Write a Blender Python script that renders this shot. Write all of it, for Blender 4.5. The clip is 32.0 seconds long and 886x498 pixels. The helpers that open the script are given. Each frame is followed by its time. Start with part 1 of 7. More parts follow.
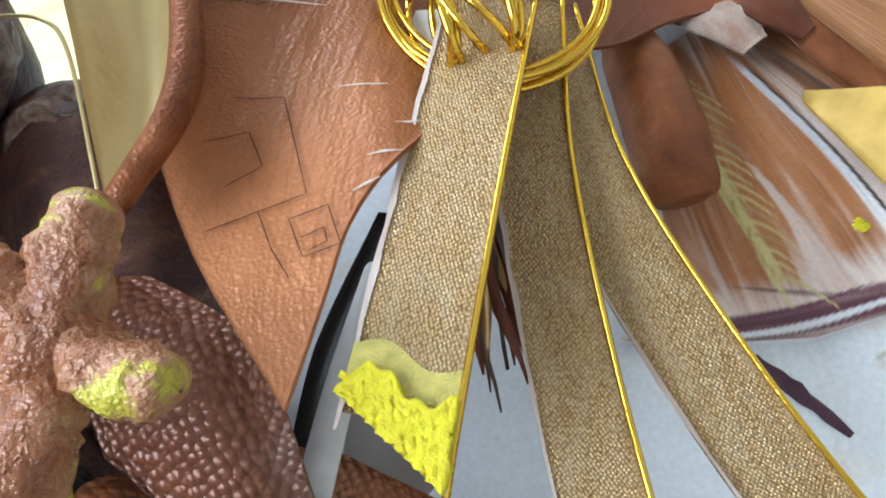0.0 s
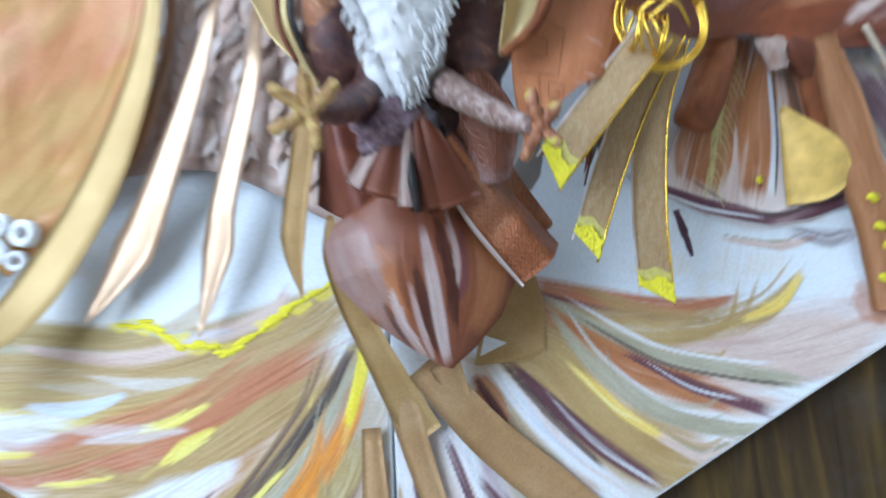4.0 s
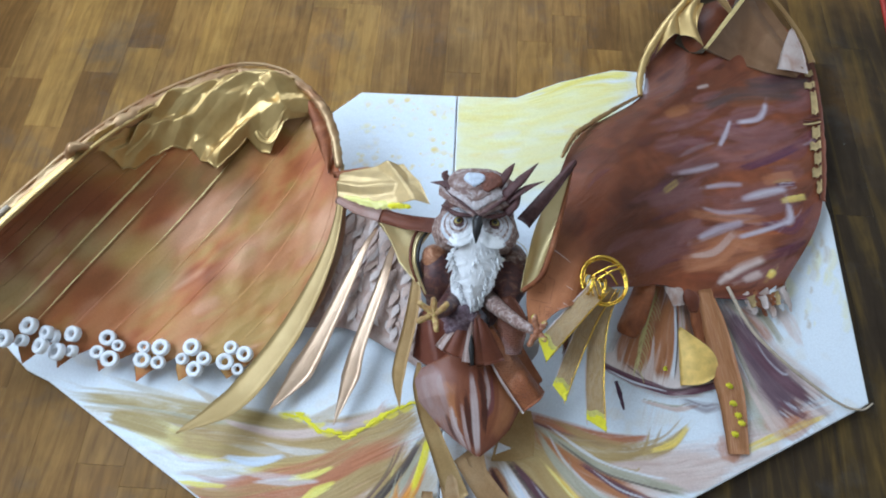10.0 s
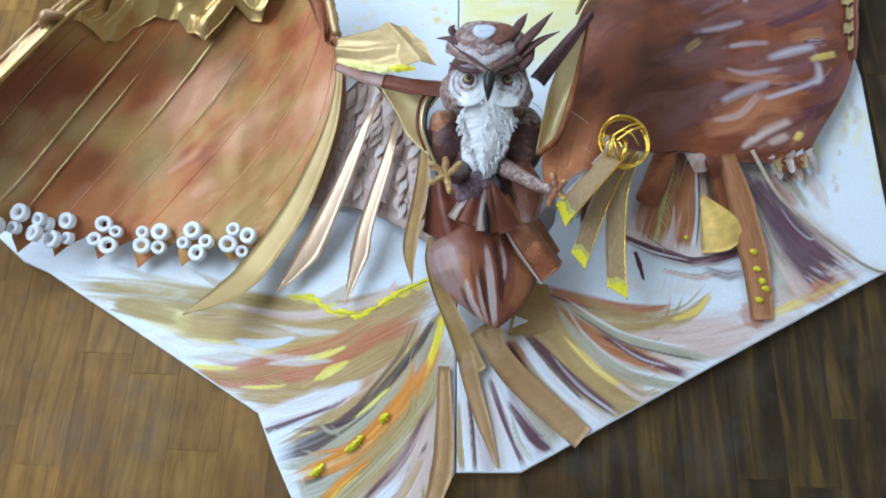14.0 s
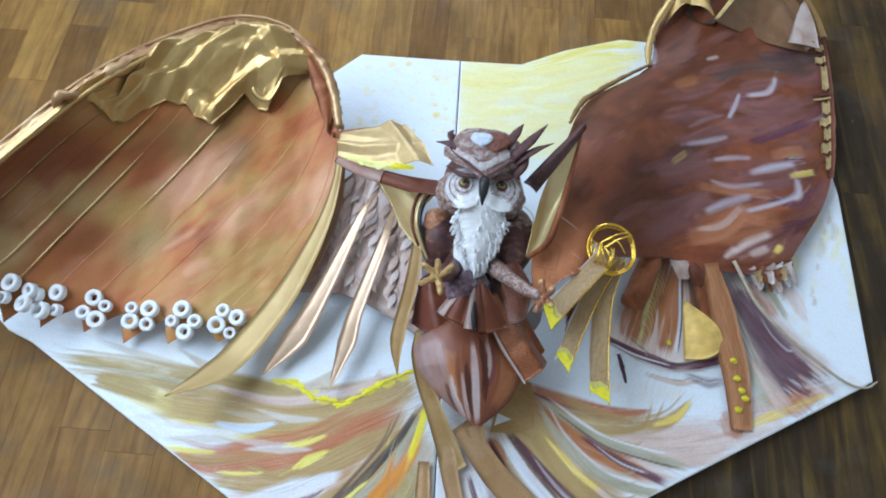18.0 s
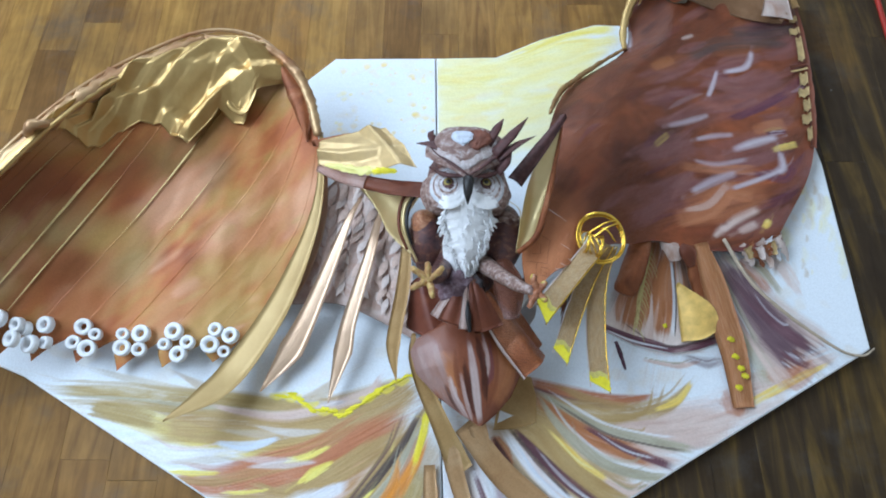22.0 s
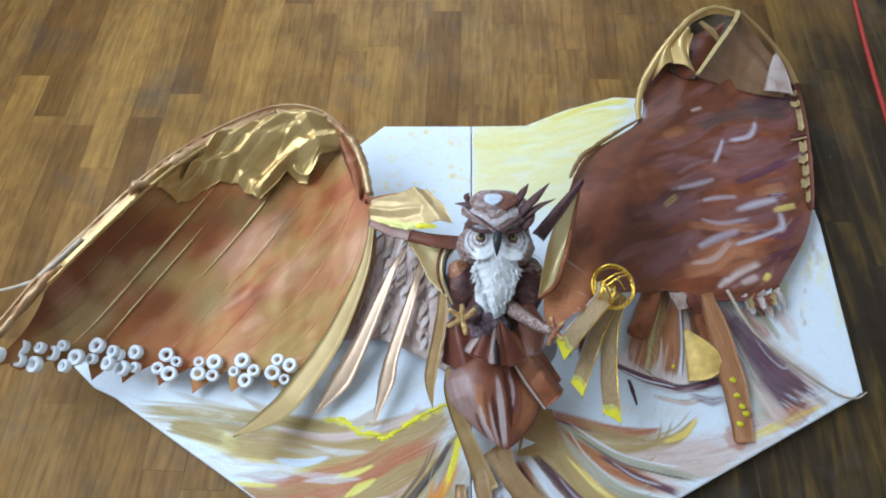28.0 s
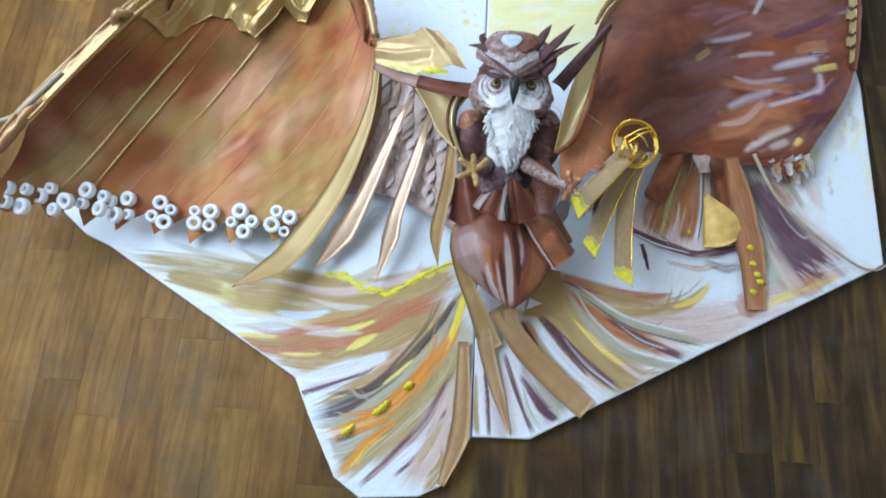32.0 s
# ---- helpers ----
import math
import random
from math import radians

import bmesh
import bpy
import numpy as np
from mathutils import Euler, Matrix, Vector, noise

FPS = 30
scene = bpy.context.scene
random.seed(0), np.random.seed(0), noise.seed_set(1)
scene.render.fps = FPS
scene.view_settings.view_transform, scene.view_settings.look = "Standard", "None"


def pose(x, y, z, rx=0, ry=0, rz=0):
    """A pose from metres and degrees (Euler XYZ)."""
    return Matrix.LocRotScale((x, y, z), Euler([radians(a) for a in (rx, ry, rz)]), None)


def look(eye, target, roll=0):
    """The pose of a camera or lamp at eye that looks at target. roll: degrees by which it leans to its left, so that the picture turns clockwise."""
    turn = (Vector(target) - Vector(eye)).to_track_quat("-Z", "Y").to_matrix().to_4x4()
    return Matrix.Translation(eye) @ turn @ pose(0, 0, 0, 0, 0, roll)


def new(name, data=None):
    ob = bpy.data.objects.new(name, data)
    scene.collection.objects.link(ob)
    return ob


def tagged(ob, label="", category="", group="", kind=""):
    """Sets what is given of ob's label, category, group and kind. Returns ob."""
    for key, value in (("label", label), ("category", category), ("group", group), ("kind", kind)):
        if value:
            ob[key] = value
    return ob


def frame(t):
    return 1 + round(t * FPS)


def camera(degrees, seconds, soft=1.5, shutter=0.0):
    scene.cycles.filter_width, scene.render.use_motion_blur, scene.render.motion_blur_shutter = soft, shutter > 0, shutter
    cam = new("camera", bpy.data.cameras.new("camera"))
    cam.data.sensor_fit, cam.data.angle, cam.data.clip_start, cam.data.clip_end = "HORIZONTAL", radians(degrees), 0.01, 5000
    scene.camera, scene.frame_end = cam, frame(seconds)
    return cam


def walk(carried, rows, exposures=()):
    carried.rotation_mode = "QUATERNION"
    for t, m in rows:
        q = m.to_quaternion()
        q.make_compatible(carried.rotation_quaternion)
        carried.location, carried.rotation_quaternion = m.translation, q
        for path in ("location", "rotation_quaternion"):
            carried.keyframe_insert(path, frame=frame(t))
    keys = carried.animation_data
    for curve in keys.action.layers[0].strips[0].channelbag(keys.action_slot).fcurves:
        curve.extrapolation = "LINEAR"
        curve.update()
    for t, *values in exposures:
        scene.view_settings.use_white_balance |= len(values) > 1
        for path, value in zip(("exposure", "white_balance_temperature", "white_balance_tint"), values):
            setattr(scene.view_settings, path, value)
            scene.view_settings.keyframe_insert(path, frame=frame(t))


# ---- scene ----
cam = camera(67.4, 32.0, 1.9, 0.5)
PATH = [
    (0, (0.178, -0.18, 0.348), (0.383, 0.869, -1.343), -19.6),
    (0.5, (0.176, -0.179, 0.349), (0.391, 0.863, -1.344), -18.8),
    (1, (0.173, -0.18, 0.347), (0.401, 0.863, -1.344), -17.5),
    (1.5, (0.167, -0.189, 0.344), (0.377, 0.823, -1.369), -16.4),
    (2, (0.161, -0.202, 0.339), (0.308, 0.725, -1.428), -16.5),
    (2.5, (0.144, -0.233, 0.335), (0.256, 0.591, -1.484), -12.3),
    (3, (0.103, -0.279, 0.343), (0.191, 0.425, -1.527), -2.1),
    (3.5, (0.125, -0.276, 0.443), (0.102, 0.301, -1.471), -10.4),
    (4, (0.075, -0.295, 0.697), (0.063, 0.127, -1.258), -4.0),
    (4.4, (0.035, -0.294, 0.875), (0.003, 0.24, -1.052), -3.6),
    (4.5, (0.016, -0.262, 0.903), (0.037, 0.216, -1.039), 2.0),
    (6.5, (-0.063, -0.318, 1.155), (0.028, 0.23, -0.767), 8.5),
    (7, (-0.06, -0.325, 1.184), (-0.028, 0.297, -0.717), 3.1),
    (7.5, (-0.05, -0.338, 1.212), (-0.021, 0.271, -0.693), 3.5),
    (8, (-0.056, -0.344, 1.225), (-0.017, 0.313, -0.663), 2.9),
    (8.5, (-0.082, -0.358, 1.209), (0.021, 0.312, -0.673), 4.9),
    (9, (-0.012, -0.409, 1.181), (0.0, 0.339, -0.674), 5.6),
    (9.5, (0.02, -0.438, 1.189), (-0.031, 0.374, -0.638), 3.4),
    (10, (0.016, -0.441, 1.189), (-0.022, 0.428, -0.612), 1.3),
    (10.5, (0.0, -0.454, 1.178), (0.033, 0.451, -0.605), 5.2),
    (11, (-0.003, -0.469, 1.156), (0.013, 0.372, -0.658), 4.2),
    (11.5, (0.004, -0.479, 1.138), (-0.014, 0.301, -0.703), 0.2),
    (12, (0.0, -0.488, 1.123), (-0.017, 0.221, -0.746), 0.3),
    (12.5, (0.001, -0.487, 1.114), (-0.027, 0.166, -0.777), -1.1),
    (13, (0.002, -0.498, 1.106), (-0.023, 0.159, -0.783), -0.7),
    (13.5, (0.002, -0.499, 1.103), (-0.022, 0.153, -0.788), -1.1),
    (14, (0.003, -0.498, 1.104), (-0.027, 0.157, -0.786), -0.8),
    (14.5, (-0.001, -0.479, 1.115), (-0.017, 0.241, -0.751), 0.5),
    (16.5, (0.001, -0.445, 1.141), (-0.019, 0.367, -0.686), 0.9),
    (17, (-0.003, -0.451, 1.14), (-0.016, 0.37, -0.683), 1.1),
    (17.5, (-0.004, -0.457, 1.133), (-0.007, 0.318, -0.71), 2.6),
    (18, (-0.007, -0.459, 1.14), (-0.003, 0.375, -0.678), 5.2),
    (18.5, (-0.012, -0.462, 1.14), (-0.002, 0.355, -0.685), 5.2),
    (19, (-0.008, -0.46, 1.137), (0.005, 0.354, -0.689), 3.8),
    (19.5, (-0.007, -0.46, 1.133), (0.009, 0.352, -0.695), 3.5),
    (20, (-0.006, -0.459, 1.138), (0.007, 0.35, -0.691), 2.9),
    (20.5, (-0.005, -0.464, 1.133), (0.006, 0.327, -0.704), 2.0),
    (21, (-0.005, -0.462, 1.13), (0.006, 0.318, -0.711), 2.2),
    (21.5, (-0.001, -0.451, 1.132), (0.013, 0.322, -0.713), 1.5),
    (22, (-0.004, -0.446, 1.137), (0.027, 0.374, -0.687), 2.5),
    (22.5, (-0.001, -0.45, 1.132), (0.03, 0.356, -0.698), 2.6),
    (23, (-0.002, -0.447, 1.13), (0.029, 0.349, -0.705), 2.8),
    (23.5, (-0.003, -0.446, 1.129), (0.023, 0.346, -0.707), 2.5),
    (24, (-0.004, -0.444, 1.129), (0.024, 0.345, -0.709), 2.6),
    (24.5, (-0.006, -0.453, 1.125), (0.019, 0.334, -0.713), 2.7),
    (26.5, (-0.01, -0.497, 1.181), (0.017, 0.289, -0.658), 3.8),
    (27, (-0.001, -0.528, 1.242), (-0.002, 0.257, -0.597), 2.4),
    (27.5, (0.001, -0.538, 1.282), (-0.102, 0.343, -0.511), -3.8),
    (28, (-0.005, -0.519, 1.29), (-0.077, 0.425, -0.472), -2.4),
    (28.5, (-0.006, -0.518, 1.283), (-0.083, 0.442, -0.47), -1.2),
    (29, (-0.011, -0.518, 1.278), (-0.099, 0.417, -0.488), -1.3),
    (29.5, (-0.009, -0.531, 1.258), (-0.098, 0.317, -0.552), -1.1),
    (30, (-0.01, -0.533, 1.243), (-0.092, 0.247, -0.596), -2.0),
    (30.5, (-0.008, -0.542, 1.233), (-0.067, 0.172, -0.634), -1.0),
    (31, (-0.007, -0.533, 1.224), (-0.061, 0.112, -0.668), -0.3),
    (31.5, (-0.013, -0.534, 1.217), (-0.067, 0.051, -0.695), -0.2),
    (32, (-0.017, -0.533, 1.209), (-0.078, 0.077, -0.695), -1.8),
]
EXPOSURES = [(0.0, 0.55, 5950, 10), (2.0, 0.58, 5650, 10), (3.0, 0.55, 5500, 10), (4.0, 0.2, 5350, 10), (6.5, -0.18, 5450, 10), (9.0, -0.18, 5450, 10), (12.0, -0.06, 5450, 10), (24.0, -0.06, 5450, 10), (28.0, -0.08, 5450, 10), (32.0, -0.02, 5450, 10)]
walk(cam, [(t, look(eye, target, roll)) for t, eye, target, roll in PATH], EXPOSURES)

# ---- world and light ----
world = bpy.data.worlds.new("sky")
scene.world = world
world.use_nodes = True
_wn = world.node_tree
_sky = _wn.nodes.new("ShaderNodeTexSky")
_sky.sky_type = "NISHITA"
_sky.sun_disc = False
_sky.sun_elevation = radians(38)
_sky.sun_rotation = radians(250)
_wn.links.new(_sky.outputs[0], _wn.nodes["Background"].inputs[0])
_wn.nodes["Background"].inputs[1].default_value = 0.12


def window_light(name, at, target, w, h, watts, color):
    data = bpy.data.lights.new(name, "AREA")
    data.shape, data.size, data.size_y, data.energy, data.color = "RECTANGLE", w, h, watts, color
    ob = new(name, data)
    ob.matrix_world = look(at, target)
    return ob


window_light("window_light_west", (-1.43, 0.25, 1.72), (0, 0.0, 0.3), 1.7, 1.3, 59, (0.86, 0.95, 0.98))
window_light("window_light_north", (-0.2, 3.08, 1.6), (0, 0, 0.9), 1.7, 1.3, 46, (0.86, 0.95, 0.98))



# ---- materials ----
class Mat:
    """Small builder for node materials."""

    def __init__(self, name):
        self.m = bpy.data.materials.new(name)
        self.m.use_nodes = True
        self.t = self.m.node_tree
        self.b = self.t.nodes["Principled BSDF"]

    def n(self, kind, **kw):
        node = self.t.nodes.new(kind)
        for k, v in kw.items():
            if k in node.inputs:
                node.inputs[k].default_value = v
        return node

    def link(self, a, b):
        self.t.links.new(a, b)

    def coords(self, kind="Object", scale=(1, 1, 1), rot=(0, 0, 0)):
        tc, mp = self.n("ShaderNodeTexCoord"), self.n("ShaderNodeMapping")
        mp.inputs["Scale"].default_value = scale
        mp.inputs["Rotation"].default_value = rot
        self.link(tc.outputs[kind], mp.inputs["Vector"])
        return mp.outputs[0]

    def noise(self, vec, scale, detail=4, rough=0.55, dist=0.0):
        nd = self.n("ShaderNodeTexNoise")
        nd.inputs["Scale"].default_value, nd.inputs["Detail"].default_value = scale, detail
        nd.inputs["Roughness"].default_value, nd.inputs["Distortion"].default_value = rough, dist
        self.link(vec, nd.inputs["Vector"])
        return nd.outputs["Fac"]

    def ramp(self, fac, stops):
        r = self.n("ShaderNodeValToRGB")
        while len(r.color_ramp.elements) < len(stops):
            r.color_ramp.elements.new(0.5)
        for e, (p, c) in zip(r.color_ramp.elements, stops):
            e.position, e.color = p, (*c, 1) if len(c) == 3 else c
        self.link(fac, r.inputs[0])
        return r.outputs[0]

    def mix(self, fac, a, b, mode="MIX"):
        mx = self.n("ShaderNodeMix")
        mx.data_type, mx.blend_type = "RGBA", mode
        if isinstance(fac, (int, float)):
            mx.inputs[0].default_value = fac
        else:
            self.link(fac, mx.inputs[0])
        for v, i in ((a, 6), (b, 7)):
            if isinstance(v, tuple):
                mx.inputs[i].default_value = (*v, 1)
            else:
                self.link(v, mx.inputs[i])
        return mx.outputs[2]

    def bump(self, height, strength=0.3, dist=0.002):
        bp = self.n("ShaderNodeBump")
        bp.inputs["Strength"].default_value, bp.inputs["Distance"].default_value = strength, dist
        self.link(height, bp.inputs["Height"])
        prev = self.b.inputs["Normal"].links
        if prev:
            self.link(prev[0].from_socket, bp.inputs["Normal"])
        self.link(bp.outputs[0], self.b.inputs["Normal"])

    def set(self, color=None, rough=0.5, metal=0.0, spec=0.5):
        if isinstance(color, tuple):
            self.b.inputs["Base Color"].default_value = (*color, 1)
        elif color is not None:
            self.link(color, self.b.inputs["Base Color"])
        self.b.inputs["Roughness"].default_value = rough
        self.b.inputs["Metallic"].default_value = metal
        self.b.inputs["Specular IOR Level"].default_value = spec
        return self.m


def lerp3(a, b, f):
    return tuple(x + (y - x) * f for x, y in zip(a, b))


def leather(name, a, b, c=None, metal=0.35, rough=0.42, grain=900, patch=9, stretch=(1, 1, 1), depth=0.35):
    """Painted leather: three colours in patches, a pebbled grain and a soft metallic sheen."""
    m = Mat(name)
    v = m.coords("Object", stretch)
    big = m.noise(v, patch, 5, 0.6, 0.6)
    col = m.ramp(big, [(0.3, a), (0.52, b), (0.72, c or lerp3(a, b, 0.5))])
    fine = m.noise(m.coords("Object"), grain * 0.5, 3, 0.6)
    col = m.mix(0.22, col, m.ramp(fine, [(0.3, (0.25, 0.25, 0.25)), (0.7, (1, 1, 1))]), "MULTIPLY")
    vo = m.n("ShaderNodeTexVoronoi")
    vo.inputs["Scale"].default_value = grain
    m.link(m.coords("Object"), vo.inputs["Vector"])
    m.bump(vo.outputs["Distance"], depth, 0.0012)
    m.bump(m.noise(v, patch * 4, 4), 0.2, 0.0018)
    return m.set(col, rough, metal, 0.32)


def streaky(name, stops, rough=0.45, metal=0.0, along=2.0, across=9.0, bump=0.5, fade=0.0):
    """Brushed paint: streaks that follow the length of a strip (its UV map)."""
    m = Mat(name)
    v = m.coords("UV", (along, across, 1))
    s = m.noise(v, 1.6, 6, 0.65, 0.4)
    col = m.ramp(s, stops)
    fine = m.noise(m.coords("UV", (along * 3, across * 9, 1)), 2.0, 4)
    col = m.mix(0.16, col, m.ramp(fine, [(0.3, (0.35, 0.33, 0.3)), (0.7, (1, 1, 1))]), "MULTIPLY")
    m.bump(fine, bump, 0.0008)
    m.bump(s, bump * 0.6, 0.0012)
    if fade:
        # dry-brush sides: the paint thins out towards the edges of the stroke
        uv = m.n("ShaderNodeUVMap")
        uv.uv_map = "Edge"
        sep = m.n("ShaderNodeSeparateXYZ")
        m.link(uv.outputs[0], sep.inputs[0])

        def hump(sock, k):
            a = m.n("ShaderNodeMath")
            a.operation = "PINGPONG"
            a.inputs[1].default_value = 0.5
            m.link(sock, a.inputs[0])
            b = m.n("ShaderNodeMath")
            b.operation, b.use_clamp = "MULTIPLY", True
            m.link(a.outputs[0], b.inputs[0])
            b.inputs[1].default_value = k
            return b.outputs[0]

        e = m.n("ShaderNodeMath")
        e.operation = "MULTIPLY"
        m.link(hump(sep.outputs[1], 2.0), e.inputs[0])
        m.link(hump(sep.outputs[0], 5.0), e.inputs[1])
        wob = m.noise(m.coords("UV", (along * 1.2, across * 1.6, 1)), 2.2, 5, 0.6, 0.3)
        ad = m.n("ShaderNodeMath")
        ad.operation = "ADD"
        m.link(e.outputs[0], ad.inputs[0])
        m.link(wob, ad.inputs[1])
        lo = 0.66
        al = m.ramp(ad.outputs[0], [(lo, (0, 0, 0)), (lo + fade, (1, 1, 1))])
        m.link(al, m.b.inputs["Alpha"])
    return m.set(col, rough, metal)


def plain(name, color, rough=0.5, metal=0.0, var=0.15, scale=60, bump=0.2):
    m = Mat(name)
    v = m.coords("Object")
    f = m.noise(v, scale, 5)
    col = m.ramp(f, [(0.25, tuple(c * (1 - var) for c in color)), (0.5, color), (0.75, tuple(min(0.88, c * (1 + 0.9 * var)) for c in color))])
    m.bump(m.noise(v, scale * 6, 4), bump, 0.001)
    return m.set(col, rough, metal, 0.3)


def foil(name, a, b, rough=0.3, metal=0.9):
    m = Mat(name)
    v = m.coords("Object")
    f = m.noise(v, 14, 4)
    m.bump(m.noise(v, 55, 4), 0.25, 0.003)
    return m.set(m.ramp(f, [(0.3, a), (0.7, b)]), rough, metal)


def canvas_material():
    m = Mat("white_canvas")
    v = m.coords("Object")
    big = m.noise(v, 5, 5)
    col = m.ramp(big, [(0.3, (0.70, 0.73, 0.77)), (0.55, (0.80, 0.82, 0.85)), (0.8, (0.86, 0.86, 0.85))])
    fleck = m.noise(v, 90, 3)
    col = m.mix(m.ramp(fleck, [(0.68, (0, 0, 0)), (0.8, (0.25, 0.25, 0.25))]), col, (0.62, 0.56, 0.47))
    m.bump(m.noise(m.coords("Object", (1, 4, 1)), 60, 5), 0.35, 0.003)
    m.bump(m.noise(v, 700, 2), 0.25, 0.0008)
    return m.set(col, 0.55)


def wood_material():
    m = Mat("worn_parquet")
    inf = m.n("ShaderNodeObjectInfo")
    shift = m.n("ShaderNodeVectorMath")
    shift.operation = "ADD"
    sc = m.n("ShaderNodeVectorMath")
    sc.operation = "SCALE"
    m.link(inf.outputs["Random"], sc.inputs[0])
    sc.inputs["Scale"].default_value = 7.0
    m.link(m.coords("Object", (13, 1.3, 1)), shift.inputs[0])
    m.link(sc.outputs[0], shift.inputs[1])
    grain = m.noise(shift.outputs[0], 4.0, 7, 0.62, 1.1)
    col = m.ramp(grain, [(0.28, (0.165, 0.082, 0.020)), (0.5, (0.265, 0.142, 0.036)), (0.75, (0.36, 0.205, 0.060))])
    tone = m.ramp(inf.outputs["Random"], [(0.0, (0.62, 0.56, 0.50)), (0.2, (0.85, 0.80, 0.72)), (0.45, (0.95, 0.95, 0.95)), (0.7, (1.05, 1.0, 0.9)), (0.88, (1.1, 1.12, 1.0)), (1.0, (1.3, 1.32, 1.3))])
    col = m.mix(1.0, col, tone, "MULTIPLY")
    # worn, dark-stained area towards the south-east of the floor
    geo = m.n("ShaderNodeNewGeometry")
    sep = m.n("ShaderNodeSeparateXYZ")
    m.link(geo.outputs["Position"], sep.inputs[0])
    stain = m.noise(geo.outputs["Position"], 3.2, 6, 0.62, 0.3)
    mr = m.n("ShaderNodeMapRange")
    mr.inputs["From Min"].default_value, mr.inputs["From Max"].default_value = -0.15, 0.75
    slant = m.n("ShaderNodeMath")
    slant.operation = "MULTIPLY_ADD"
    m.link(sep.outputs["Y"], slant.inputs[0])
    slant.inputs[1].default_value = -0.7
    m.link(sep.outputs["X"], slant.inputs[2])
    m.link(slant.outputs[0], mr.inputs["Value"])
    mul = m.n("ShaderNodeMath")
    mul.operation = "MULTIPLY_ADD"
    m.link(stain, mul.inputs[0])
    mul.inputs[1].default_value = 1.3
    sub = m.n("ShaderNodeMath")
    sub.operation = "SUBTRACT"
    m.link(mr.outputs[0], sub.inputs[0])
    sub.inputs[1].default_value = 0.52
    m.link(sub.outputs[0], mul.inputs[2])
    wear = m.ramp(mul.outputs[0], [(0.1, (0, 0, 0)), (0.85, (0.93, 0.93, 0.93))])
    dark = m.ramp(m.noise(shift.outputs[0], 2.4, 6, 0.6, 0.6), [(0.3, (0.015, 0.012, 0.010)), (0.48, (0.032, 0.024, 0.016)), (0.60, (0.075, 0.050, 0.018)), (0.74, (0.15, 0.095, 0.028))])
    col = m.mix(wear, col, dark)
    specks = m.noise(geo.outputs["Position"], 60, 2)
    col = m.mix(m.ramp(specks, [(0.77, (0, 0, 0)), (0.80, (0.7, 0.7, 0.7))]), col, (0.34, 0.35, 0.38))
    blot = m.noise(geo.outputs["Position"], 9, 5, 0.6, 0.4)
    col = m.mix(0.45, col, m.ramp(blot, [(0.3, (0.38, 0.35, 0.32)), (0.55, (0.9, 0.9, 0.88)), (0.75, (1.15, 1.1, 1.0))]), "MULTIPLY")
    # blue-grey worn patches
    worn = m.noise(geo.outputs["Position"], 5.5, 7, 0.68, 0.2)
    col = m.mix(m.ramp(worn, [(0.53, (0, 0, 0)), (0.70, (0.42, 0.42, 0.42))]), col, (0.080, 0.078, 0.074))
    m.bump(grain, 0.25, 0.002)
    m.set(col, 0.45, 0.0, 0.14)
    rr = m.ramp(stain, [(0.3, (0.40, 0.40, 0.40)), (0.7, (0.6, 0.6, 0.6))])
    m.link(rr, m.b.inputs["Roughness"])
    return m.m


WOOD = wood_material()
CANVAS = canvas_material()
RUST = leather("rust_leather", (0.15, 0.042, 0.015), (0.30, 0.10, 0.036), (0.46, 0.21, 0.11), 0.22, 0.42, 800, 20)
BROWN = leather("dark_brown_leather", (0.095, 0.026, 0.012), (0.15, 0.043, 0.02), (0.20, 0.065, 0.032), 0.15, 0.42, 800, 8, depth=0.25)


def scaly(name, a, b, c):
    """Embossed scaly leather: raised copper scales with dark seams."""
    m = Mat(name)
    v = m.coords("Object")
    vo = m.n("ShaderNodeTexVoronoi")
    vo.inputs["Scale"].default_value, vo.inputs["Randomness"].default_value = 340, 0.5
    m.link(v, vo.inputs["Vector"])
    big = m.noise(v, 14, 4)
    base = m.ramp(big, [(0.3, a), (0.5, b), (0.68, c)])
    col = m.mix(m.ramp(vo.outputs["Distance"], [(0.4, (0, 0, 0)), (0.85, (0.6, 0.6, 0.6))]), base, (0.09, 0.028, 0.015))
    inv = m.ramp(vo.outputs["Distance"], [(0.1, (1, 1, 1)), (0.8, (0, 0, 0))])
    m.bump(inv, 0.8, 0.0014)
    m.bump(m.noise(v, 1500, 3), 0.2, 0.0005)
    return m.set(col, 0.32, 0.2)


MAROON = leather("maroon_leather", (0.075, 0.020, 0.012), (0.13, 0.036, 0.02), (0.19, 0.06, 0.032), 0.1, 0.4, 800, 14, depth=0.2)
PINKLEATHER = leather("pale_pink_grey_leather", (0.38, 0.22, 0.16), (0.50, 0.38, 0.33), (0.57, 0.48, 0.44), 0.05, 0.5, 700, 30)
COPPERPINK = leather("pinkish_brown_leather", (0.22, 0.10, 0.07), (0.33, 0.19, 0.15), (0.42, 0.29, 0.25), 0.1, 0.45, 700, 18)
SNAKE = scaly("scaly_brown_leather", (0.24, 0.070, 0.022), (0.36, 0.120, 0.042), (0.42, 0.18, 0.09))
GOLD = foil("crumpled_gold_cloth", (0.44, 0.285, 0.10), (0.60, 0.43, 0.18), 0.40, 0.75)
BANDGOLD = foil("satin_gold_leather", (0.40, 0.27, 0.10), (0.50, 0.36, 0.155), 0.5, 0.3)
DARKGOLD = foil("brown_gold_cloth", (0.30, 0.17, 0.07), (0.44, 0.29, 0.12), 0.36, 0.7)
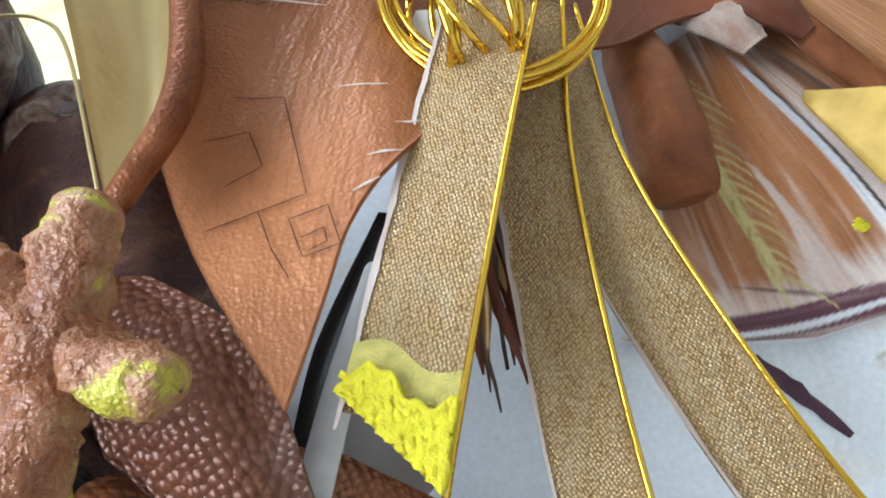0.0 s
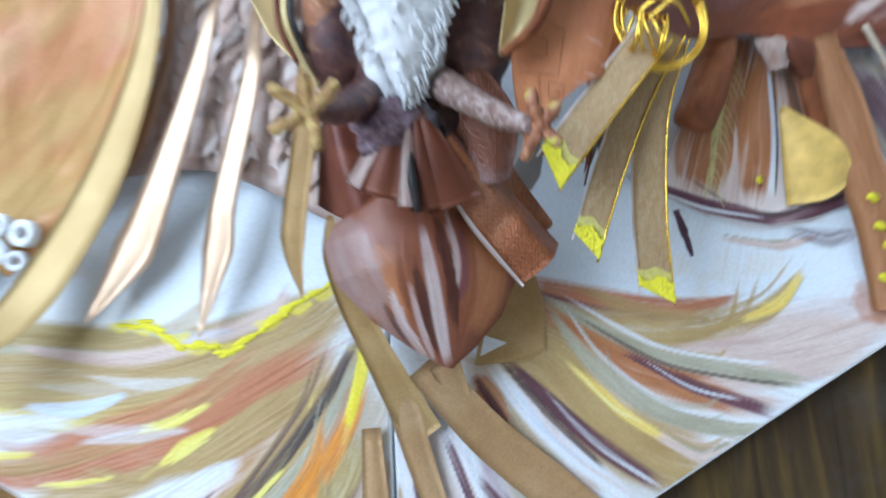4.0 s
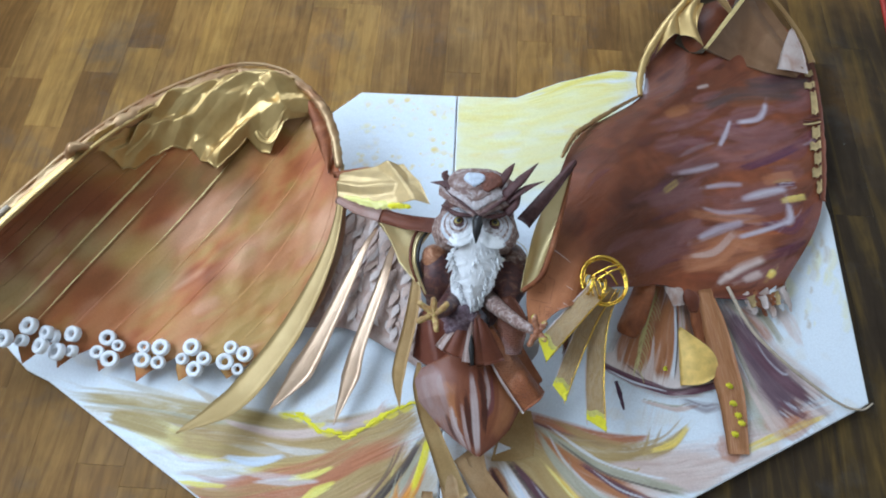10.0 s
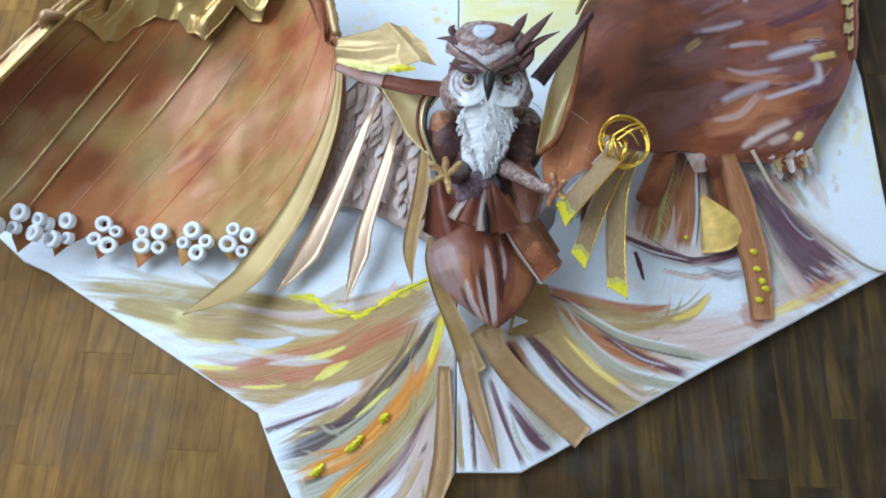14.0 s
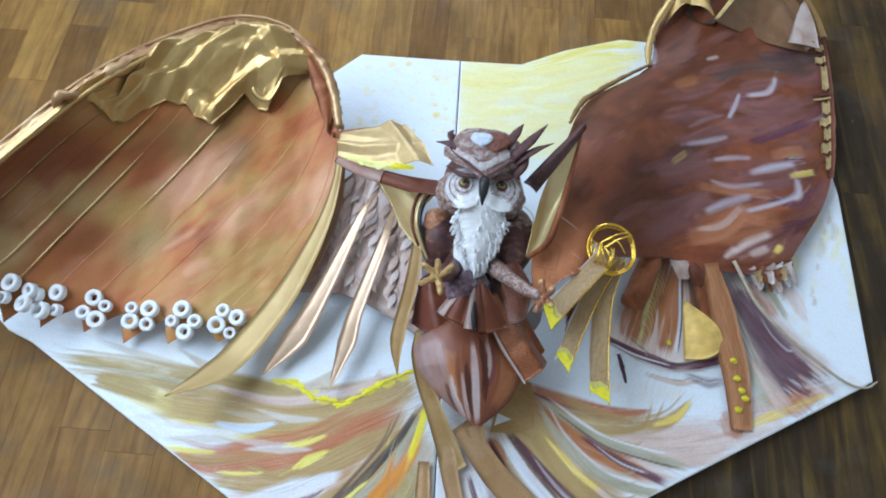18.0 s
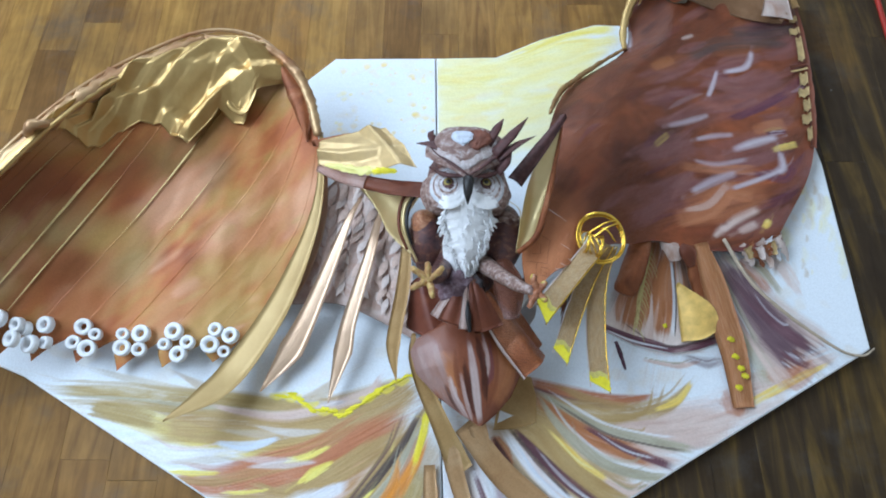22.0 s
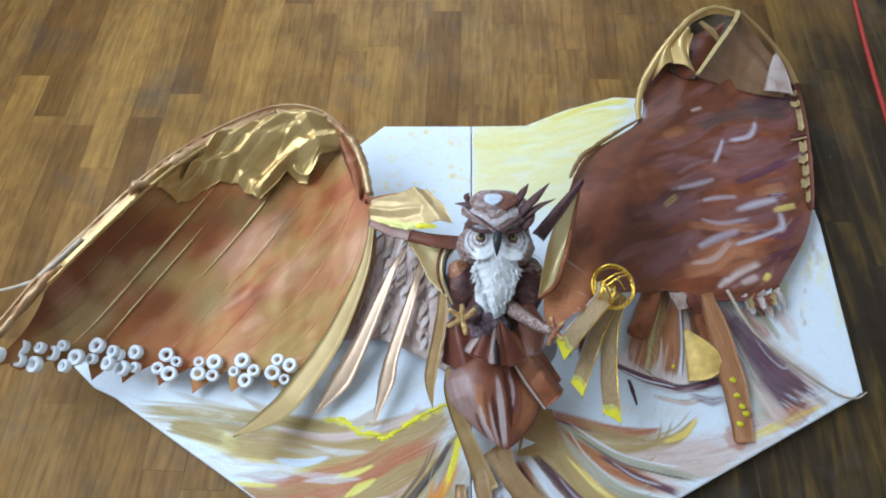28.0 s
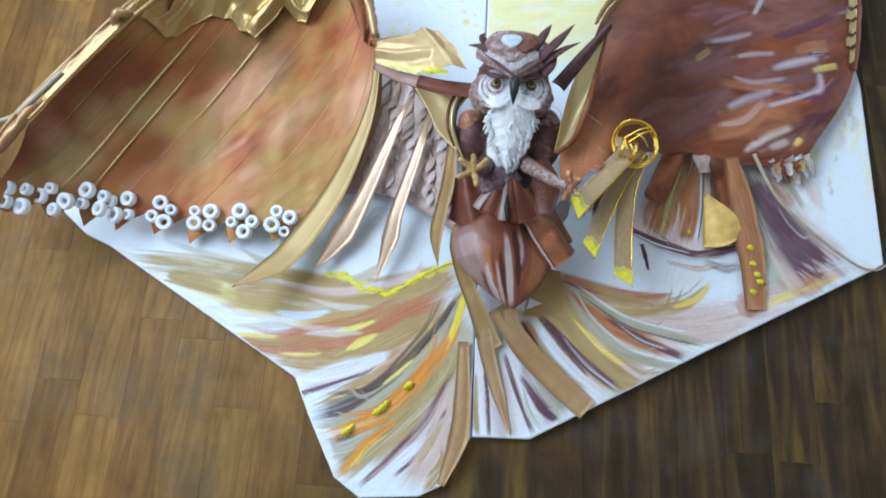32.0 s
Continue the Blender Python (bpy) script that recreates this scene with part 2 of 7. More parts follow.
HOLLOWSHADE = plain("dark_hollow_shade", (0.055, 0.036, 0.018), 0.6, 0.1, 0.3, 60)
SHOULDERGOLD = plain("satin_gold_cloth", (0.50, 0.36, 0.17), 0.42, 0.35, 0.2, 40)
SEAMGOLD = plain("pale_gold_edge", (0.58, 0.44, 0.18), 0.5, 0.15, 0.3, 90)
WIRE = foil("polished_brass_wire", (0.75, 0.48, 0.06), (0.85, 0.58, 0.09), 0.16, 1.0)
EDGE = foil("copper_twisted_edge", (0.30, 0.14, 0.06), (0.52, 0.37, 0.19), 0.42, 0.5)
SILVERED = foil("copper_mirror_strip", (0.50, 0.34, 0.22), (0.55, 0.40, 0.28), 0.38, 0.65)
PAPER = plain("white_paper", (0.74, 0.75, 0.77), 0.6, 0.0, 0.1, 120, 0.3)
DARKHOLE = plain("dark_glue", (0.05, 0.055, 0.06), 0.6)
PURPLE = plain("dark_purple_paint", (0.075, 0.030, 0.052), 0.4, 0.0, 0.4, 60, 0.5)
YELLOW = plain("thick_yellow_paint", (0.84, 0.74, 0.03), 0.38, 0.0, 0.12, 180, 0.9)
ROPE = plain("beige_cord", (0.44, 0.36, 0.27), 0.7)
REDC = plain("red_cord_paint", (0.34, 0.03, 0.018), 0.5)
PLASTER = plain("plaster_wall", (0.76, 0.74, 0.70), 0.8, 0.0, 0.08, 6, 0.1)
BLACK = plain("black_paper", (0.022, 0.02, 0.02), 0.35)
GREYHAIR = plain("dark_grey_fur", (0.07, 0.06, 0.065), 0.8, 0.0, 0.6, 90, 1.0)


def ribbon_material():
    """Woven gold braid."""
    m = Mat("gold_braid")
    v = m.coords("UV", (1, 1, 1))
    w = m.n("ShaderNodeTexWave")
    w.inputs["Scale"].default_value, w.inputs["Distortion"].default_value = 95, 2.0
    w.inputs["Detail"].default_value = 2
    m.link(v, w.inputs["Vector"])
    vo = m.n("ShaderNodeTexVoronoi")
    vo.inputs["Scale"].default_value = 1.0
    vo.inputs["Randomness"].default_value = 0.45
    m.link(m.coords("UV", (24, 30, 1), (0, 0, 0.5)), vo.inputs["Vector"])
    col = m.ramp(vo.outputs["Distance"], [(0.1, (0.62, 0.46, 0.25)), (0.45, (0.38, 0.24, 0.10)), (0.75, (0.21, 0.115, 0.045))])
    wear = m.noise(m.coords("UV", (1.2, 3, 1)), 2.0, 4)
    col = m.mix(m.ramp(wear, [(0.4, (0, 0, 0)), (0.8, (0.3, 0.3, 0.3))]), col, (0.60, 0.54, 0.42))
    m.bump(vo.outputs["Distance"], 0.8, 0.001)
    return m.set(col, 0.34, 0.4)


BRAID = ribbon_material()


# ---- geometry helpers ----
def thing(name, label, category, group="", kind="", at=(0, 0, 0)):
    ob = new(name)
    ob.location = at
    ob.empty_display_size = 0.02
    return tagged(ob, label, category, group, kind)


def obj(name, verts, faces, mats, smooth=True, uvs=None, face_mats=None, edge=None):
    me = bpy.data.meshes.new(name)
    me.from_pydata([tuple(v) for v in verts], [], faces)
    for mt in mats if isinstance(mats, (list, tuple)) else [mats]:
        me.materials.append(mt)
    if uvs is not None:
        layer = me.uv_layers.new(name="UVMap")
        idx = np.zeros(len(me.loops), dtype=np.int32)
        me.loops.foreach_get("vertex_index", idx)
        layer.data.foreach_set("uv", np.asarray(uvs, dtype=np.float32)[idx].ravel())
        if edge is not None:
            me.uv_layers.new(name="Edge").data.foreach_set("uv", np.asarray(edge, dtype=np.float32)[idx].ravel())
    if face_mats is not None:
        me.polygons.foreach_set("material_index", np.asarray(face_mats, dtype=np.int32))
    if smooth:
        me.polygons.foreach_set("use_smooth", [True] * len(me.polygons))
    me.update()
    return new(name, me)


def under(ob, parent, label=""):
    if parent is not None:
        ob.parent = parent
        ob.matrix_parent_inverse = Matrix.Translation(parent.matrix_world.translation).inverted() if parent.type == "MESH" else Matrix.Translation(parent.location).inverted()
    return tagged(ob, label) if label else ob


def part(name, bm, material, parent, label=""):
    me = bpy.data.meshes.new(name)
    bm.to_mesh(me)
    bm.free()
    me.materials.append(material)
    return under(new(name, me), parent, label)


def spline(pts, n):
    """Catmull-Rom through pts, n samples."""
    p = np.asarray(pts, float)
    if len(p) == 2:
        return p[0] + (p[1] - p[0]) * np.linspace(0, 1, n)[:, None]
    p = np.vstack([2 * p[0] - p[1], p, 2 * p[-1] - p[-2]])
    out = []
    for s in np.linspace(0, len(p) - 3 - 1e-9, n):
        i, f = int(s), s - int(s)
        a, b, c, d = p[i : i + 4]
        out.append(0.5 * (2 * b + (c - a) * f + (2 * a - 5 * b + 4 * c - d) * f * f + (3 * b - a - 3 * c + d) * f**3))
    return np.array(out)


def grid(name, fn, nu, nv, mats, thick=0.0, smooth=True, uvscale=(1, 1)):
    """A sheet from fn(u, v); with a thickness it is closed below."""
    us, vs = np.linspace(0, 1, nu + 1), np.linspace(0, 1, nv + 1)
    top = np.array([[fn(u, v) for v in vs] for u in us], float)
    verts = list(top.reshape(-1, 3))
    uvs = [(u * uvscale[0], v * uvscale[1]) for u in us for v in vs]
    k = nv + 1
    faces = [(i * k + j, (i + 1) * k + j, (i + 1) * k + j + 1, i * k + j + 1) for i in range(nu) for j in range(nv)]
    a = top[1, 0] - top[0, 0]
    b = top[0, 1] - top[0, 0]
    if np.cross(a, b)[2] < 0:
        faces = [f[::-1] for f in faces]
    if thick:
        n0 = len(verts)
        verts += [v - np.array((0, 0, thick)) for v in top.reshape(-1, 3)]
        uvs += uvs
        faces += [tuple(x + n0 for x in f[::-1]) for f in faces]
        rim = [i * k for i in range(nu + 1)] + [nu * k + j for j in range(1, nv + 1)] + [i * k + nv for i in range(nu - 1, -1, -1)] + [j for j in range(nv - 1, 0, -1)]
        for q, r in zip(rim, rim[1:] + rim[:1]):
            faces.append((q, r, r + n0, q + n0))
    return obj(name, verts, faces, mats, smooth, uvs)


def strip(name, pts, widths, mat, thick=0.001, n=24, m=4, bow=0.0, twist=0.0, up=(0, 0, 1), tip=None, rag=0.0, seed=0):
    """A band along a spline. widths: values along it. bow: crown across. tip: "point" or "slant" for the far end. twist: degrees at the far end."""
    rnd = random.Random(seed)
    c = spline(pts, n + 1)
    w = np.interp(np.linspace(0, 1, n + 1), np.linspace(0, 1, len(widths)), widths)
    t = np.gradient(c, axis=0)
    t /= np.linalg.norm(t, axis=1)[:, None] + 1e-12
    length = np.linalg.norm(np.diff(c, axis=0), axis=1).sum()
    upv = np.asarray(up, float)
    rows, uvs, edge = [], [], []
    jag = [[rnd.uniform(-1, 1) * rag for _ in range(2)] for _ in range(n + 1)]
    for i in range(n + 1):
        side = np.cross(t[i], upv)
        side /= np.linalg.norm(side) + 1e-12
        nor = np.cross(side, t[i])
        a = radians(twist) * i / n
        side, nor = side * math.cos(a) + nor * math.sin(a), nor * math.cos(a) - side * math.sin(a)
        for j in range(m + 1):
            s = j / m * 2 - 1
            off = s * w[i] / 2 * (1 + jag[i][0 if s < 0 else 1] * abs(s))
            p = c[i] + side * off + nor * bow * (1 - s * s)
            if tip == "slant" and i == n:
                p = p - t[i] * (s * 0.31) * w[i]
            rows.append(p)
            uvs.append((length * i / n + seed * 3.7, (j / m - 0.5) * max(w) + seed * 1.3))
            edge.append((i / n * 0.9999, j / m * 0.9999))
    k = m + 1
    faces = [(i * k + j, i * k + j + 1, (i + 1) * k + j + 1, (i + 1) * k + j) for i in range(n) for j in range(m)]
    verts = rows
    if thick:
        n0 = len(verts)
        verts = verts + [p - upv * thick for p in rows]
        uvs, edge = uvs + uvs, edge + edge
        faces = faces + [tuple(x + n0 for x in f[::-1]) for f in faces]
        rim = [i * k for i in range(n + 1)] + [n * k + j for j in range(1, m + 1)] + [i * k + m for i in range(n - 1, -1, -1)] + [j for j in range(m - 1, 0, -1)]
        for q, r in zip(rim, rim[1:] + rim[:1]):
            faces.append((q, q + n0, r + n0, r))
    # uv in metres scaled for the streaks
    uvs = [(u * 8, v * 40) for u, v in uvs] if mat is not BRAID else [(u / 0.03, v / 0.03) for u, v in uvs]
    return obj(name, verts, [f[::-1] for f in faces], mat, True, uvs, edge=edge)


def tube(name, pts, radii, mat, n=30, m=8, wob=0.0, seed=0, flat=1.0):
    rnd = random.Random(seed)
    c = spline(pts, n + 1)
    r = np.interp(np.linspace(0, 1, n + 1), np.linspace(0, 1, len(radii)), radii)
    t = np.gradient(c, axis=0)
    t /= np.linalg.norm(t, axis=1)[:, None] + 1e-12
    verts = []
    ref = np.array((0.03, 0.05, 1.0))
    for i in range(n + 1):
        s = np.cross(t[i], ref)
        if np.linalg.norm(s) < 0.05:
            s = np.cross(t[i], (1, 0, 0))
        s /= np.linalg.norm(s)
        u = np.cross(s, t[i])
        for j in range(m):
            a = 2 * math.pi * j / m
            q = r[i] * (1 + rnd.uniform(-wob, wob))
            verts.append(c[i] + (s * math.cos(a) + u * math.sin(a) * flat) * q)
    faces = [(i * m + j, i * m + (j + 1) % m, (i + 1) * m + (j + 1) % m, (i + 1) * m + j) for i in range(n) for j in range(m)]
    faces += [tuple(range(m))[::-1], tuple(n * m + j for j in range(m))]
    return obj(name, verts, faces, mat)


def coons(b, t, l, r):
    """A patch between four edges, each a list of points: b, t run with u, l, r run with v."""
    B, T, L, R = (spline(e, 41) for e in (b, t, l, r))

    def at(e, f):
        x = min(max(f, 0), 1) * 40
        i = min(int(x), 39)
        return e[i] + (e[i + 1] - e[i]) * (x - i)

    def fn(u, v):
        return (1 - v) * at(B, u) + v * at(T, u) + (1 - u) * at(L, v) + u * at(R, v) - ((1 - u) * (1 - v) * B[0] + u * (1 - v) * B[-1] + (1 - u) * v * T[0] + u * v * T[-1])

    return fn


def slab(name, outline, z0, z1, mat, parent=None, label="", round_edge=0.003):
    bm = bmesh.new()
    vs = [bm.verts.new((x, y, z0)) for x, y in outline]
    f = bm.faces.new(vs)
    if f.normal.z > 0:
        f.normal_flip()
    up = bmesh.ops.extrude_face_region(bm, geom=[f])
    for v in up["geom"]:
        if isinstance(v, bmesh.types.BMVert):
            v.co.z = z1
    bmesh.ops.recalc_face_normals(bm, faces=bm.faces)
    if round_edge:
        es = [e for e in bm.edges if all(abs(v.co.z - z1) < 1e-6 for v in e.verts)]
        bmesh.ops.bevel(bm, geom=es, offset=round_edge, segments=2, affect="EDGES", profile=0.5)
    bmesh.ops.triangulate(bm, faces=[f for f in bm.faces if len(f.verts) > 4])
    return part(name, bm, mat, parent, label)


BZ = 0.02  # top of the board


# ---- brush painting: colours laid on the vertices of a sheet, stroke by stroke ----
_tab = np.random.RandomState(5).rand(256, 256)


def vnoise(x, y):
    """Smooth value noise on arrays, 0 to 1."""
    xi, yi = np.floor(x).astype(int), np.floor(y).astype(int)
    fx, fy = x - xi, y - yi
    fx, fy = fx * fx * (3 - 2 * fx), fy * fy * (3 - 2 * fy)
    a, b = _tab[xi % 256, yi % 256], _tab[(xi + 1) % 256, yi % 256]
    c, d = _tab[xi % 256, (yi + 1) % 256], _tab[(xi + 1) % 256, (yi + 1) % 256]
    return (a * (1 - fx) + b * fx) * (1 - fy) + (c * (1 - fx) + d * fx) * fy


def fbm(x, y):
    return 0.55 * vnoise(x, y) + 0.3 * vnoise(x * 2.1 + 9, y * 2.1 + 4) + 0.15 * vnoise(x * 4.3 + 3, y * 4.3 + 8)


PAL = {
    "ochre": ((0.54, 0.42, 0.23), (0.44, 0.31, 0.13), (0.35, 0.22, 0.08)),
    "olive": ((0.50, 0.42, 0.23), (0.41, 0.31, 0.12), (0.31, 0.21, 0.065)),
    "salmon": ((0.56, 0.32, 0.20), (0.47, 0.19, 0.09), (0.36, 0.12, 0.05)),
    "orange": ((0.72, 0.46, 0.10), (0.70, 0.27, 0.02), (0.50, 0.19, 0.04)),
    "plum": ((0.30, 0.17, 0.20), (0.13, 0.05, 0.07), (0.07, 0.03, 0.045)),
    "grey": ((0.58, 0.56, 0.46), (0.42, 0.40, 0.30), (0.32, 0.29, 0.20)),
    "smoke": ((0.20, 0.15, 0.12), (0.09, 0.065, 0.06), (0.05, 0.04, 0.04)),
    "lemon": ((0.82, 0.78, 0.36), (0.78, 0.70, 0.18), (0.72, 0.58, 0.08)),
    "white": ((0.84, 0.85, 0.87), (0.76, 0.78, 0.83), (0.66, 0.67, 0.74)),
    "pink": ((0.74, 0.66, 0.62), (0.66, 0.53, 0.48), (0.54, 0.38, 0.33)),
    "sun": ((0.82, 0.74, 0.40), (0.80, 0.62, 0.16), (0.78, 0.50, 0.06)),
    "pale": ((0.82, 0.80, 0.54), (0.80, 0.75, 0.33), (0.78, 0.65, 0.18)),
    "blue": ((0.72, 0.78, 0.86), (0.62, 0.69, 0.80), (0.52, 0.58, 0.70)),
    "lav": ((0.70, 0.69, 0.75), (0.52, 0.46, 0.52), (0.38, 0.26, 0.29)),
    "wpurple": ((0.20, 0.075, 0.10), (0.12, 0.04, 0.07), (0.07, 0.02, 0.045)),
    "wred": ((0.30, 0.11, 0.05), (0.19, 0.06, 0.026), (0.10, 0.028, 0.013)),
    "wdark": ((0.10, 0.03, 0.018), (0.06, 0.018, 0.011), (0.04, 0.012, 0.010)),
    "gold": ((0.58, 0.42, 0.17), (0.46, 0.33, 0.11), (0.36, 0.24, 0.07)),
    "copper": ((0.60, 0.30, 0.15), (0.46, 0.18, 0.07), (0.33, 0.11, 0.04)),
    "rust": ((0.34, 0.13, 0.05), (0.25, 0.085, 0.032), (0.17, 0.055, 0.02)),
    "dusty": ((0.27, 0.19, 0.21), (0.16, 0.10, 0.12), (0.09, 0.05, 0.07)),
    "frust": ((0.58, 0.30, 0.16), (0.44, 0.18, 0.07), (0.30, 0.11, 0.04)),
    "quill": ((0.72, 0.70, 0.36), (0.62, 0.56, 0.24), (0.48, 0.40, 0.15)),
    "umber": ((0.30, 0.20, 0.07), (0.20, 0.12, 0.04), (0.13, 0.075, 0.025)),
    "sunny": ((0.86, 0.79, 0.14), (0.84, 0.74, 0.04), (0.74, 0.58, 0.03)),
    "rust2": ((0.52, 0.25, 0.12), (0.42, 0.17, 0.065), (0.30, 0.11, 0.04)),
    "wmauve": ((0.36, 0.20, 0.19), (0.24, 0.105, 0.10), (0.15, 0.055, 0.055)),
    "rose": ((0.76, 0.50, 0.36), (0.66, 0.38, 0.24), (0.56, 0.28, 0.16)),
}
KIN = {"ochre": ("olive", "white", "pink", "lemon"), "olive": ("ochre", "pink", "grey"), "salmon": ("ochre", "pink", "salmon"), "orange": ("ochre", "lemon", "salmon"), "plum": ("smoke", "white", "pink"), "grey": ("white", "ochre", "smoke"), "smoke": ("plum", "grey"), "white": ("pink", "grey", "blue"), "pink": ("white", "grey", "ochre"), "sun": ("pale",), "pale": ("sun", "white"), "lav": ("wred", "wpurple", "lav"), "wpurple": ("wred", "lav"), "wred": ("wdark", "wpurple")}


class Painting:
    """Vertices (x, y) with a ground colour, painted over with strokes."""

    def __init__(self, xy, ground, seed=0):
        self.xy = np.asarray(xy, float)
        self.rgb = np.array(np.broadcast_to(ground, (len(self.xy), 3)), float)
        self.relief = np.zeros(len(self.xy))
        self.rnd = random.Random(seed)
        self.count = seed * 31

    def track(self, pts, widths, paint, opacity=0.9, bristle=420.0, soft=0.42):
        self.count += 1
        k = self.count
        n = 84
        c = spline([(x, y, 0) for x, y in pts], n)[:, :2]
        w = np.interp(np.linspace(0, 1, n), np.linspace(0, 1, len(widths)), widths)
        m = w.max()
        lo, hi = c.min(0) - m, c.max(0) + m
        idx = np.nonzero((self.xy[:, 0] > lo[0]) & (self.xy[:, 0] < hi[0]) & (self.xy[:, 1] > lo[1]) & (self.xy[:, 1] < hi[1]))[0]
        if not len(idx):
            return
        p = self.xy[idx]
        d2 = ((p[:, None, :] - c[None]) ** 2).sum(2)
        j = d2.argmin(1)
        near = d2[np.arange(len(p)), j] < (m * 1.2) ** 2
        idx, p, j = idx[near], p[near], j[near]
        t = np.gradient(c, axis=0)
        t /= np.linalg.norm(t, axis=1)[:, None] + 1e-12
        off = p - c[j]
        along = (off * t[j]).sum(1)
        side = off[:, 0] * -t[j][:, 1] + off[:, 1] * t[j][:, 0]
        length = np.linalg.norm(np.diff(c, axis=0), axis=1).sum()
        s = j / (n - 1) * length + along
        hair = vnoise(side * bristle + k * 17.3, s * 14 + k * 5.1) * 0.6 + vnoise(side * bristle * 2.7 + k, s * 30) * 0.4
        patch = fbm(side * 60 + k * 3.1, s * 18 + k)
        e = np.abs(side) / (w[j] / 2 + 1e-6)
        ends = np.clip(np.minimum(s, length - s) / (0.12 * length + 1e-6) + 0.25, 0, 1)
        a = np.clip((1.05 - e) / soft + (hair - 0.55) * 0.55, 0, 1) * np.clip(ends + (hair - 0.5) * 0.9, 0, 1)
        a *= opacity * np.clip(0.62 + patch * 0.9, 0, 1)
        cols = np.array(PAL[paint])
        f = np.clip(hair * 0.34 + patch * 0.85 - 0.03, 0, 0.999) * 2
        i0 = f.astype(int)
        col = cols[i0] + (cols[np.minimum(i0 + 1, 2)] - cols[i0]) * (f - i0)[:, None]
        self.rgb[idx] += (col - self.rgb[idx]) * a[:, None]
        self.relief[idx] = self.relief[idx] * (1 - 0.6 * a) + a * hair

    def stroke(self, pts, widths, paint, opacity=0.92, tracks=6):
        r = self.rnd
        self.track(pts, [w * 1.25 for w in widths], paint, opacity)
        a, b = np.array(pts[0]), np.array(pts[-1])
        d = (b - a) / (np.linalg.norm(b - a) + 1e-9)
        nrm = np.array((-d[1], d[0]))
        wm, k = max(widths), len(pts) - 1
        for _ in range(tracks):
            o = nrm * wm * r.uniform(-0.5, 0.5)
            t0, t1 = (a - b) * r.uniform(-0.3, 0.03), (b - a) * r.uniform(-0.3, 0.04)
            pp = [tuple(np.array(p) + o + t0 * (1 - i / k) ** 2 + t1 * (i / k) ** 2) for i, p in enumerate(pts)]
            self.track(pp, [w * r.uniform(0.2, 0.5) for w in widths], paint if r.random() < 0.72 else r.choice(KIN.get(paint, (paint,))), opacity * r.uniform(0.5, 1.0))

    def onto(self, ob):
        layer = ob.data.color_attributes.new("paint", "FLOAT_COLOR", "POINT")
        full = np.concatenate([np.clip(self.rgb, 0, 0.9), self.relief[:, None]], 1).astype(np.float32)
        n = len(ob.data.vertices)
        if n > len(full):
            full = np.concatenate([full] * (n // len(full) + 1))[:n]
        layer.data.foreach_set("color", full.ravel())


def painted(name, rough=0.5, metal=0.0, grain=700, grain_depth=0.2, relief=0.0012, fleck=0.12):
    """A painted surface: the brushed colours with a fine grain, and the brush's relief."""
    m = Mat(name)
    at = m.n("ShaderNodeAttribute")
    at.attribute_name = "paint"
    v = m.coords("Object")
    fine = m.noise(v, 350, 4, 0.6)
    col = m.mix(fleck * 2, at.outputs["Color"], m.ramp(fine, [(0.3, (0.5, 0.5, 0.5)), (0.65, (1, 1, 1))]), "MULTIPLY")
    vo = m.n("ShaderNodeTexVoronoi")
    vo.inputs["Scale"].default_value = grain
    m.link(v, vo.inputs["Vector"])
    m.bump(vo.outputs["Distance"], grain_depth, 0.001)
    m.bump(at.outputs["Alpha"], 0.8, relief)
    m.bump(m.noise(v, 40, 4), 0.2, 0.003)
    return m.set(col, rough, metal, 0.28)


P_BOARD = painted("painted_canvas", 0.5, 0.0, 900, 0.15)
P_WINGR = painted("painted_wing_leather", 0.34, 0.1, 700, 0.34)
P_WINGL = painted("painted_copper_leather", 0.47, 0.12, 600, 0.2)
P_HEART = painted("painted_heart_leather", 0.30, 0.05, 1300, 0.12, 0.0006)


def inside(xy, poly):
    x, y = xy[:, 0], xy[:, 1]
    r = np.zeros(len(xy), bool)
    for (x0, y0), (x1, y1) in zip(poly, poly[1:] + poly[:1]):
        c = (y0 > y) != (y1 > y)
        r ^= c & (x < (x1 - x0) * (y - y0) / (y1 - y0 + 1e-12) + x0)
    return r


def to_edge(xy, poly):
    best, bd = xy.copy(), np.full(len(xy), 1e9)
    for a, b in zip(poly, poly[1:] + poly[:1]):
        a, b = np.array(a), np.array(b)
        t = np.clip(((xy - a) @ (b - a)) / ((b - a) @ (b - a)), 0, 1)
        q = a + t[:, None] * (b - a)
        d = ((xy - q) ** 2).sum(1)
        k = d < bd
        best[k], bd[k] = q[k], d[k]
    return best


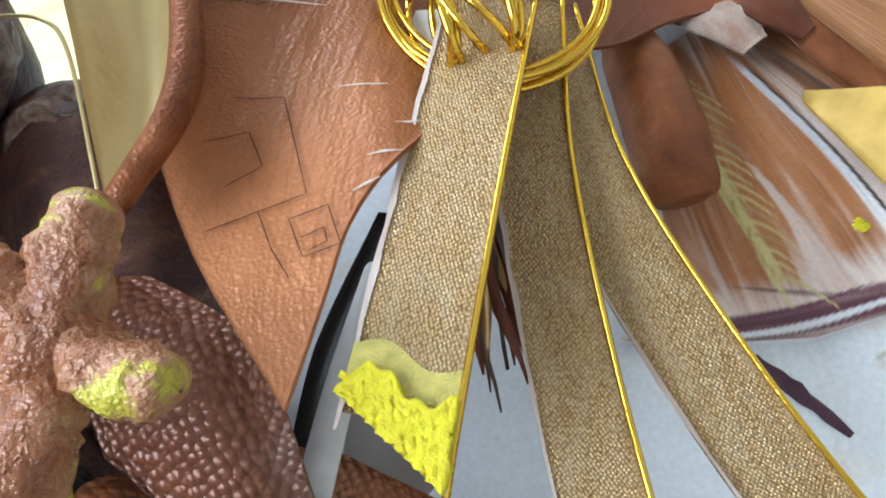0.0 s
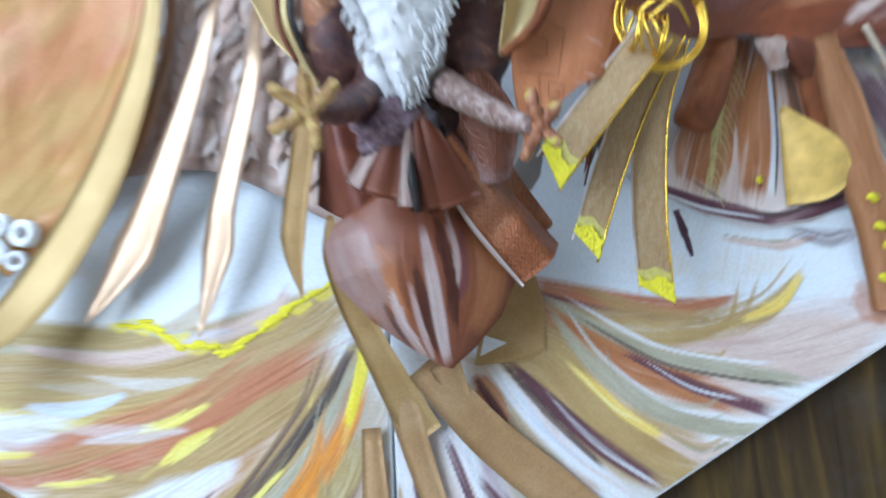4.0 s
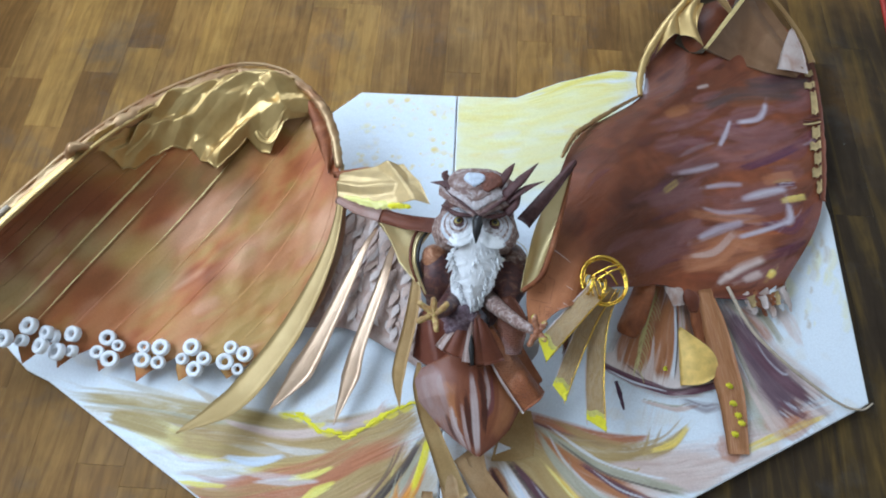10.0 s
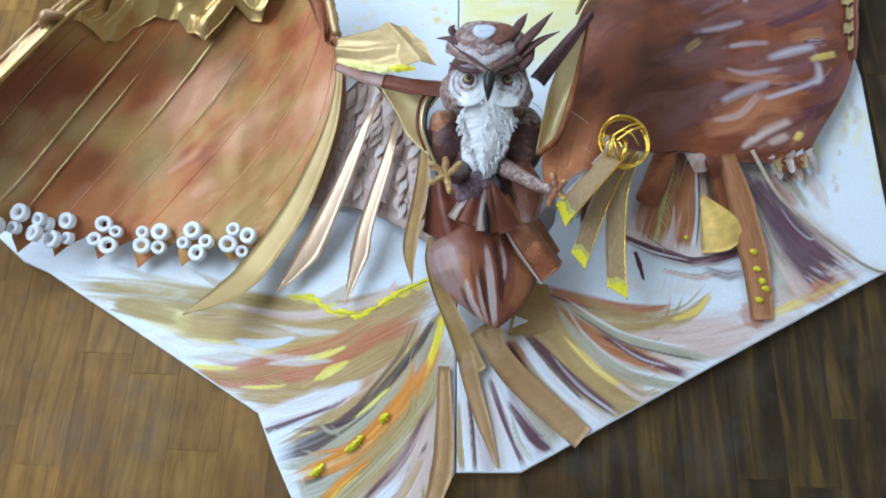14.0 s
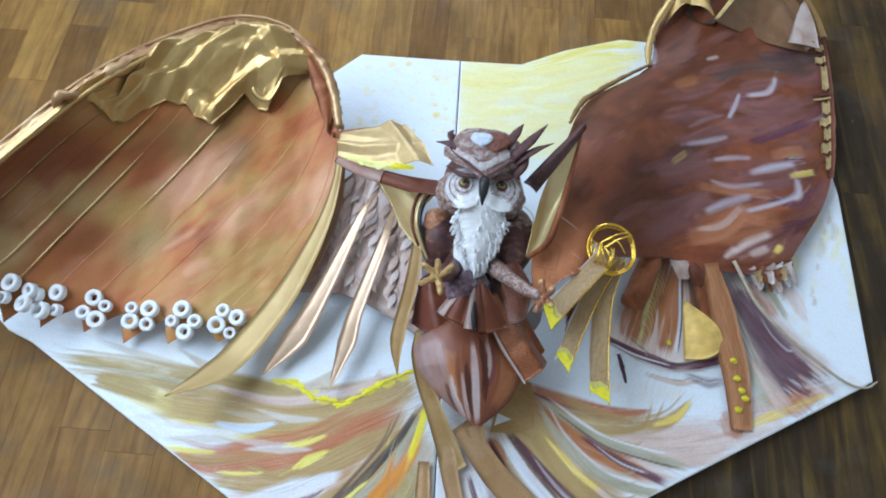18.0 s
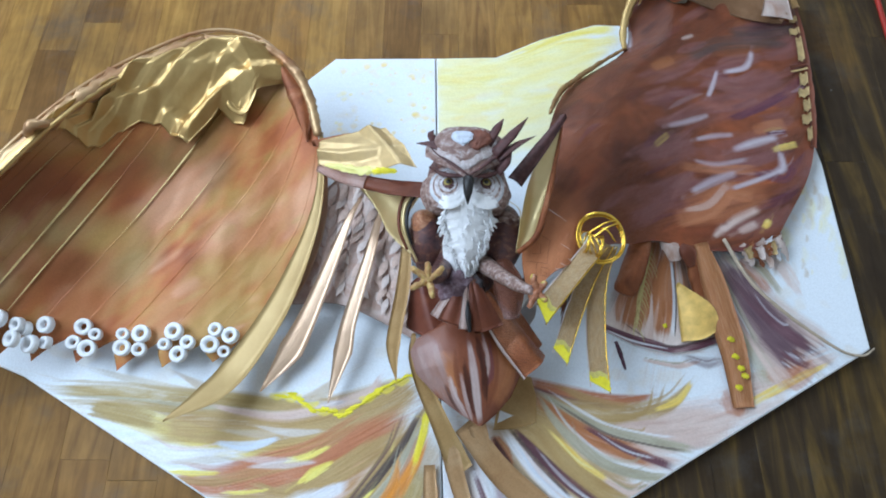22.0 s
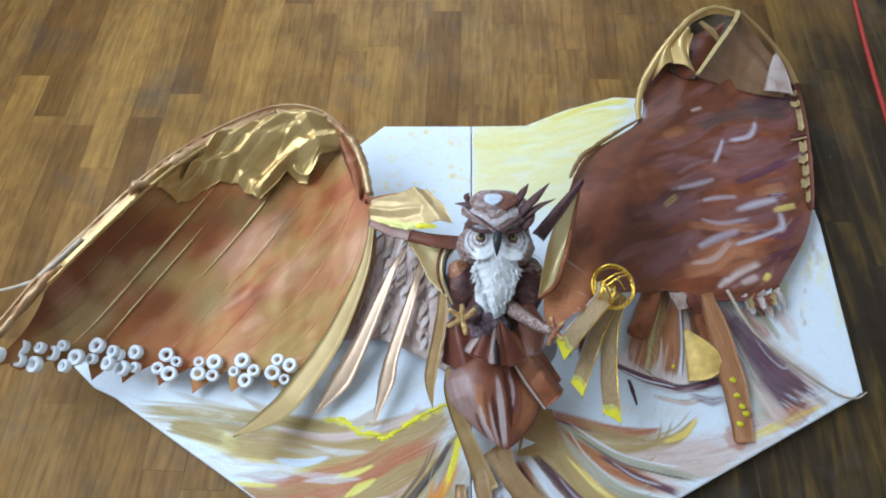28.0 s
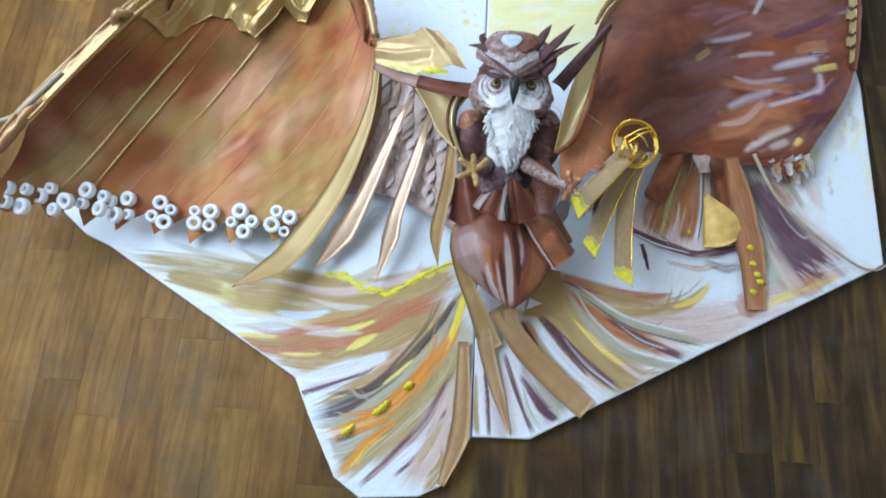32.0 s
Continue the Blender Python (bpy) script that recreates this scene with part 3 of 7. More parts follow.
def paint_sheet(name, poly, z, step, ground, mat, seed):
    """A fine sheet of paint that fills an outline. Returns the vertices and a function that makes the object."""
    p = np.array(poly)
    nx, ny = int(np.ptp(p[:, 0]) / step) + 2, int(np.ptp(p[:, 1]) / step) + 2
    gx, gy = np.meshgrid(p[:, 0].min() + step * (np.arange(nx) - 0.5), p[:, 1].min() + step * (np.arange(ny) - 0.5), indexing="ij")
    xy = np.stack([gx.ravel(), gy.ravel()], 1)
    ins = inside(xy, poly)
    i, j = np.meshgrid(np.arange(nx - 1), np.arange(ny - 1), indexing="ij")
    q = np.stack([i * ny + j, (i + 1) * ny + j, (i + 1) * ny + j + 1, i * ny + j + 1], -1).reshape(-1, 4)
    q = q[ins[q].any(1)]
    used = np.unique(q)
    remap = np.full(len(xy), -1)
    remap[used] = np.arange(len(used))
    pts, q = xy[used], remap[q]
    out = ~ins[used]
    pts[out] = to_edge(pts[out], poly)
    pic = Painting(pts, ground, seed)

    def finish(parent, lift=0.0006):
        me = bpy.data.meshes.new(name)
        me.vertices.add(len(pts))
        co = np.column_stack([pts, z + pic.relief * lift]).astype(np.float32)
        me.vertices.foreach_set("co", co.ravel())
        me.loops.add(len(q) * 4)
        me.loops.foreach_set("vertex_index", q.ravel().astype(np.int32))
        me.polygons.add(len(q))
        me.polygons.foreach_set("loop_start", np.arange(0, len(q) * 4, 4, dtype=np.int32))
        me.polygons.foreach_set("use_smooth", [True] * len(q))
        me.update()
        me.validate()
        me.materials.append(mat)
        ob = new(name, me)
        pic.onto(ob)
        return under(ob, parent)

    return pic, finish


# ---- room ----
X0, X1, Y0, Y1, HH = -1.45, 2.3, -2.1, 3.1, 2.7


def boxes(name, list_of, mat):
    bm = bmesh.new()
    for (x0, y0, z0), (x1, y1, z1) in list_of:
        g = bmesh.ops.create_cube(bm, size=1.0)
        bmesh.ops.scale(bm, vec=(x1 - x0, y1 - y0, z1 - z0), verts=g["verts"])
        bmesh.ops.translate(bm, vec=((x0 + x1) / 2, (y0 + y1) / 2, (z0 + z1) / 2), verts=g["verts"])
    return part(name, bm, mat, None)


def wall(name, list_of, label):
    return tagged(boxes(name, list_of, PLASTER), label, "wall", kind="structure")


wall("wall_west", [((X0 - 0.15, Y0, 0), (X0, -0.65, HH)), ((X0 - 0.15, 1.15, 0), (X0, Y1, HH)), ((X0 - 0.15, -0.65, 0), (X0, 1.15, 1.02)), ((X0 - 0.15, -0.65, 2.42), (X0, 1.15, HH))], "plain plaster wall with a window opening")
wall("wall_north", [((X0, Y1, 0), (-1.1, Y1 + 0.15, HH)), ((0.7, Y1, 0), (X1, Y1 + 0.15, HH)), ((-1.1, Y1, 0), (0.7, Y1 + 0.15, 0.9)), ((-1.1, Y1, 2.3), (0.7, Y1 + 0.15, HH))], "plain plaster wall with a window opening")
wall("wall_east", [((X1, Y0, 0), (X1 + 0.15, Y1, HH))], "plain plaster wall of the room")
wall("wall_south", [((X0, Y0 - 0.15, 0), (X1, Y0, HH))], "plain plaster wall of the room")
tagged(boxes("ceiling", [((X0, Y0, HH), (X1, Y1, HH + 0.1))], PLASTER), "plain plaster ceiling", "ceiling", kind="structure")

# ---- the board: two white panels side by side ----
board = thing("artwork_board", "white painted two-panel board lying on the wooden floor", "artwork")
LEFT = [(-0.002, 0.499), (-0.212, 0.494), (-0.275, 0.428), (-0.44, 0.43), (-0.80, 0.26), (-0.83, 0.235), (-0.81, 0.19), (-0.79, -0.125), (-0.735, -0.168), (-0.69, -0.185), (-0.301, -0.408), (-0.269, -0.471), (-0.212, -0.570), (-0.166, -0.600), (-0.066, -0.591), (-0.025, -0.569), (0.016, -0.489)]
RIGHT = [(0.0, 0.499), (0.018, -0.488), (0.118, -0.485), (0.43, -0.311), (0.748, -0.137), (0.763, -0.128), (0.766, 0.247), (0.73, 0.55), (0.395, 0.596), (0.345, 0.597), (0.225, 0.554), (0.128, 0.504)]
left_panel = slab("panel", LEFT, 0.002, BZ, CANVAS, board, "white canvas panel with a pointed lower end")
right_panel = slab("panel", RIGHT, 0.002, BZ, CANVAS, board, "white canvas panel with a slanted lower edge")


def shrink(poly, d):
    """The outline drawn in by d."""
    p = np.array(poly)
    area = sum(a[0] * b[1] - b[0] * a[1] for a, b in zip(poly, poly[1:] + poly[:1]))
    out = []
    for k in range(len(p)):
        a, b, c = p[k - 1], p[k], p[(k + 1) % len(p)]
        u, v = (b - a) / np.linalg.norm(b - a), (c - b) / np.linalg.norm(c - b)
        n = np.array((-u[1], u[0])) + np.array((-v[1], v[0]))
        n /= np.linalg.norm(n) + 1e-9
        out.append(tuple(b + n * d * (1 if area > 0 else -1)))
    return out


GROUND = (0.77, 0.82, 0.88)
pic_l, finish_l = paint_sheet("paint_layer", shrink(LEFT, 0.003), BZ + 0.0004, 0.0019, GROUND, P_BOARD, 1)
pic_r, finish_r = paint_sheet("paint_layer", shrink(RIGHT, 0.003), BZ + 0.0004, 0.0019, GROUND, P_BOARD, 2)
for pic in (pic_l, pic_r):
    x, y = pic.xy[:, 0], pic.xy[:, 1]
    wash = fbm(x * 9, y * 9)[:, None]
    pic.rgb *= 0.94 + 0.08 * wash
    warm = np.clip(fbm(x * 22 + 5, y * 22) * 3 - 1.9, 0, 0.35)[:, None]
    pic.rgb += (np.array((0.74, 0.68, 0.58)) - pic.rgb) * warm
    pic.relief[:] = fbm(x * 60, y * 160) * 0.5

OLIVE = streaky("olive_gold_paint", [(0.3, (0.58, 0.54, 0.36)), (0.5, (0.46, 0.34, 0.12)), (0.75, (0.36, 0.23, 0.07))])
GREYP = streaky("grey_green_paint", [(0.3, (0.56, 0.55, 0.47)), (0.55, (0.40, 0.38, 0.28)), (0.8, (0.32, 0.29, 0.20))])
SMOKE = streaky("smoky_brown_paint", [(0.3, (0.16, 0.12, 0.09)), (0.55, (0.09, 0.065, 0.055)), (0.8, (0.05, 0.04, 0.035))])
LEMON = streaky("pale_lemon_paint", [(0.3, (0.80, 0.76, 0.30)), (0.6, (0.74, 0.66, 0.16)), (0.8, (0.70, 0.55, 0.08))])
WHITEP = streaky("white_brush_paint", [(0.3, (0.66, 0.66, 0.72)), (0.6, (0.78, 0.79, 0.84)), (0.8, (0.84, 0.85, 0.88))])
PINKW = streaky("pinkish_white_paint", [(0.3, (0.55, 0.38, 0.33)), (0.55, (0.68, 0.58, 0.54)), (0.8, (0.74, 0.68, 0.66))])

# upper field: yellow wash on the east panel, orange dabs on the west one
for y, w, m, o in ((0.475, 0.10, "pale", 0.75), (0.43, 0.11, "pale", 0.8), (0.37, 0.12, "pale", 0.75), (0.31, 0.12, "pale", 0.65), (0.26, 0.10, "pale", 0.45)):
    for q in (0.0, 0.012):
        pic_r.track([(-0.01, y + q), (0.10, y + q + 0.003), (0.21, y + q + 0.03), (0.36, y + q + 0.09)], [w, w, w, w * 0.9], m, o, 70, 1.1)
_r = random.Random(14)
for k in range(26):
    x = _r.uniform(0.0, 0.30)
    y = _r.uniform(0.33, 0.485) + max(0.0, x - 0.12) * 0.38
    l = _r.uniform(0.02, 0.07)
    pic_r.track([(x, y), (x + l * 0.5, y + l * 0.08), (x + l, y + l * 0.2)], [l * 0.25, l * 0.55, l * 0.25], _r.choice(("sun", "sun", "lemon", "white")), _r.uniform(0.2, 0.55), 80, 1.4)
pic_r.stroke([(0.15, 0.50), (0.26, 0.545), (0.39, 0.57)], [0.03, 0.06, 0.06], "pale", 0.85)
pic_r.stroke([(0.18, 0.515), (0.27, 0.56), (0.38, 0.585)], [0.01, 0.02, 0.02], "lemon", 0.8)
rnd = random.Random(4)
for _ in range(80):
    x, y = rnd.uniform(-0.21, -0.005), rnd.uniform(0.28, 0.475)
    l = rnd.choice((0.005, 0.008, 0.012, 0.018)) * rnd.uniform(0.8, 1.2)
    pic_l.track([(x, y), (x + l * 0.3, y + l * 0.2), (x + l * 0.5, y)], [l * 0.9, l * 1.3, l * 0.8], rnd.choice(("sun", "pale", "sun")), rnd.uniform(0.3, 0.75), 60, 0.9)
for _ in range(40):
    x, y = rnd.uniform(0.60, 0.75), rnd.uniform(0.0, 0.19)
    l = rnd.uniform(0.008, 0.04)
    pic_r.track([(x, y), (x + l * 0.3, y + l * 0.6), (x + l * 0.3, y + l * 1.2)], [l * 0.4, l * 0.7, l * 0.3], rnd.choice(("pale", "ochre", "pale")), rnd.uniform(0.15, 0.5), 200, 0.9)

# left tail field: long strokes that sweep from the tail root to the left and down
for pts, ws, m in (([(-0.03, -0.22), (-0.20, -0.27), (-0.40, -0.25), (-0.60, -0.205)], [0.06, 0.09, 0.09, 0.02], "ochre"), ([(-0.04, -0.27), (-0.16, -0.35), (-0.33, -0.36)], [0.06, 0.10, 0.04], "salmon"), ([(0.0, -0.28), (-0.07, -0.40), (-0.18, -0.52)], [0.05, 0.12, 0.12], "ochre"), ([(0.0, -0.36), (-0.04, -0.48), (-0.10, -0.575)], [0.03, 0.06, 0.05], "pink")):
    pic_l.stroke(pts, ws, m, 0.65, 10)
TAILS = [
    ([(-0.639, -0.207), (-0.524, -0.212), (-0.432, -0.222), (-0.318, -0.233), (-0.131, -0.251)], [0.012, 0.025, 0.03, 0.04, 0.03], "olive"),
    ([(-0.455, -0.265), (-0.365, -0.267), (-0.24, -0.266), (-0.088, -0.225), (-0.03, -0.19)], [0.02, 0.05, 0.07, 0.06, 0.03], "ochre"),
    ([(-0.565, -0.235), (-0.518, -0.243), (-0.456, -0.258)], [0.01, 0.03, 0.02], "olive"),
    ([(-0.511, -0.284), (-0.417, -0.311), (-0.301, -0.307)], [0.01, 0.03, 0.01], "white"),
    ([(-0.354, -0.292), (-0.302, -0.296), (-0.252, -0.285)], [0.006, 0.014, 0.006], "blue"),
    ([(-0.418, -0.348), (-0.338, -0.353), (-0.254, -0.333), (-0.163, -0.305), (-0.051, -0.246)], [0.012, 0.04, 0.055, 0.05, 0.03], "salmon"),
    ([(-0.341, -0.379), (-0.248, -0.379), (-0.159, -0.341), (-0.048, -0.276)], [0.015, 0.035, 0.035, 0.025], "ochre"),
    ([(-0.292, -0.421), (-0.204, -0.391), (-0.136, -0.354)], [0.03, 0.045, 0.01], "white"),
    ([(-0.259, -0.457), (-0.187, -0.414), (-0.12, -0.378), (-0.047, -0.290), (0.0, -0.22)], [0.01, 0.022, 0.024, 0.02, 0.012], "ochre"),
    ([(-0.258, -0.47), (-0.197, -0.449), (-0.145, -0.411), (-0.106, -0.366), (-0.048, -0.29), (-0.018, -0.23)], [0.02, 0.028, 0.02, 0.014, 0.012, 0.008], "smoke"),
    ([(-0.255, -0.487), (-0.208, -0.477), (-0.143, -0.428), (-0.085, -0.372), (-0.046, -0.318), (-0.015, -0.25)], [0.01, 0.018, 0.014, 0.014, 0.012, 0.006], "grey"),
    ([(-0.145, -0.411), (-0.119, -0.388), (-0.093, -0.362)], [0.002, 0.006, 0.003], "lemon"),
    ([(-0.223, -0.524), (-0.19, -0.512), (-0.158, -0.493)], [0.04, 0.05, 0.02], "grey"),
    ([(-0.229, -0.502), (-0.16, -0.473), (-0.108, -0.429), (-0.044, -0.348), (-0.012, -0.28)], [0.015, 0.028, 0.03, 0.022, 0.01], "orange"),
    ([(-0.204, -0.566), (-0.155, -0.519), (-0.091, -0.452), (-0.037, -0.384), (-0.016, -0.329)], [0.03, 0.035, 0.036, 0.03, 0.016], "olive"),
    ([(-0.201, -0.566), (-0.166, -0.517), (-0.118, -0.471)], [0.014, 0.014, 0.006], "orange"),
    ([(-0.165, -0.579), (-0.119, -0.533), (-0.066, -0.468), (-0.025, -0.384)], [0.008, 0.013, 0.014, 0.008], "plum"),
    ([(-0.137, -0.577), (-0.09, -0.531), (-0.047, -0.489)], [0.02, 0.03, 0.01], "white"),
    ([(-0.11, -0.562), (-0.062, -0.512), (-0.027, -0.442)], [0.004, 0.008, 0.005], "plum"),
    ([(-0.076, -0.562), (-0.048, -0.511), (-0.023, -0.459)], [0.03, 0.04, 0.02], "pink"),
    ([(-0.057, -0.582), (-0.026, -0.532), (-0.015, -0.487)], [0.012, 0.018, 0.012], "ochre"),
    ([(-0.428, -0.336), (-0.384, -0.339), (-0.34, -0.339)], [0.003, 0.009, 0.004], "lemon"),
    ([(-0.241, -0.322), (-0.205, -0.314), (-0.167, -0.297)], [0.003, 0.01, 0.004], "lemon"),
    ([(-0.215, -0.354), (-0.192, -0.338), (-0.161, -0.32)], [0.004, 0.015, 0.004], "lemon"),
    ([(-0.336, -0.368), (-0.3, -0.368), (-0.261, -0.364)], [0.002, 0.006, 0.003], "lemon"),
]
for pts, ws, m in TAILS:
    pic_l.stroke(pts, ws, m, 0.95, 4)
for k in range(10):
    pic_l.track([(-0.16 - 0.012 * k, -0.38 - 0.006 * k), (-0.18 - 0.014 * k, -0.395 - 0.005 * k), (-0.21 - 0.012 * k, -0.405 - 0.006 * k)], [0.003, 0.006, 0.002], "plum", 0.7)
for k in range(12):
    x, y = rnd.uniform(-0.5, -0.08), rnd.uniform(-0.33, -0.22)
    pic_l.track([(x, y), (x - 0.05, y - 0.004), (x - 0.11, y + rnd.uniform(-0.01, 0.012))], [0.006, 0.016, 0.004], rnd.choice(("white", "blue", "olive", "ochre")), rnd.uniform(0.2, 0.5))
# ragged yellow edge of the ochre field
for x, y, l in ((-0.26, -0.214, 0.03), (-0.235, -0.218, 0.03), (-0.205, -0.23, 0.03), (-0.18, -0.24, 0.04), (-0.15, -0.242, 0.03), (-0.11, -0.218, 0.03), (-0.08, -0.203, 0.03), (-0.055, -0.19, 0.03), (-0.01, -0.25, 0.02)):
    pic_l.track([(x - l / 2, y), (x, y - 0.002), (x + l / 2, y + 0.004)], [0.006, 0.016, 0.006], "sunny", 0.6, 300)
pic_l.stroke([(-0.030, -0.325), (-0.016, -0.274), (-0.009, -0.236)], [0.006, 0.012, 0.006], "sunny", 0.95, 2)
# thin washes under the strokes of the tail's east half
for bx, by, w, paint, o in ((0.17, -0.45, 0.030, "ochre", 0.55), (0.21, -0.42, 0.028, "pink", 0.6), (0.25, -0.39, 0.030, "ochre", 0.6), (0.29, -0.36, 0.028, "salmon", 0.5), (0.33, -0.335, 0.026, "grey", 0.5), (0.36, -0.30, 0.024, "ochre", 0.45)):
    pic_r.track([(0.085, -0.262), (0.085 + (bx - 0.085) * 0.5, -0.262 + (by + 0.262) * 0.42), (bx, by)], [w * 0.5, w * 1.1, w * 0.9], paint, o, 120, 1.0)
finish_l(left_panel)


def impasto(parent, pts, width, mat, seed, name="impasto_paint", base=None, height=0.006):
    """Thick lumpy paint: a ridge with an uneven crown."""
    r = random.Random(seed)
    c = spline(pts, 26)
    t = np.gradient(c, axis=0)
    t /= np.linalg.norm(t, axis=1)[:, None]
    verts, m = [], 6
    for i, p in enumerate(c):
        s = np.array((t[i][1], -t[i][0], 0.0))
        e = math.sin(math.pi * min(1, max(0.04, i / 25))) ** 0.4
        for j in range(m + 1):
            q = j / m * 2 - 1
            verts.append(p + s * q * width / 2 * e * r.uniform(0.45, 1.3) + np.array((0, 0, (1 - q * q) * height * e * r.uniform(0.35, 1.2))))
    k = m + 1
    faces = [(i * k + j, (i + 1) * k + j, (i + 1) * k + j + 1, i * k + j + 1) for i in range(len(c) - 1) for j in range(m)]
    return under(obj(name, verts, [f[::-1] for f in faces], mat), parent)


_r = random.Random(61)
_edge = spline([(-0.258, -0.214, 0.0215), (-0.225, -0.218, 0.0215), (-0.195, -0.238, 0.0215), (-0.155, -0.243, 0.0215), (-0.125, -0.232, 0.0215), (-0.09, -0.208, 0.0215), (-0.04, -0.180, 0.0215)], 27)
for k, p in enumerate(_edge):
    _d = _edge[min(k + 1, 26)] - _edge[max(k - 1, 0)]
    a = math.atan2(_d[1], _d[0]) + _r.uniform(-0.35, 0.35)
    d = np.array((math.cos(a), math.sin(a), 0)) * _r.uniform(0.007, 0.014)
    o = p + np.array((_r.uniform(-0.004, 0.004), _r.uniform(-0.004, 0.004), 0))
    impasto(left_panel, [o - d, o, o + d], _r.uniform(0.003, 0.010), YELLOW, 100 + k, "paint_dab", height=_r.uniform(0.0008, 0.0020))
for k, (x, y, l) in enumerate(((-0.098, -0.41, 0.016), (-0.142, -0.452, 0.03), (-0.196, -0.492, 0.022))):
    impasto(left_panel, [(x + l * 0.4, y + l * 0.5, 0.024), (x, y, 0.024), (x - l * 0.5, y - l * 0.35, 0.024)], 0.013, YELLOW, 10 + k, "paint_blob", height=0.009)

# right tail field
for pts, ws, m in (([(0.13, -0.23), (0.22, -0.29), (0.33, -0.33)], [0.06, 0.11, 0.09], "ochre"), ([(0.16, -0.22), (0.30, -0.27), (0.48, -0.25)], [0.03, 0.06, 0.07], "pink"), ([(0.10, -0.28), (0.15, -0.36), (0.20, -0.41)], [0.05, 0.09, 0.06], "pink"), ([(0.05, -0.30), (0.07, -0.40), (0.09, -0.48)], [0.06, 0.09, 0.08], "white")):
    pic_r.stroke(pts, ws, m, 0.85, 10)
for pts, w, paint, o in (
    ([(0.12, -0.24), (0.24, -0.30), (0.40, -0.31)], 0.10, "pink", 0.6), ([(0.14, -0.27), (0.22, -0.35), (0.31, -0.39)], 0.09, "ochre", 0.6), ([(0.09, -0.28), (0.13, -0.37), (0.18, -0.44)], 0.08, "grey", 0.55),
    ([(0.04, -0.30), (0.06, -0.40), (0.08, -0.48)], 0.08, "pink", 0.45), ([(0.38, -0.26), (0.50, -0.24), (0.60, -0.20)], 0.09, "pink", 0.6), ([(0.26, -0.25), (0.34, -0.275), (0.44, -0.27)], 0.05, "grey", 0.5), ([(0.10, -0.36), (0.13, -0.42), (0.15, -0.46)], 0.03, "lav", 0.6), ([(0.05, -0.36), (0.06, -0.43), (0.065, -0.49)], 0.025, "lav", 0.6),
):
    pic_r.track(pts, [w * 0.7, w * 1.1, w * 1.1], paint, min(1.0, o * 1.5), 120, 1.0)
TAILR = [
    ([(0.150, -0.195), (0.24, -0.214), (0.31, -0.222), (0.373, -0.212)], [0.03, 0.028, 0.022, 0.006], "salmon"),
    ([(0.160, -0.20), (0.24, -0.224), (0.32, -0.232)], [0.01, 0.012, 0.004], "wpurple"),
    ([(0.155, -0.218), (0.247, -0.242), (0.323, -0.245), (0.393, -0.228), (0.44, -0.188)], [0.03, 0.035, 0.03, 0.022, 0.008], "ochre"),
    ([(0.37, -0.236), (0.41, -0.22), (0.438, -0.19)], [0.006, 0.012, 0.006], "sun"),
    ([(0.268, -0.278), (0.364, -0.272), (0.433, -0.264), (0.509, -0.245)], [0.02, 0.05, 0.05, 0.02], "pink"),
    ([(0.165, -0.215), (0.24, -0.27), (0.295, -0.294), (0.362, -0.32)], [0.014, 0.028, 0.03, 0.02], "rust2"),
    ([(0.165, -0.20), (0.24, -0.245), (0.295, -0.27), (0.377, -0.29), (0.424, -0.299)], [0.006, 0.014, 0.018, 0.016, 0.012], "grey"),
    ([(0.247, -0.261), (0.315, -0.3), (0.389, -0.327)], [0.004, 0.013, 0.012], "plum"),
    ([(0.116, -0.257), (0.171, -0.264), (0.22, -0.323), (0.274, -0.364), (0.314, -0.374)], [0.03, 0.06, 0.062, 0.055, 0.04], "ochre"),
    ([(0.175, -0.215), (0.213, -0.268), (0.274, -0.318), (0.341, -0.339), (0.381, -0.344)], [0.006, 0.014, 0.018, 0.018, 0.012], "grey"),
    ([(0.19, -0.27), (0.24, -0.32), (0.29, -0.355)], [0.004, 0.010, 0.006], "sun"),
    ([(0.274, -0.343), (0.314, -0.361), (0.348, -0.355)], [0.01, 0.02, 0.01], "pink"),
    ([(0.133, -0.267), (0.179, -0.316), (0.22, -0.354), (0.272, -0.392)], [0.006, 0.015, 0.017, 0.014], "plum"),
    ([(0.116, -0.271), (0.152, -0.321), (0.193, -0.363), (0.247, -0.404)], [0.01, 0.018, 0.02, 0.012], "white"),
    ([(0.123, -0.264), (0.172, -0.325), (0.217, -0.371)], [0.003, 0.006, 0.004], "smoke"),
    ([(0.097, -0.28), (0.114, -0.303), (0.128, -0.326)], [0.01, 0.018, 0.006], "salmon"),
    ([(0.097, -0.28), (0.116, -0.31), (0.128, -0.328)], [0.003, 0.008, 0.003], "plum"),
    ([(0.067, -0.337), (0.093, -0.406), (0.123, -0.475)], [0.006, 0.010, 0.008], "plum"),
    ([(0.095, -0.376), (0.137, -0.429), (0.164, -0.451)], [0.006, 0.018, 0.012], "plum"),
    ([(0.10, -0.40), (0.115, -0.44), (0.135, -0.468)], [0.006, 0.012, 0.008], "white"),
    ([(0.034, -0.373), (0.042, -0.426), (0.047, -0.485)], [0.005, 0.008, 0.007], "plum"),
    ([(0.018, -0.381), (0.02, -0.427), (0.027, -0.485)], [0.006, 0.01, 0.008], "ochre"),
    ([(0.52, -0.20), (0.60, -0.175), (0.70, -0.14)], [0.03, 0.03, 0.012], "pink"),
    ([(0.53, -0.225), (0.60, -0.192), (0.68, -0.155)], [0.012, 0.012, 0.006], "sun"),
    ([(0.36, -0.15), (0.42, -0.16), (0.46, -0.152)], [0.004, 0.010, 0.004], "pink"),
]
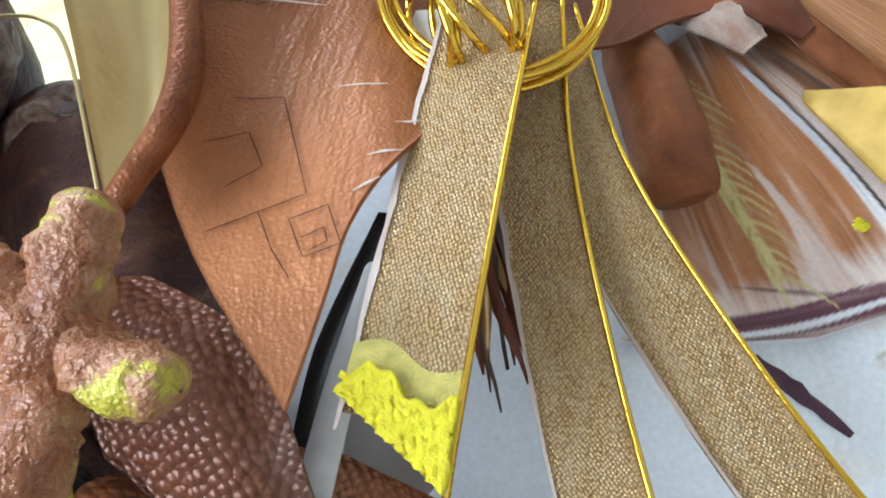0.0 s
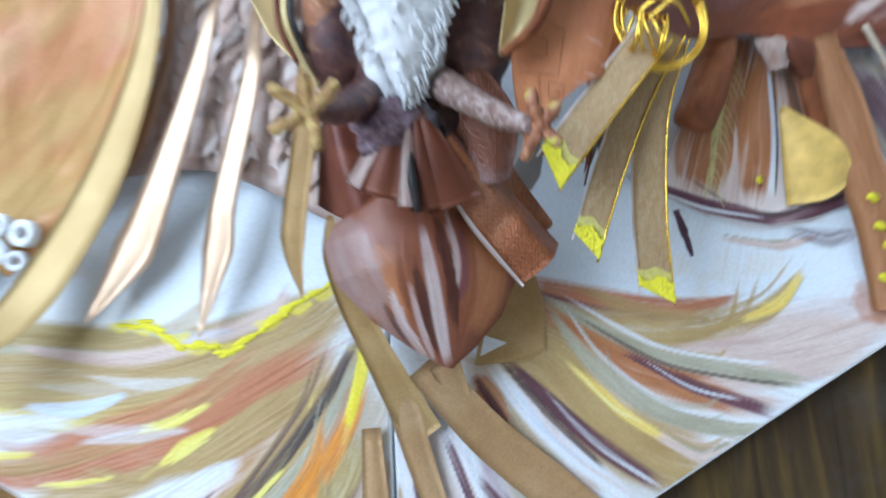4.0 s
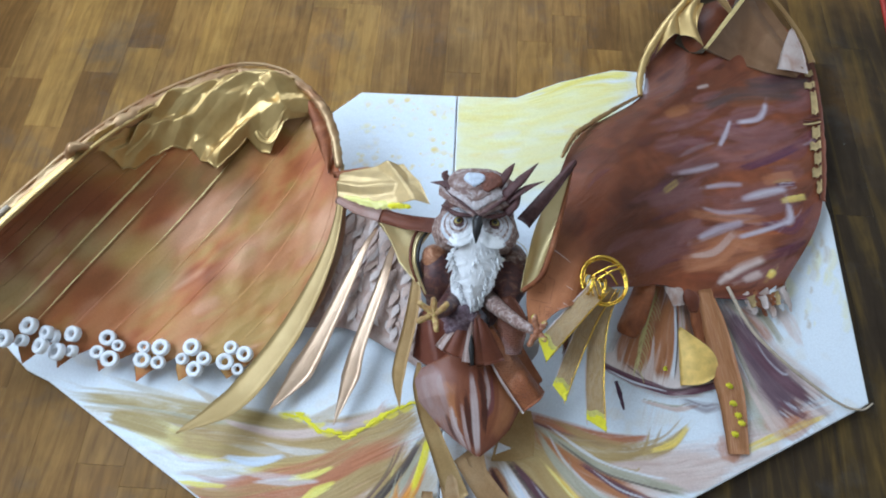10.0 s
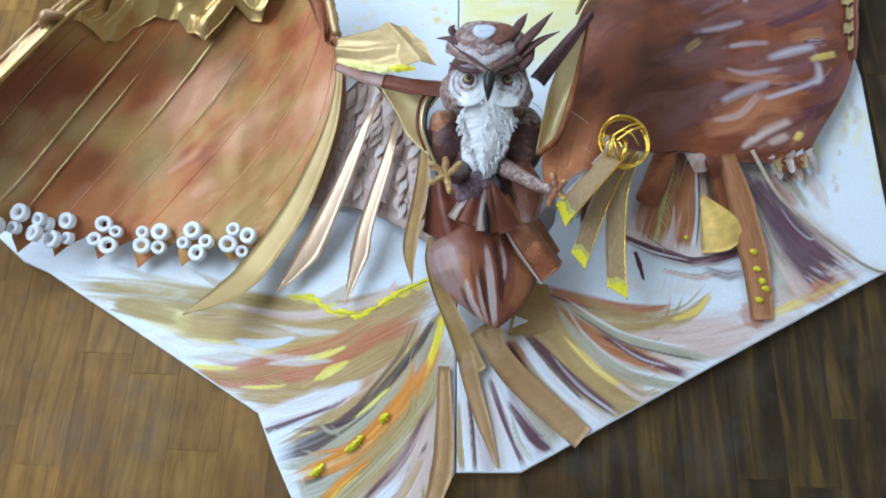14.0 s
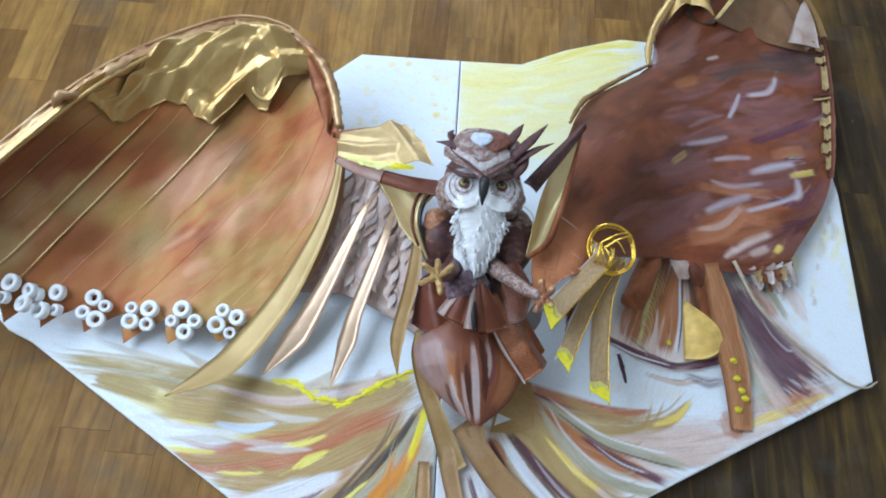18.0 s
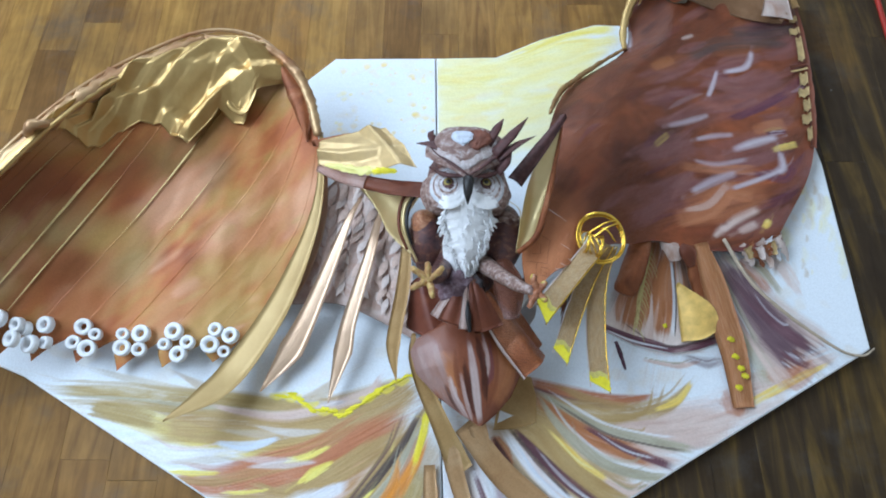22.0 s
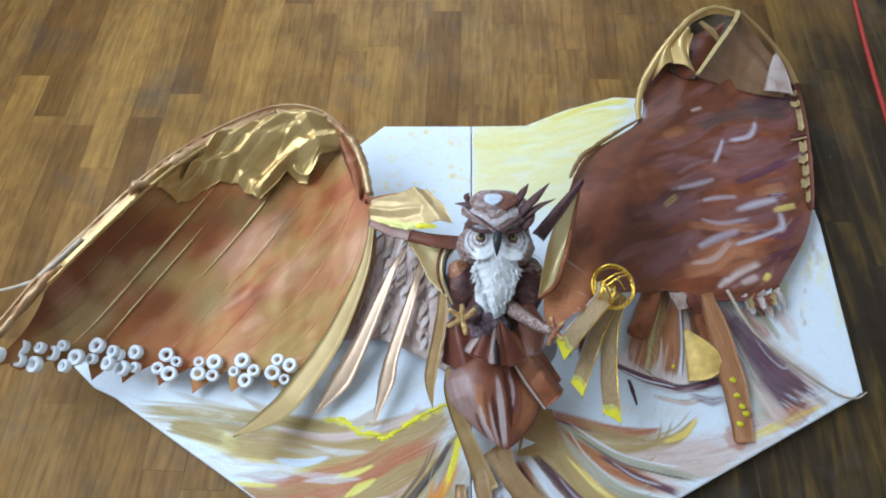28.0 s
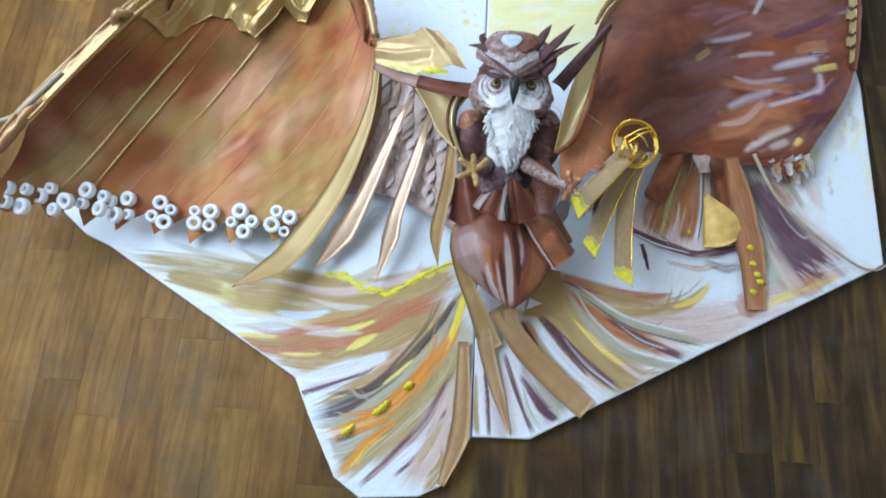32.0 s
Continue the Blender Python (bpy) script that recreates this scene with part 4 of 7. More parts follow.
for pts, ws, m in TAILR:
    pic_r.stroke(pts, ws, m, 0.95, 4)

# ---- left wing: long leather feathers laid side by side ----
wing_l = thing("left_wing", "large copper and gold painted leather wing of long strips", "wing", at=(-0.5, 0.1, 0.02))
W_TOP = [(-0.204, 0.200, 0.150), (-0.222, 0.262, 0.165), (-0.250, 0.312, 0.185), (-0.312, 0.352, 0.205), (-0.400, 0.345, 0.222), (-0.510, 0.270, 0.232), (-0.592, 0.168, 0.25), (-0.676, 0.050, 0.245), (-0.745, -0.055, 0.24)]
W_BOT = [(-0.345, -0.150, 0.050), (-0.424, -0.156, 0.050), (-0.498, -0.154, 0.050), (-0.575, -0.150, 0.052), (-0.641, -0.149, 0.070), (-0.690, -0.150, 0.092), (-0.735, -0.160, 0.120), (-0.780, -0.168, 0.150), (-0.835, -0.19, 0.19)]
_wt, _wb = spline(W_TOP, 81), spline(W_BOT, 81)


def wing_at(u, v):
    x = min(max(u, 0), 1) * 80
    i = min(int(x), 79)
    a = _wt[i] + (_wt[i + 1] - _wt[i]) * (x - i)
    b = _wb[i] + (_wb[i + 1] - _wb[i]) * (x - i)
    p = a + (b - a) * v
    p[0] += 0.055 * math.sin(math.pi * min(max(v, 0), 1)) * (1 - u) ** 3
    bulge = math.sin(math.pi * min(max(v, 0), 1))
    p[2] += -0.022 * bulge + 0.003 * math.sin(u * 17 + v * 5)
    return p




# strips lie slantwise: their seams lean towards the wing's tip the further out they are
SEAM_AT = [-0.03, 0.095, 0.215, 0.338, 0.452, 0.57, 0.71, 0.845, 0.97, 1.15, 1.62, 2.3, 3.2, 6.0]
SEAM_LEAN = ([0.0, 0.24, 0.345, 0.46, 0.56, 0.71, 0.85, 1.0, 1.3, 1.62, 2.3, 3.2, 6.0], [0.03, 0.09, 0.14, 0.167, 0.2, 0.236, 0.337, 0.5, 0.78, 1.06, 1.65, 2.45, 4.95])


def lean(b, v):
    """Place across the wing of a seam that meets the lower edge at b."""
    return min(max(b - float(np.interp(b, *SEAM_LEAN)) * (1 - v), 0.0), 1.0)


feathers = []
for k, (b0, b1) in enumerate(zip(SEAM_AT, SEAM_AT[1:])):
    end = 1.035 + 0.02 * ((k * 7) % 3) / 2 if k < 9 else 1.0

    def fn(u, v, b0=b0 - 0.008, b1=b1, end=end, k=k):
        # u across the strip, v along; the far end narrows to a point
        vv = v * end
        taper = 1.0 if vv < 0.95 or k > 8 else max(0.02, 1 - (vv - 0.95) / (end - 0.95))
        w = (u - 0.5) * taper + 0.5
        p = wing_at(lean(b0 + (b1 - b0) * w, min(vv, 1.0)), vv)
        p[2] += 0.0005 * (1 - u) ** 3 + 0.0006 * math.sin(math.pi * u) + 0.0018 * noise.noise(Vector((p[0] * 34.0, p[1] * 20.0, 4.0)))
        return p

    feathers.append(under(grid("feather_strip", fn, 22, 110, P_WINGL, 0.0006), wing_l))
# thin gold strips laid on to give some seam edges their highlight
for b, v0, v1, w in ((0.845, 0.22, 0.86, 0.0052), (0.71, 0.40, 0.90, 0.0036), (0.57, 0.30, 0.62, 0.0034), (0.452, 0.42, 0.60, 0.0022), (1.62, 0.16, 0.34, 0.0020)):
    pts = [wing_at(lean(b - 0.010, v0 + (v1 - v0) * q / 6), v0 + (v1 - v0) * q / 6) + np.array((0, 0, 0.0044)) for q in range(7)]
    under(strip("lit_edge", pts, [0.0004, w * 0.7, w, w * 0.5, w * 0.9, w * 0.4, 0.0004], SEAMGOLD, 0.0, 30, 2, 0.0004, rag=0.2, seed=k), wing_l, "thin gold strip for the highlight on a leather edge")

# metallic paint brushed along the feathers in patches of copper, gold and rust
_co = [np.array([v.co for v in f.data.vertices]) for f in feathers]
wing_pic = Painting(np.concatenate(_co)[:, :2], (0.42, 0.18, 0.07), 3)
_p = wing_pic.xy
_s, _q = _p @ np.array((-0.70, -0.71)), _p @ np.array((0.71, -0.70))
_a = fbm(_q * 15 + 4, _s * 7 + 2) * 0.6 + fbm(_q * 45, _s * 18) * 0.4
_t = np.clip((_a - 0.27) / 0.46, 0, 1)
_stops = np.array([(0.20, 0.060, 0.020), (0.36, 0.112, 0.034), (0.48, 0.172, 0.058), (0.54, 0.255, 0.085), (0.53, 0.34, 0.11), (0.68, 0.44, 0.23)])
for c in range(3):
    wing_pic.rgb[:, c] = np.interp(_t, np.linspace(0, 1, 6), _stops[:, c])
_g = np.clip(fbm(_q * 9 + 31, _s * 8 + 7) * 2.6 - 1.25, 0, 0.6)[:, None]
wing_pic.rgb += (np.array((0.44, 0.31, 0.10)) - wing_pic.rgb) * _g
_far = np.clip((-0.50 - _p[:, 0]) / 0.28, 0, 0.35)[:, None]
wing_pic.rgb += (np.array((0.24, 0.085, 0.03)) - wing_pic.rgb) * _far
# shade below the gold cloth and a pink mid-wing highlight are painted in here
PATCHES = (
    ("wred", -0.671, 0.030), ("wred", -0.628, 0.084), ("wred", -0.702, -0.021), ("wred", -0.754, -0.088), ("olive", -0.710, -0.076), ("olive", -0.607, 0.028),
    ("umber", -0.451, 0.170), ("umber", -0.394, 0.144), ("umber", -0.50, 0.16), ("rose", -0.483, 0.082), ("rose", -0.436, 0.118), ("gold", -0.554, 0.023), ("copper", -0.564, -0.038),
    ("rose", -0.360, 0.051), ("gold", -0.396, -0.023), ("copper", -0.281, 0.148), ("copper", -0.434, -0.076), ("gold", -0.313, -0.007), ("olive", -0.520, -0.010),
    ("rust", -0.530, 0.130), ("rose", -0.227, 0.114), ("copper", -0.587, -0.089), ("rust", -0.613, -0.029), ("gold", -0.36, -0.10), ("copper", -0.30, 0.06),
)
for k, (paint, x, y) in enumerate(PATCHES):
    _dx, _dy = _p[:, 0] - x, _p[:, 1] - y
    _al, _ac = _dx * -0.70 + _dy * -0.71, _dx * 0.71 - _dy * 0.70
    _m = np.exp(-((_al / 0.062) ** 2) - (_ac / 0.030) ** 2) + 0.5 * (fbm(_q * 40 + k, _s * 16 + k) - 0.5)
    _m = np.clip(_m * 1.25 - 0.18, 0, 0.86)[:, None]
    _f = fbm(_q * 60 + 3 * k, _s * 14)[:, None]
    wing_pic.rgb += (np.array(PAL[paint][0]) * (1 - _f) + np.array(PAL[paint][1]) * _f - wing_pic.rgb) * _m
wing_pic.rgb *= np.array((0.82, 0.70, 0.58))
wing_pic.relief[:] = fbm(_q * 120, _s * 40) * 0.8
rnd = random.Random(51)
for k in range(46):
    u, v = rnd.uniform(0.0, 0.95), rnd.uniform(0.15, 0.9)
    L = rnd.uniform(0.05, 0.16)
    pts = [tuple(wing_at(u + 0.01 * q, v + L * q / 4)[:2]) for q in range(5)]
    w = rnd.uniform(0.012, 0.045)
    wing_pic.track(pts, [w * 0.5, w, w, w * 0.8, w * 0.3], rnd.choice(("rose", "gold", "copper", "rust2", "gold")), rnd.uniform(0.2, 0.55), 160, 1.2)
_n = 0
for f, co in zip(feathers, _co):
    one = Painting(co[:, :2], (0, 0, 0))
    one.rgb, one.relief = wing_pic.rgb[_n : _n + len(co)], wing_pic.relief[_n : _n + len(co)]
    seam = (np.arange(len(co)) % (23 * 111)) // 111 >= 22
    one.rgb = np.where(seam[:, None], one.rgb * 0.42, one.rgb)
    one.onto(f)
    _n += len(co)

# inner border: a broad gold strip that curls away to a free point
under(strip("border_strip", [(-0.200, 0.215, 0.160), (-0.202, 0.12, 0.120), (-0.222, 0.035, 0.091), (-0.266, -0.08, 0.072), (-0.322, -0.178, 0.066), (-0.356, -0.226, 0.082), (-0.406, -0.274, 0.117)], [0.006, 0.014, 0.026, 0.042, 0.048, 0.040, 0.002], BANDGOLD, 0.0012, 40, 4, 0.0012, twist=-5), wing_l, "long gold strip with a free curled point")

# crumpled gold cloth along the top
# the cloth's lower outline and its folds, by place across and along the wing
CLOTH_U = [0.265, 0.322, 0.328, 0.36, 0.39, 0.40, 0.427, 0.488, 0.524, 0.567, 0.607, 0.63, 0.659, 0.726, 0.77]
CLOTH_V = [0.03, 0.15, 0.235, 0.24, 0.23, 0.27, 0.345, 0.30, 0.25, 0.22, 0.215, 0.26, 0.24, 0.10, 0.02]
CRESTS = (
    ((0.43, 0.003), (0.517, 0.099), 0.052, 0.036), ((0.517, 0.099), (0.422, 0.112), 0.050, 0.036), ((0.422, 0.112), (0.323, 0.115), 0.050, 0.040),
    ((0.415, 0.008), (0.323, 0.115), 0.046, 0.040), ((0.384, 0.142), (0.427, 0.311), 0.042, 0.032), ((0.427, 0.311), (0.516, 0.235), 0.028, 0.018),
    ((0.517, 0.099), (0.656, -0.021), 0.046, 0.032), ((0.637, 0.113), (0.549, 0.161), 0.030, 0.030), ((0.726, 0.076), (0.661, 0.21), 0.024, 0.026),
    ((0.745, 0.013), (0.684, 0.021), 0.030, 0.022), ((0.649, 0.217), (0.616, 0.143), 0.026, 0.026), ((0.36, 0.13), (0.35, 0.20), 0.016, 0.022), ((0.549, 0.161), (0.50, 0.15), 0.028, 0.022),
)


def folds(seed, n, lo, hi):
    """Straight creases in several directions."""
    r = random.Random(seed)
    rows = [(r.uniform(lo, hi) * r.choice((-1, 1)), r.uniform(lo, hi) * r.choice((-1, 1)), r.random(), r.uniform(0.5, 1.0)) for _ in range(n)]

    def fn(u, v):
        wu, wv = u + 0.10 * math.sin(3 * v + seed), v + 0.12 * math.sin(2.5 * u + seed * 2)
        return sum(a * (1 - 2 * abs(((p * wu + q * wv + o) % 1.0) * 2 - 1)) for p, q, o, a in rows) / n ** 0.6

    return fn


creases = folds(3, 4, 0.9, 2.4)


def cloth_fn(s, q):
    u = 0.265 + 0.505 * s
    low = float(np.interp(u, CLOTH_U, CLOTH_V))
    v = -0.025 + q * (low + 0.025)
    p = wing_at(u, v)
    a = np.array((u * 0.88, v * 0.42)) + 0.004 * np.array((noise.noise(Vector((u * 30, v * 14, 1))), noise.noise(Vector((u * 30, v * 14, 7)))))
    h = 0.0
    for c, d, w, hh in CRESTS:
        c, d = np.array((c[0] * 0.88, c[1] * 0.42)), np.array((d[0] * 0.88, d[1] * 0.42))
        f = min(max(((a - c) @ (d - c)) / ((d - c) @ (d - c)), 0), 1)
        h = max(h, hh * (1 - np.linalg.norm(a - c - f * (d - c)) / (1.35 * w)))
    wr = abs(noise.noise(Vector((u * 46, v * 22, 3)))) + 0.5 * abs(noise.noise(Vector((u * 90, v * 50, 9))))
    p[2] += 0.006 + (1.1 * h + 0.0075 * creases(u * 6.2, v * 3.0)) * min(1.0, 0.15 + 5 * q) - 0.002 * wr - 0.006 * max(0.0, q - 0.85) / 0.15
    p[1] += 0.25 * h * (q - 0.5)
    return p


under(grid("gold_cloth", cloth_fn, 170, 48, GOLD, 0.001), wing_l, "crumpled shiny gold cloth along the wing's top")
under(strip("cloth_loop", [wing_at(0.40, 0.125) + np.array((0, 0, 0.03)), wing_at(0.375, 0.20) + np.array((0, 0, 0.026)), wing_at(0.335, 0.205) + np.array((0, 0, 0.026)), wing_at(0.325, 0.11) + np.array((0, 0, 0.034))], [0.008, 0.014, 0.012, 0.008], GOLD, 0.001, 24, 3, 0.004), wing_l, "curled fold of gold cloth")
under(strip("shoulder_flap", [wing_at(0.31, 0.01) + np.array((0, 0, 0.012)), wing_at(0.22, 0.05) + np.array((0.004, 0, 0.016)), wing_at(0.15, 0.08) + np.array((0.004, 0, 0.012)), wing_at(0.10, 0.12) + np.array((0, 0, 0.006))], [0.008, 0.034, 0.024, 0.002], RUST, 0.001, 24, 4, 0.006), wing_l, "folded pinkish copper leather flap")

# rolled and wired upper edge
edge = [np.array(p) + np.array((0.0, 0.006, 0.012)) for p in W_TOP] + [np.array((-0.80, -0.135, 0.235)), np.array((-0.86, -0.21, 0.225))]
under(tube("wing_edge", edge[:5], [0.007, 0.010, 0.009, 0.008], EDGE, 50, 8, 0.25, 3), wing_l, "rolled copper edge")
under(tube("wing_edge", edge[4:], [0.010, 0.014, 0.011, 0.009, 0.007, 0.006], EDGE, 70, 8, 0.35, 4), wing_l, "twisted copper-gold edge")
under(tube("edge_wire", [p + np.array((-0.006, 0.012, 0.006)) for p in edge[2:]], [0.003, 0.0035, 0.003], EDGE, 70, 6, 0.1, 5), wing_l)
under(tube("edge_wire", [p + np.array((0.012, -0.004, 0.004)) for p in edge[3:9]], [0.003, 0.004, 0.003], GOLD, 60, 6, 0.1, 6), wing_l, "bright gold wire")
under(tube("loose_wire", [(-0.69, 0.03, 0.27), (-0.735, -0.025, 0.262), (-0.77, -0.05, 0.25), (-0.86, -0.065, 0.235), (-0.93, -0.05, 0.22)], [0.0045, 0.005, 0.003, 0.0015], ROPE, 30, 6, 0.1, 7), wing_l, "loose pale wire end")
under(strip("edge_plate", [(-0.60, 0.148, 0.272), (-0.655, 0.072, 0.268), (-0.715, -0.02, 0.262)], [0.006, 0.013, 0.010], GOLD, 0.001, 20, 3, 0.003), wing_l, "flat shiny gold band")
under(tube("wire_knot", [(-0.60, 0.150, 0.262), (-0.612, 0.138, 0.285), (-0.625, 0.130, 0.270), (-0.61, 0.146, 0.262)], [0.007, 0.008, 0.006], EDGE, 14, 8, 0.3, 8), wing_l)

# quilled paper flowers: rolled white paper rings
ring_meshes = {}


def ring(parent, at, r, h, tilt):
    key = round(r, 4)
    if key not in ring_meshes:
        bm = bmesh.new()
        prof = [(r, 0), (r * 1.02, h * 0.5), (r, h), (r * 0.82, h * 1.05), (r * 0.62, h), (r * 0.46, h * 0.92), (r * 0.42, h * 0.3), (r * 0.42, 0)]
        rows = [[bm.verts.new((q * math.cos(2 * math.pi * i / 20), q * math.sin(2 * math.pi * i / 20), z)) for i in range(20)] for q, z in prof]
        for a, b in zip(rows, rows[1:]):
            for i in range(20):
                bm.faces.new((a[i], a[(i + 1) % 20], b[(i + 1) % 20], b[i]))
        for f in bm.faces:
            f.smooth = True
        me = bpy.data.meshes.new("paper_ring")
        bm.to_mesh(me)
        bm.free()
        me.materials.append(PAPER)
        ring_meshes[key] = me
    ob = new("paper_ring", ring_meshes[key])
    ob.matrix_basis = Matrix.Translation(at) @ Euler(tilt).to_matrix().to_4x4()
    ob.parent = parent
    return ob


FLOWERS = [(-0.353, -0.134, 0.062, 0.4), (-0.424, -0.139, 0.062, 0.2), (-0.498, -0.136, 0.062, 0.8), (-0.575, -0.132, 0.064, 0.3), (-0.641, -0.131, 0.082, 1.0), (-0.681, -0.130, 0.104, 0.5), (-0.735, -0.143, 0.132, 0.1), (-0.780, -0.152, 0.160, 0.7), (-0.835, -0.172, 0.192, 0.4)]
for k, (x, y, z, a) in enumerate(FLOWERS):
    f = thing("paper_flower", "flower of rolled white paper rings glued to the wing", "paper flower", "paper flowers along the wing", at=(x, y, z))
    r = random.Random(30 + k)
    slope = 0.0 if k < 4 else -0.35
    for q in range(4):
        rr = (0.0135, 0.0115, 0.0145, 0.010)[(q + k) % 4]
        ang = a + q * math.pi / 2 + r.uniform(-0.2, 0.2)
        dx, dy = 0.0185 * math.cos(ang), 0.0185 * math.sin(ang)
        ring(f, (dx, dy, 0.002 - dx * slope * -1 + dy * 0.2), rr, 0.011, (r.uniform(-0.15, 0.15) + 0.15, slope + r.uniform(-0.15, 0.15), 0))

# small downy feathers between wing and body
down = thing("feather_panel", "brown panel covered with small pale leaf-shaped feathers", "feather panel", at=(-0.14, 0.03, 0.022))
panel_fn = coons([(-0.258, -0.060, 0.036), (-0.172, -0.060, 0.045), (-0.10, -0.09, 0.05), (-0.03, -0.13, 0.055)], [(-0.202, 0.165, 0.05), (-0.15, 0.18, 0.09), (-0.06, 0.12, 0.12)], [(-0.258, -0.060, 0.036), (-0.225, 0.05, 0.045), (-0.202, 0.165, 0.05)], [(-0.03, -0.13, 0.055), (-0.04, 0.0, 0.09), (-0.06, 0.12, 0.12)])
LEAFW = plain("pinkish_white_feather", (0.58, 0.49, 0.45), 0.55, 0.0, 0.2, 60, 0.2)
LEAFB = plain("pale_copper_feather", (0.51, 0.38, 0.32), 0.5, 0.0, 0.35, 60, 0.2)
under(grid("backing", panel_fn, 14, 20, PINKLEATHER, 0.002), down)


def leaf_mesh(L, W):
    bm = bmesh.new()
    rows = []
    for i in range(8):
        s = i / 7
        w = W * math.sin(math.pi * min(0.98, max(0.03, s)) ** 0.85) / 2
        rows.append([bm.verts.new((-w, s * L, 0)), bm.verts.new((0, s * L, 0.0004 * math.sin(math.pi * s) + 0.0003)), bm.verts.new((w, s * L, 0))])
    for a, b in zip(rows, rows[1:]):
        bm.faces.new((a[0], a[1], b[1], b[0]))
        bm.faces.new((a[1], a[2], b[2], b[1]))
    for f in bm.faces:
        f.smooth = True
    me = bpy.data.meshes.new("small_feather")
    bm.to_mesh(me)
    bm.free()
    return me


leafs = []
for L, W, m in ((0.034, 0.014, LEAFW), (0.040, 0.012, LEAFB), (0.036, 0.014, LEAFB), (0.030, 0.012, LEAFW)):
    me = leaf_mesh(L, W)
    me.materials.append(m)
    leafs.append(me)
rnd = random.Random(8)
for i in range(11):
    for j in range(11):
        u, v = (i + 0.5 + rnd.uniform(-0.3, 0.3)) / 11.2, 0.13 + 0.85 * (j + 0.5 + rnd.uniform(-0.3, 0.3)) / 11
        p = panel_fn(u, v)
        ob = new("small_feather", rnd.choice(leafs))
        ob.location = (p[0] + 0.14, p[1] - 0.03, p[2] - 0.022 + 0.0011 + 0.0001 * (i + j))
        ob.rotation_euler = (rnd.uniform(-0.02, 0.02), rnd.uniform(-0.02, 0.02), math.pi + (0.45 if i % 2 else -0.45) + rnd.uniform(-0.2, 0.2))
        ob.parent = down

# hanging strips
hang = [
    ("hanging_strip", "shiny copper strip with a pointed end", [(-0.126, 0.100, 0.138), (-0.148, 0.075, 0.108), (-0.172, 0.02, 0.084), (-0.205, -0.07, 0.068), (-0.240, -0.145, 0.05), (-0.284, -0.214, 0.046)], [0.005, 0.012, 0.021, 0.030, 0.042, 0.002], SILVERED, 20),
    ("hanging_strip", "narrow bright copper strip with a pointed end", [(-0.084, 0.080, 0.160), (-0.098, 0.055, 0.126), (-0.112, 0.01, 0.096), (-0.143, -0.10, 0.07), (-0.152, -0.15, 0.058), (-0.173, -0.232, 0.042)], [0.006, 0.013, 0.019, 0.026, 0.032, 0.001], SILVERED, 16),
    ("hanging_strip", "narrow pale copper strip behind the wing edge", [(-0.196, 0.165, 0.11), (-0.198, 0.08, 0.085), (-0.222, -0.01, 0.07), (-0.25, -0.07, 0.06)], [0.008, 0.012, 0.016, 0.008], SILVERED, 5),
    ("hanging_strip", "matt brown strip with a slanted end", [(-0.047, 0.02, 0.135), (-0.052, -0.06, 0.125), (-0.066, -0.15, 0.105), (-0.060, -0.206, 0.090)], [0.016, 0.022, 0.023, 0.001], None, 0),
]
BROWNGOLD = leather("brown_gold_leather", (0.34, 0.20, 0.07), (0.43, 0.27, 0.105), (0.50, 0.34, 0.15), 0.18, 0.42, 700, 10)
for nm, lab, pts, ws, m, tw in hang:
    ob = strip(nm, pts, ws, m or BROWNGOLD, 0.0006, 30, 4, 0.0007, twist=tw, up=(-0.25, -0.10, 0.96) if m else (0, 0, 1))
    tagged(ob, lab, "strip", "strips hanging beside the body")


# ---- right wing ----
wing_r = thing("right_wing", "dark red-brown leather wing with white and purple brush streaks", "wing", at=(0.5, 0.35, 0.022))


R_B = [(0.141, -0.104, 0.195), (0.162, -0.081, 0.195), (0.182, -0.061, 0.195), (0.212, -0.044, 0.190), (0.285, 0.012, 0.140), (0.345, 0.038, 0.095), (0.400, 0.056, 0.070), (0.473, 0.042, 0.060), (0.590, 0.046, 0.052), (0.628, 0.074, 0.050)]
R_T = [(0.600, 0.790, 0.070), (0.64, 0.80, 0.075), (0.685, 0.79, 0.060)]
R_L = [(0.141, -0.104, 0.195), (0.134, -0.032, 0.200), (0.150, 0.06, 0.215), (0.190, 0.20, 0.190), (0.252, 0.355, 0.110), (0.385, 0.485, 0.065), (0.412, 0.595, 0.060), (0.485, 0.715, 0.065), (0.600, 0.790, 0.070)]
R_R = [(0.628, 0.074, 0.050), (0.725, 0.225, 0.045), (0.760, 0.371, 0.045), (0.778, 0.532, 0.045), (0.768, 0.655, 0.05), (0.685, 0.79, 0.060)]
_rc = coons(R_B, R_T, R_L, R_R)


def rw(u, v, dz=0.0):
    p = _rc(u, v)
    p[2] += 0.006 * math.sin(7 * u + 5 * v) * math.sin(math.pi * u) + dz
    return p


wing_sheet = under(grid("wing_leather", rw, 230, 300, P_WINGR, 0.002), wing_r)


_n = 231 * 301
_wco = np.array([v.co for v in wing_sheet.data.vertices])[:_n]
wpic = Painting(_wco[:, :2], (0.15, 0.045, 0.02), 6)
_wa = fbm(_wco[:, 0] * 9, _wco[:, 1] * 12)[:, None]
wpic.rgb = np.array((0.14, 0.036, 0.016)) + np.array((0.17, 0.055, 0.018)) * np.clip(_wa * 1.6 - 0.3, 0, 1)
wpic.rgb = wpic.rgb * (0.72 + 0.62 * fbm(_wco[:, 0] * 55, _wco[:, 1] * 75)[:, None])
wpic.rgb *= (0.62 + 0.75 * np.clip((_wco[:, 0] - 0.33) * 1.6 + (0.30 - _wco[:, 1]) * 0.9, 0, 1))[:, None]
